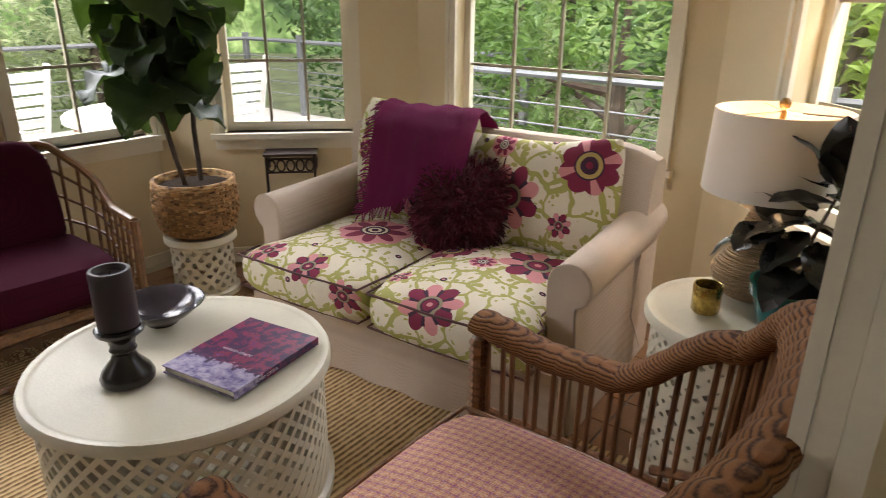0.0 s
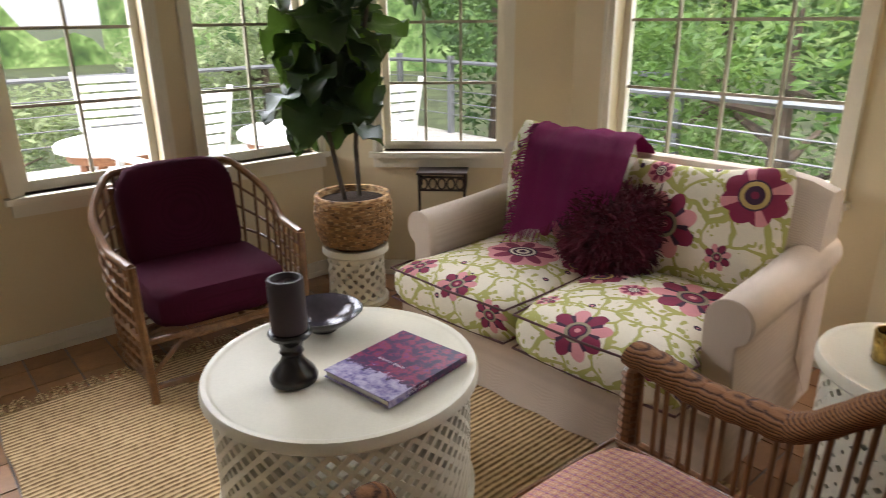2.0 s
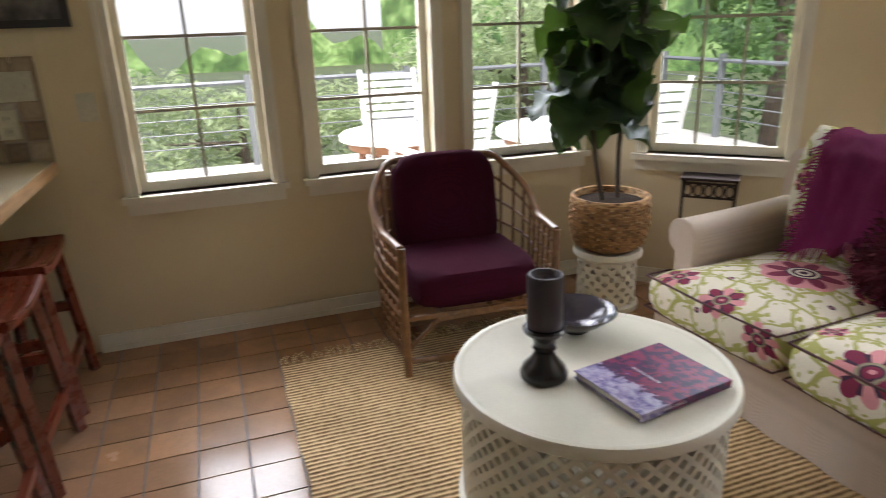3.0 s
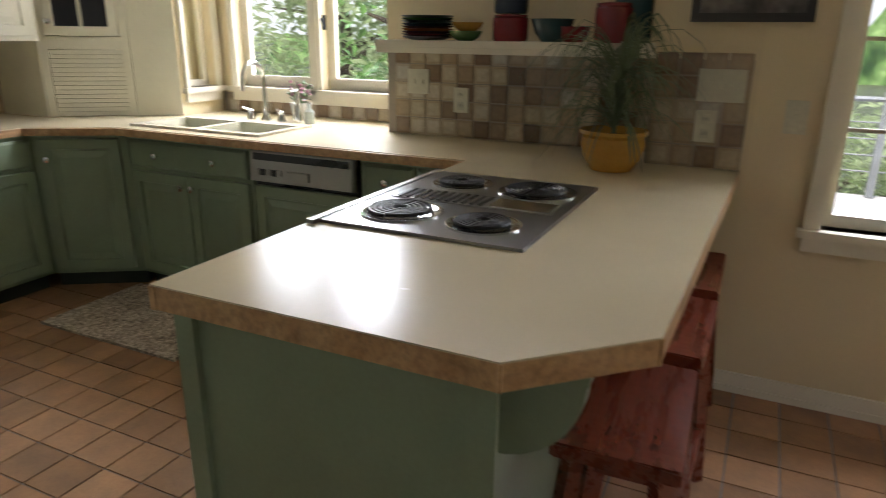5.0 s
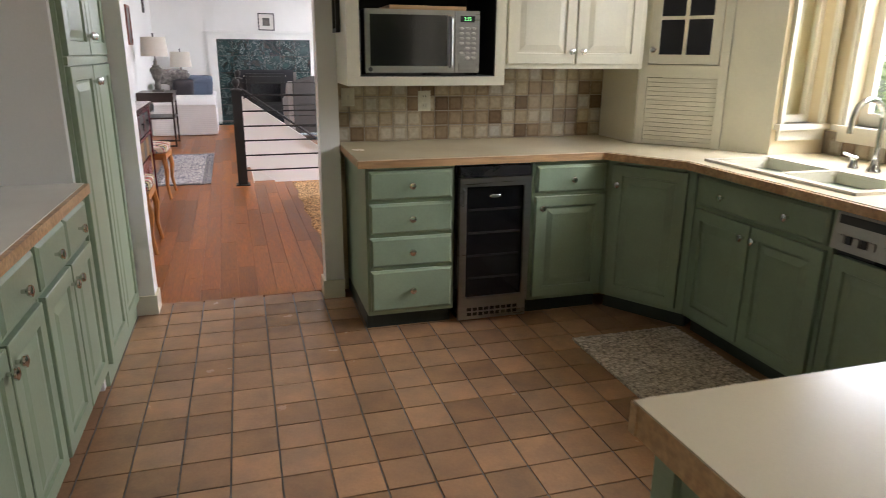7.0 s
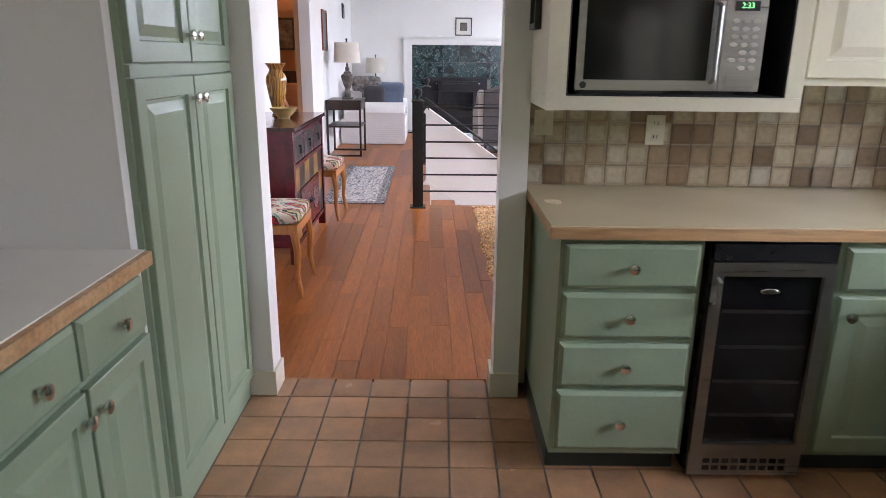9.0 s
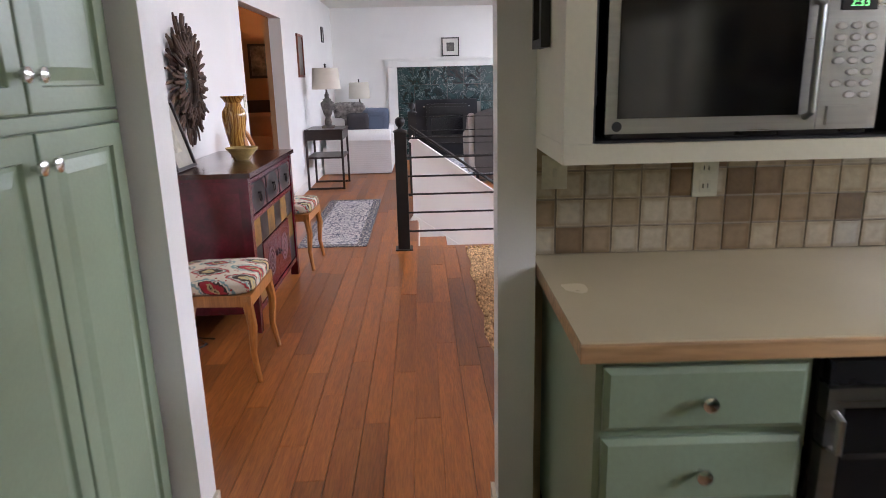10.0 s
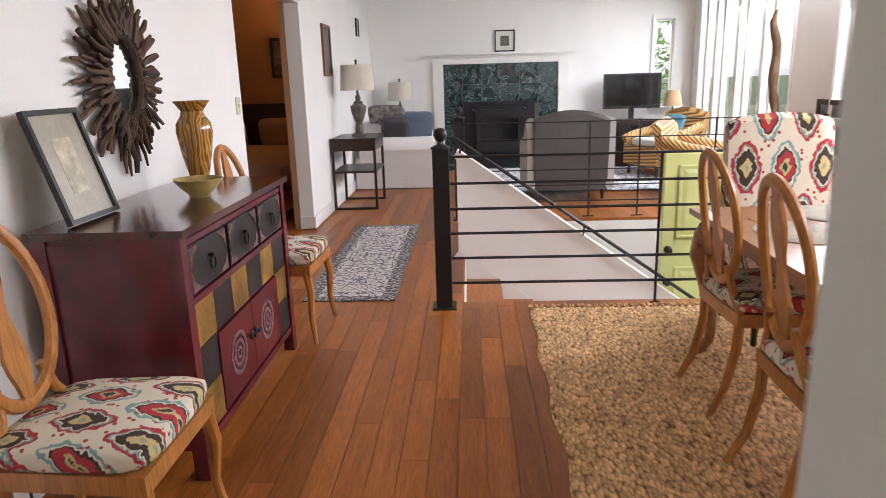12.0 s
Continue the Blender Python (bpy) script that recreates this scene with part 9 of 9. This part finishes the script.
for i, (c, r, n, s, mt) in enumerate((
        ((-1.5, 8.2, 2.6), (2.2, 1.6, 3.6), 6500, 0.16, LF2), ((-5.0, 9.5, 2.8), (2.2, 1.6, 3.8), 6500, 0.17, LF2), ((2.5, 7.5, 2.4), (2.0, 1.6, 3.4), 6000, 0.17, LF2), ((-8.6, 8.5, 2.2), (2.2, 2.0, 3.4), 6000, 0.18, LF2),
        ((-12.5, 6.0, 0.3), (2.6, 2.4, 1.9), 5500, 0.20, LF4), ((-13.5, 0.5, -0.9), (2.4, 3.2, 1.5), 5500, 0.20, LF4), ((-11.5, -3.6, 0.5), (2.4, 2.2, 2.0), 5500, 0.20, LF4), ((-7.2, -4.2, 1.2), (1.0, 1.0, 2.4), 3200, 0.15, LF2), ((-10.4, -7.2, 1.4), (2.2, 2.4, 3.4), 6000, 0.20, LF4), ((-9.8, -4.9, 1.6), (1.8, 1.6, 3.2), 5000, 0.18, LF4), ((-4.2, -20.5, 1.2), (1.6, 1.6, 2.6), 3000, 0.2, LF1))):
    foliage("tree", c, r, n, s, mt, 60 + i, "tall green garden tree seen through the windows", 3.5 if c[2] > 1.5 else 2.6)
# distant woods give off a faint glow in place of daylight on them
FAR, nt, sh = base("glowing_far_woods", 1.0)
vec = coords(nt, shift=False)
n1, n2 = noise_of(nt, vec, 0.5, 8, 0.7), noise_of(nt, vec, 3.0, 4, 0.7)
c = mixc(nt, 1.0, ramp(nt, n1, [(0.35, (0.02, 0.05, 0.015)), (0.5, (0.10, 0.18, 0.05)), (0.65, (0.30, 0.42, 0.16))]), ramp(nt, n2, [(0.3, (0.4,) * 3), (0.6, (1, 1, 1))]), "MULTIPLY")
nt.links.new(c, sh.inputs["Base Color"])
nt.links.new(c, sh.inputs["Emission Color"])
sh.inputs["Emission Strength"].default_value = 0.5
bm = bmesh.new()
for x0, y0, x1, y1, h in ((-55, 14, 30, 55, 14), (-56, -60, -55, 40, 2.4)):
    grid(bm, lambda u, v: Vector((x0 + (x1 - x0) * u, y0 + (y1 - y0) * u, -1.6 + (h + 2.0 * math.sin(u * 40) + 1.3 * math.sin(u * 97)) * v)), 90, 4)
structure("backdrop", bm, FAR, "distant green woods with a faint glow of their own", "backdrop")


# ---- tiles and planks, piece by piece ----
PITCH = 0.1695
tb = bmesh.new()
bx(tb, -PITCH / 2 + 0.0035, -PITCH / 2 + 0.0035, -0.0049, PITCH / 2 - 0.0035, PITCH / 2 - 0.0035, 0.0)
tile_me = finish("tile", tb, QUARRY, 0.0022, segments=1)
rest_v, rest_f = [], []
rnd = random.Random(14)


def in_room(x, y):
    if not (-4.82 < y < 2.9 and -3.9 < x < 0.46):
        return False
    if y > 0.75 and x > -0.1 and y < 0.87:
        return False
    if y > 1.9 and (x + y * -0.978 < -5.06 or y + x > 2.02):
        return False
    return x > (-3.9 if -3.8 < y < -2.4 else -3.24 if y > -1.0 else -3.51)


for i in range(-20, 10):
    for j in range(0, 47):
        x, y = -0.889 + (i + 0.5) * PITCH, -4.834 + (j + 0.5) * PITCH
        if not in_room(x, y):
            continue
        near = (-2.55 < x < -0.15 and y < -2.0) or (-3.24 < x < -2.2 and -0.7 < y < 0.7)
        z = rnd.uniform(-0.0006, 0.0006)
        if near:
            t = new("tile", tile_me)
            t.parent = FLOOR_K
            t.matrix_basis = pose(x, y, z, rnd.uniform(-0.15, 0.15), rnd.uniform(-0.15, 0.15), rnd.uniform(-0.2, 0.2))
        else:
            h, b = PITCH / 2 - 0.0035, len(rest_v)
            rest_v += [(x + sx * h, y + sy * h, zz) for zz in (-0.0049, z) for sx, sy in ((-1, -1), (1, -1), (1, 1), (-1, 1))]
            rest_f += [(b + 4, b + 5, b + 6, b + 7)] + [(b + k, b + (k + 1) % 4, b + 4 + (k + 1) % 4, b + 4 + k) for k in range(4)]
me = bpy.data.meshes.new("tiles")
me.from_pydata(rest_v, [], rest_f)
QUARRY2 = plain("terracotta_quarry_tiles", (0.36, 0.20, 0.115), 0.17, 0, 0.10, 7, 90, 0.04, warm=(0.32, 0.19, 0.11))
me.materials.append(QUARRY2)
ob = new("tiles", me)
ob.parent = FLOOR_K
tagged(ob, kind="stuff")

# glazed splashback tiles
GP = 0.0855
gb = bmesh.new()
bx(gb, -GP / 2 + 0.003, 0.0, -GP / 2 + 0.003, GP / 2 - 0.003, 0.007, GP / 2 - 0.003)
BACKT, nt, sh = base("taupe_glazed_tile", 0.22, coat=0.3)
info = nt.nodes.new("ShaderNodeObjectInfo")
tc = nt.nodes.new("ShaderNodeTexCoord")
col = ramp(nt, info.outputs["Random"], [(0.0, (0.17, 0.11, 0.06)), (0.22, (0.26, 0.18, 0.105)), (0.4, (0.37, 0.28, 0.175)), (0.62, (0.44, 0.36, 0.24)), (0.85, (0.52, 0.45, 0.33)), (1.0, (0.47, 0.43, 0.36))])
sep = node(nt, "ShaderNodeSeparateXYZ", Vector=tc.outputs["Object"])
edge = fmath(nt, "MAXIMUM", fmath(nt, "ABSOLUTE", sep.outputs[0]), fmath(nt, "ABSOLUTE", sep.outputs[2]))
rim = ramp(nt, edge, [(0.026, (1, 1, 1)), (0.035, (0.72, 0.68, 0.62)), (0.042, (1.12, 1.1, 1.05))])
mott = noise_of(nt, coords(nt), 45, 4)
col = mixc(nt, 1.0, mixc(nt, 1.0, col, rim, "MULTIPLY"), ramp(nt, mott, [(0.3, (0.82,) * 3), (0.7, (1.08,) * 3)]), "MULTIPLY")
nt.links.new(col, sh.inputs["Base Color"])
bump(nt, sh, mott, 0.12)
splash_me = finish("tile", gb, BACKT, 0.003, segments=2)
TGROUT = plain("taupe_grout", (0.30, 0.25, 0.19), 0.9)


def splash(name, m, w, h, label):
    bm = bmesh.new()
    bx(bm, 0, 0.0005, 0, w, 0.003, h)
    s = part(name, bm, TGROUT, m=m)
    tagged(s, label, "splashback", kind="structure")
    for i in range(int(w / GP + 0.5)):
        for j in range(int(h / GP + 0.5)):
            t = new("tile", splash_me)
            t.parent = s
            t.matrix_basis = pose(GP * (i + 0.5), 0.001 + rnd.uniform(-0.0006, 0.0006), GP * (j + 0.5), rnd.uniform(-0.6, 0.6), 0, rnd.uniform(-0.6, 0.6))
    return s


splash("splashback_south", Matrix.Translation((-3.06, -4.8095, 0.911)), 1.70, 0.43, "taupe glazed tile splashback behind the counter")
splash("splashback_niche", pose(-3.5095, -1.052, 0.911, 0, 0, -90), 1.325, 0.43, "taupe glazed tile splashback under the shelf")
splash("splashback_end", pose(-3.2395, -0.70, 0.911, 0, 0, -90), 0.35, 0.40, "taupe glazed tiles at the counter end")
splash("splashback_sill", pose(-3.8495, -2.385, 0.911, 0, 0, -90), 1.41, 0.12, "taupe tiles under the sink window")

# bamboo planks of the hall
PW = 0.112
n = 0
lengths = (1.25, 0.92, 1.55, 0.7)
plank_me = {}
for L_ in lengths:
    pb = bmesh.new()
    bx(pb, -PW / 2 + 0.0012, -L_ / 2 + 0.001, -0.0135, PW / 2 - 0.0012, L_ / 2 - 0.001, 0.0)
    plank_me[L_] = finish("plank", pb, BAMBOO, 0.0016, segments=1)
rest_v, rest_f = [], []
for i in range(-41, 12):
    x = -0.86 + (i + 0.5) * PW
    if x > HX or x < LX:
        continue
    y = -4.83 + rnd.uniform(0, 0.9)
    while y > -15.5:
        L_ = rnd.choice(lengths)
        y0, y1 = y - L_, y
        y = y0
        a, b = min(y1, -4.83), max(y0, -15.5)
        if a <= b:
            continue
        cuts = [(a, b)]
        if x - PW / 2 < WX0 and x + PW / 2 > WX1:
            cuts = [(min(a, a), max(b, WY0))] if a > WY0 else []
            if b < WY1:
                cuts.append((min(a, WY1), b))
        for a2, b2 in cuts:
            if a2 - b2 < 0.02:
                continue
            whole = abs((a2 - b2) - L_) < 1e-6
            if whole and -1.7 < x and y1 > -14 and n < 300:
                p = new("plank", plank_me[L_])
                p.parent = FLOOR_H
                p.matrix_basis = pose(x, (a2 + b2) / 2, rnd.uniform(-0.0004, 0.0004))
                n += 1
            else:
                h, k = PW / 2 - 0.0012, len(rest_v)
                rest_v += [(x + sx * h, yy, zz) for zz in (-0.0135, 0.0) for sx, yy in ((-1, b2 + 0.001), (1, b2 + 0.001), (1, a2 - 0.001), (-1, a2 - 0.001))]
                rest_f += [(k + 4, k + 5, k + 6, k + 7)] + [(k + q, k + (q + 1) % 4, k + 4 + (q + 1) % 4, k + 4 + q) for q in range(4)]
me = bpy.data.meshes.new("planks")
me.from_pydata(rest_v, [], rest_f)
me.materials.append(BAMBOO2)
ob = new("planks", me)
ob.parent = FLOOR_H
tagged(ob, kind="stuff")
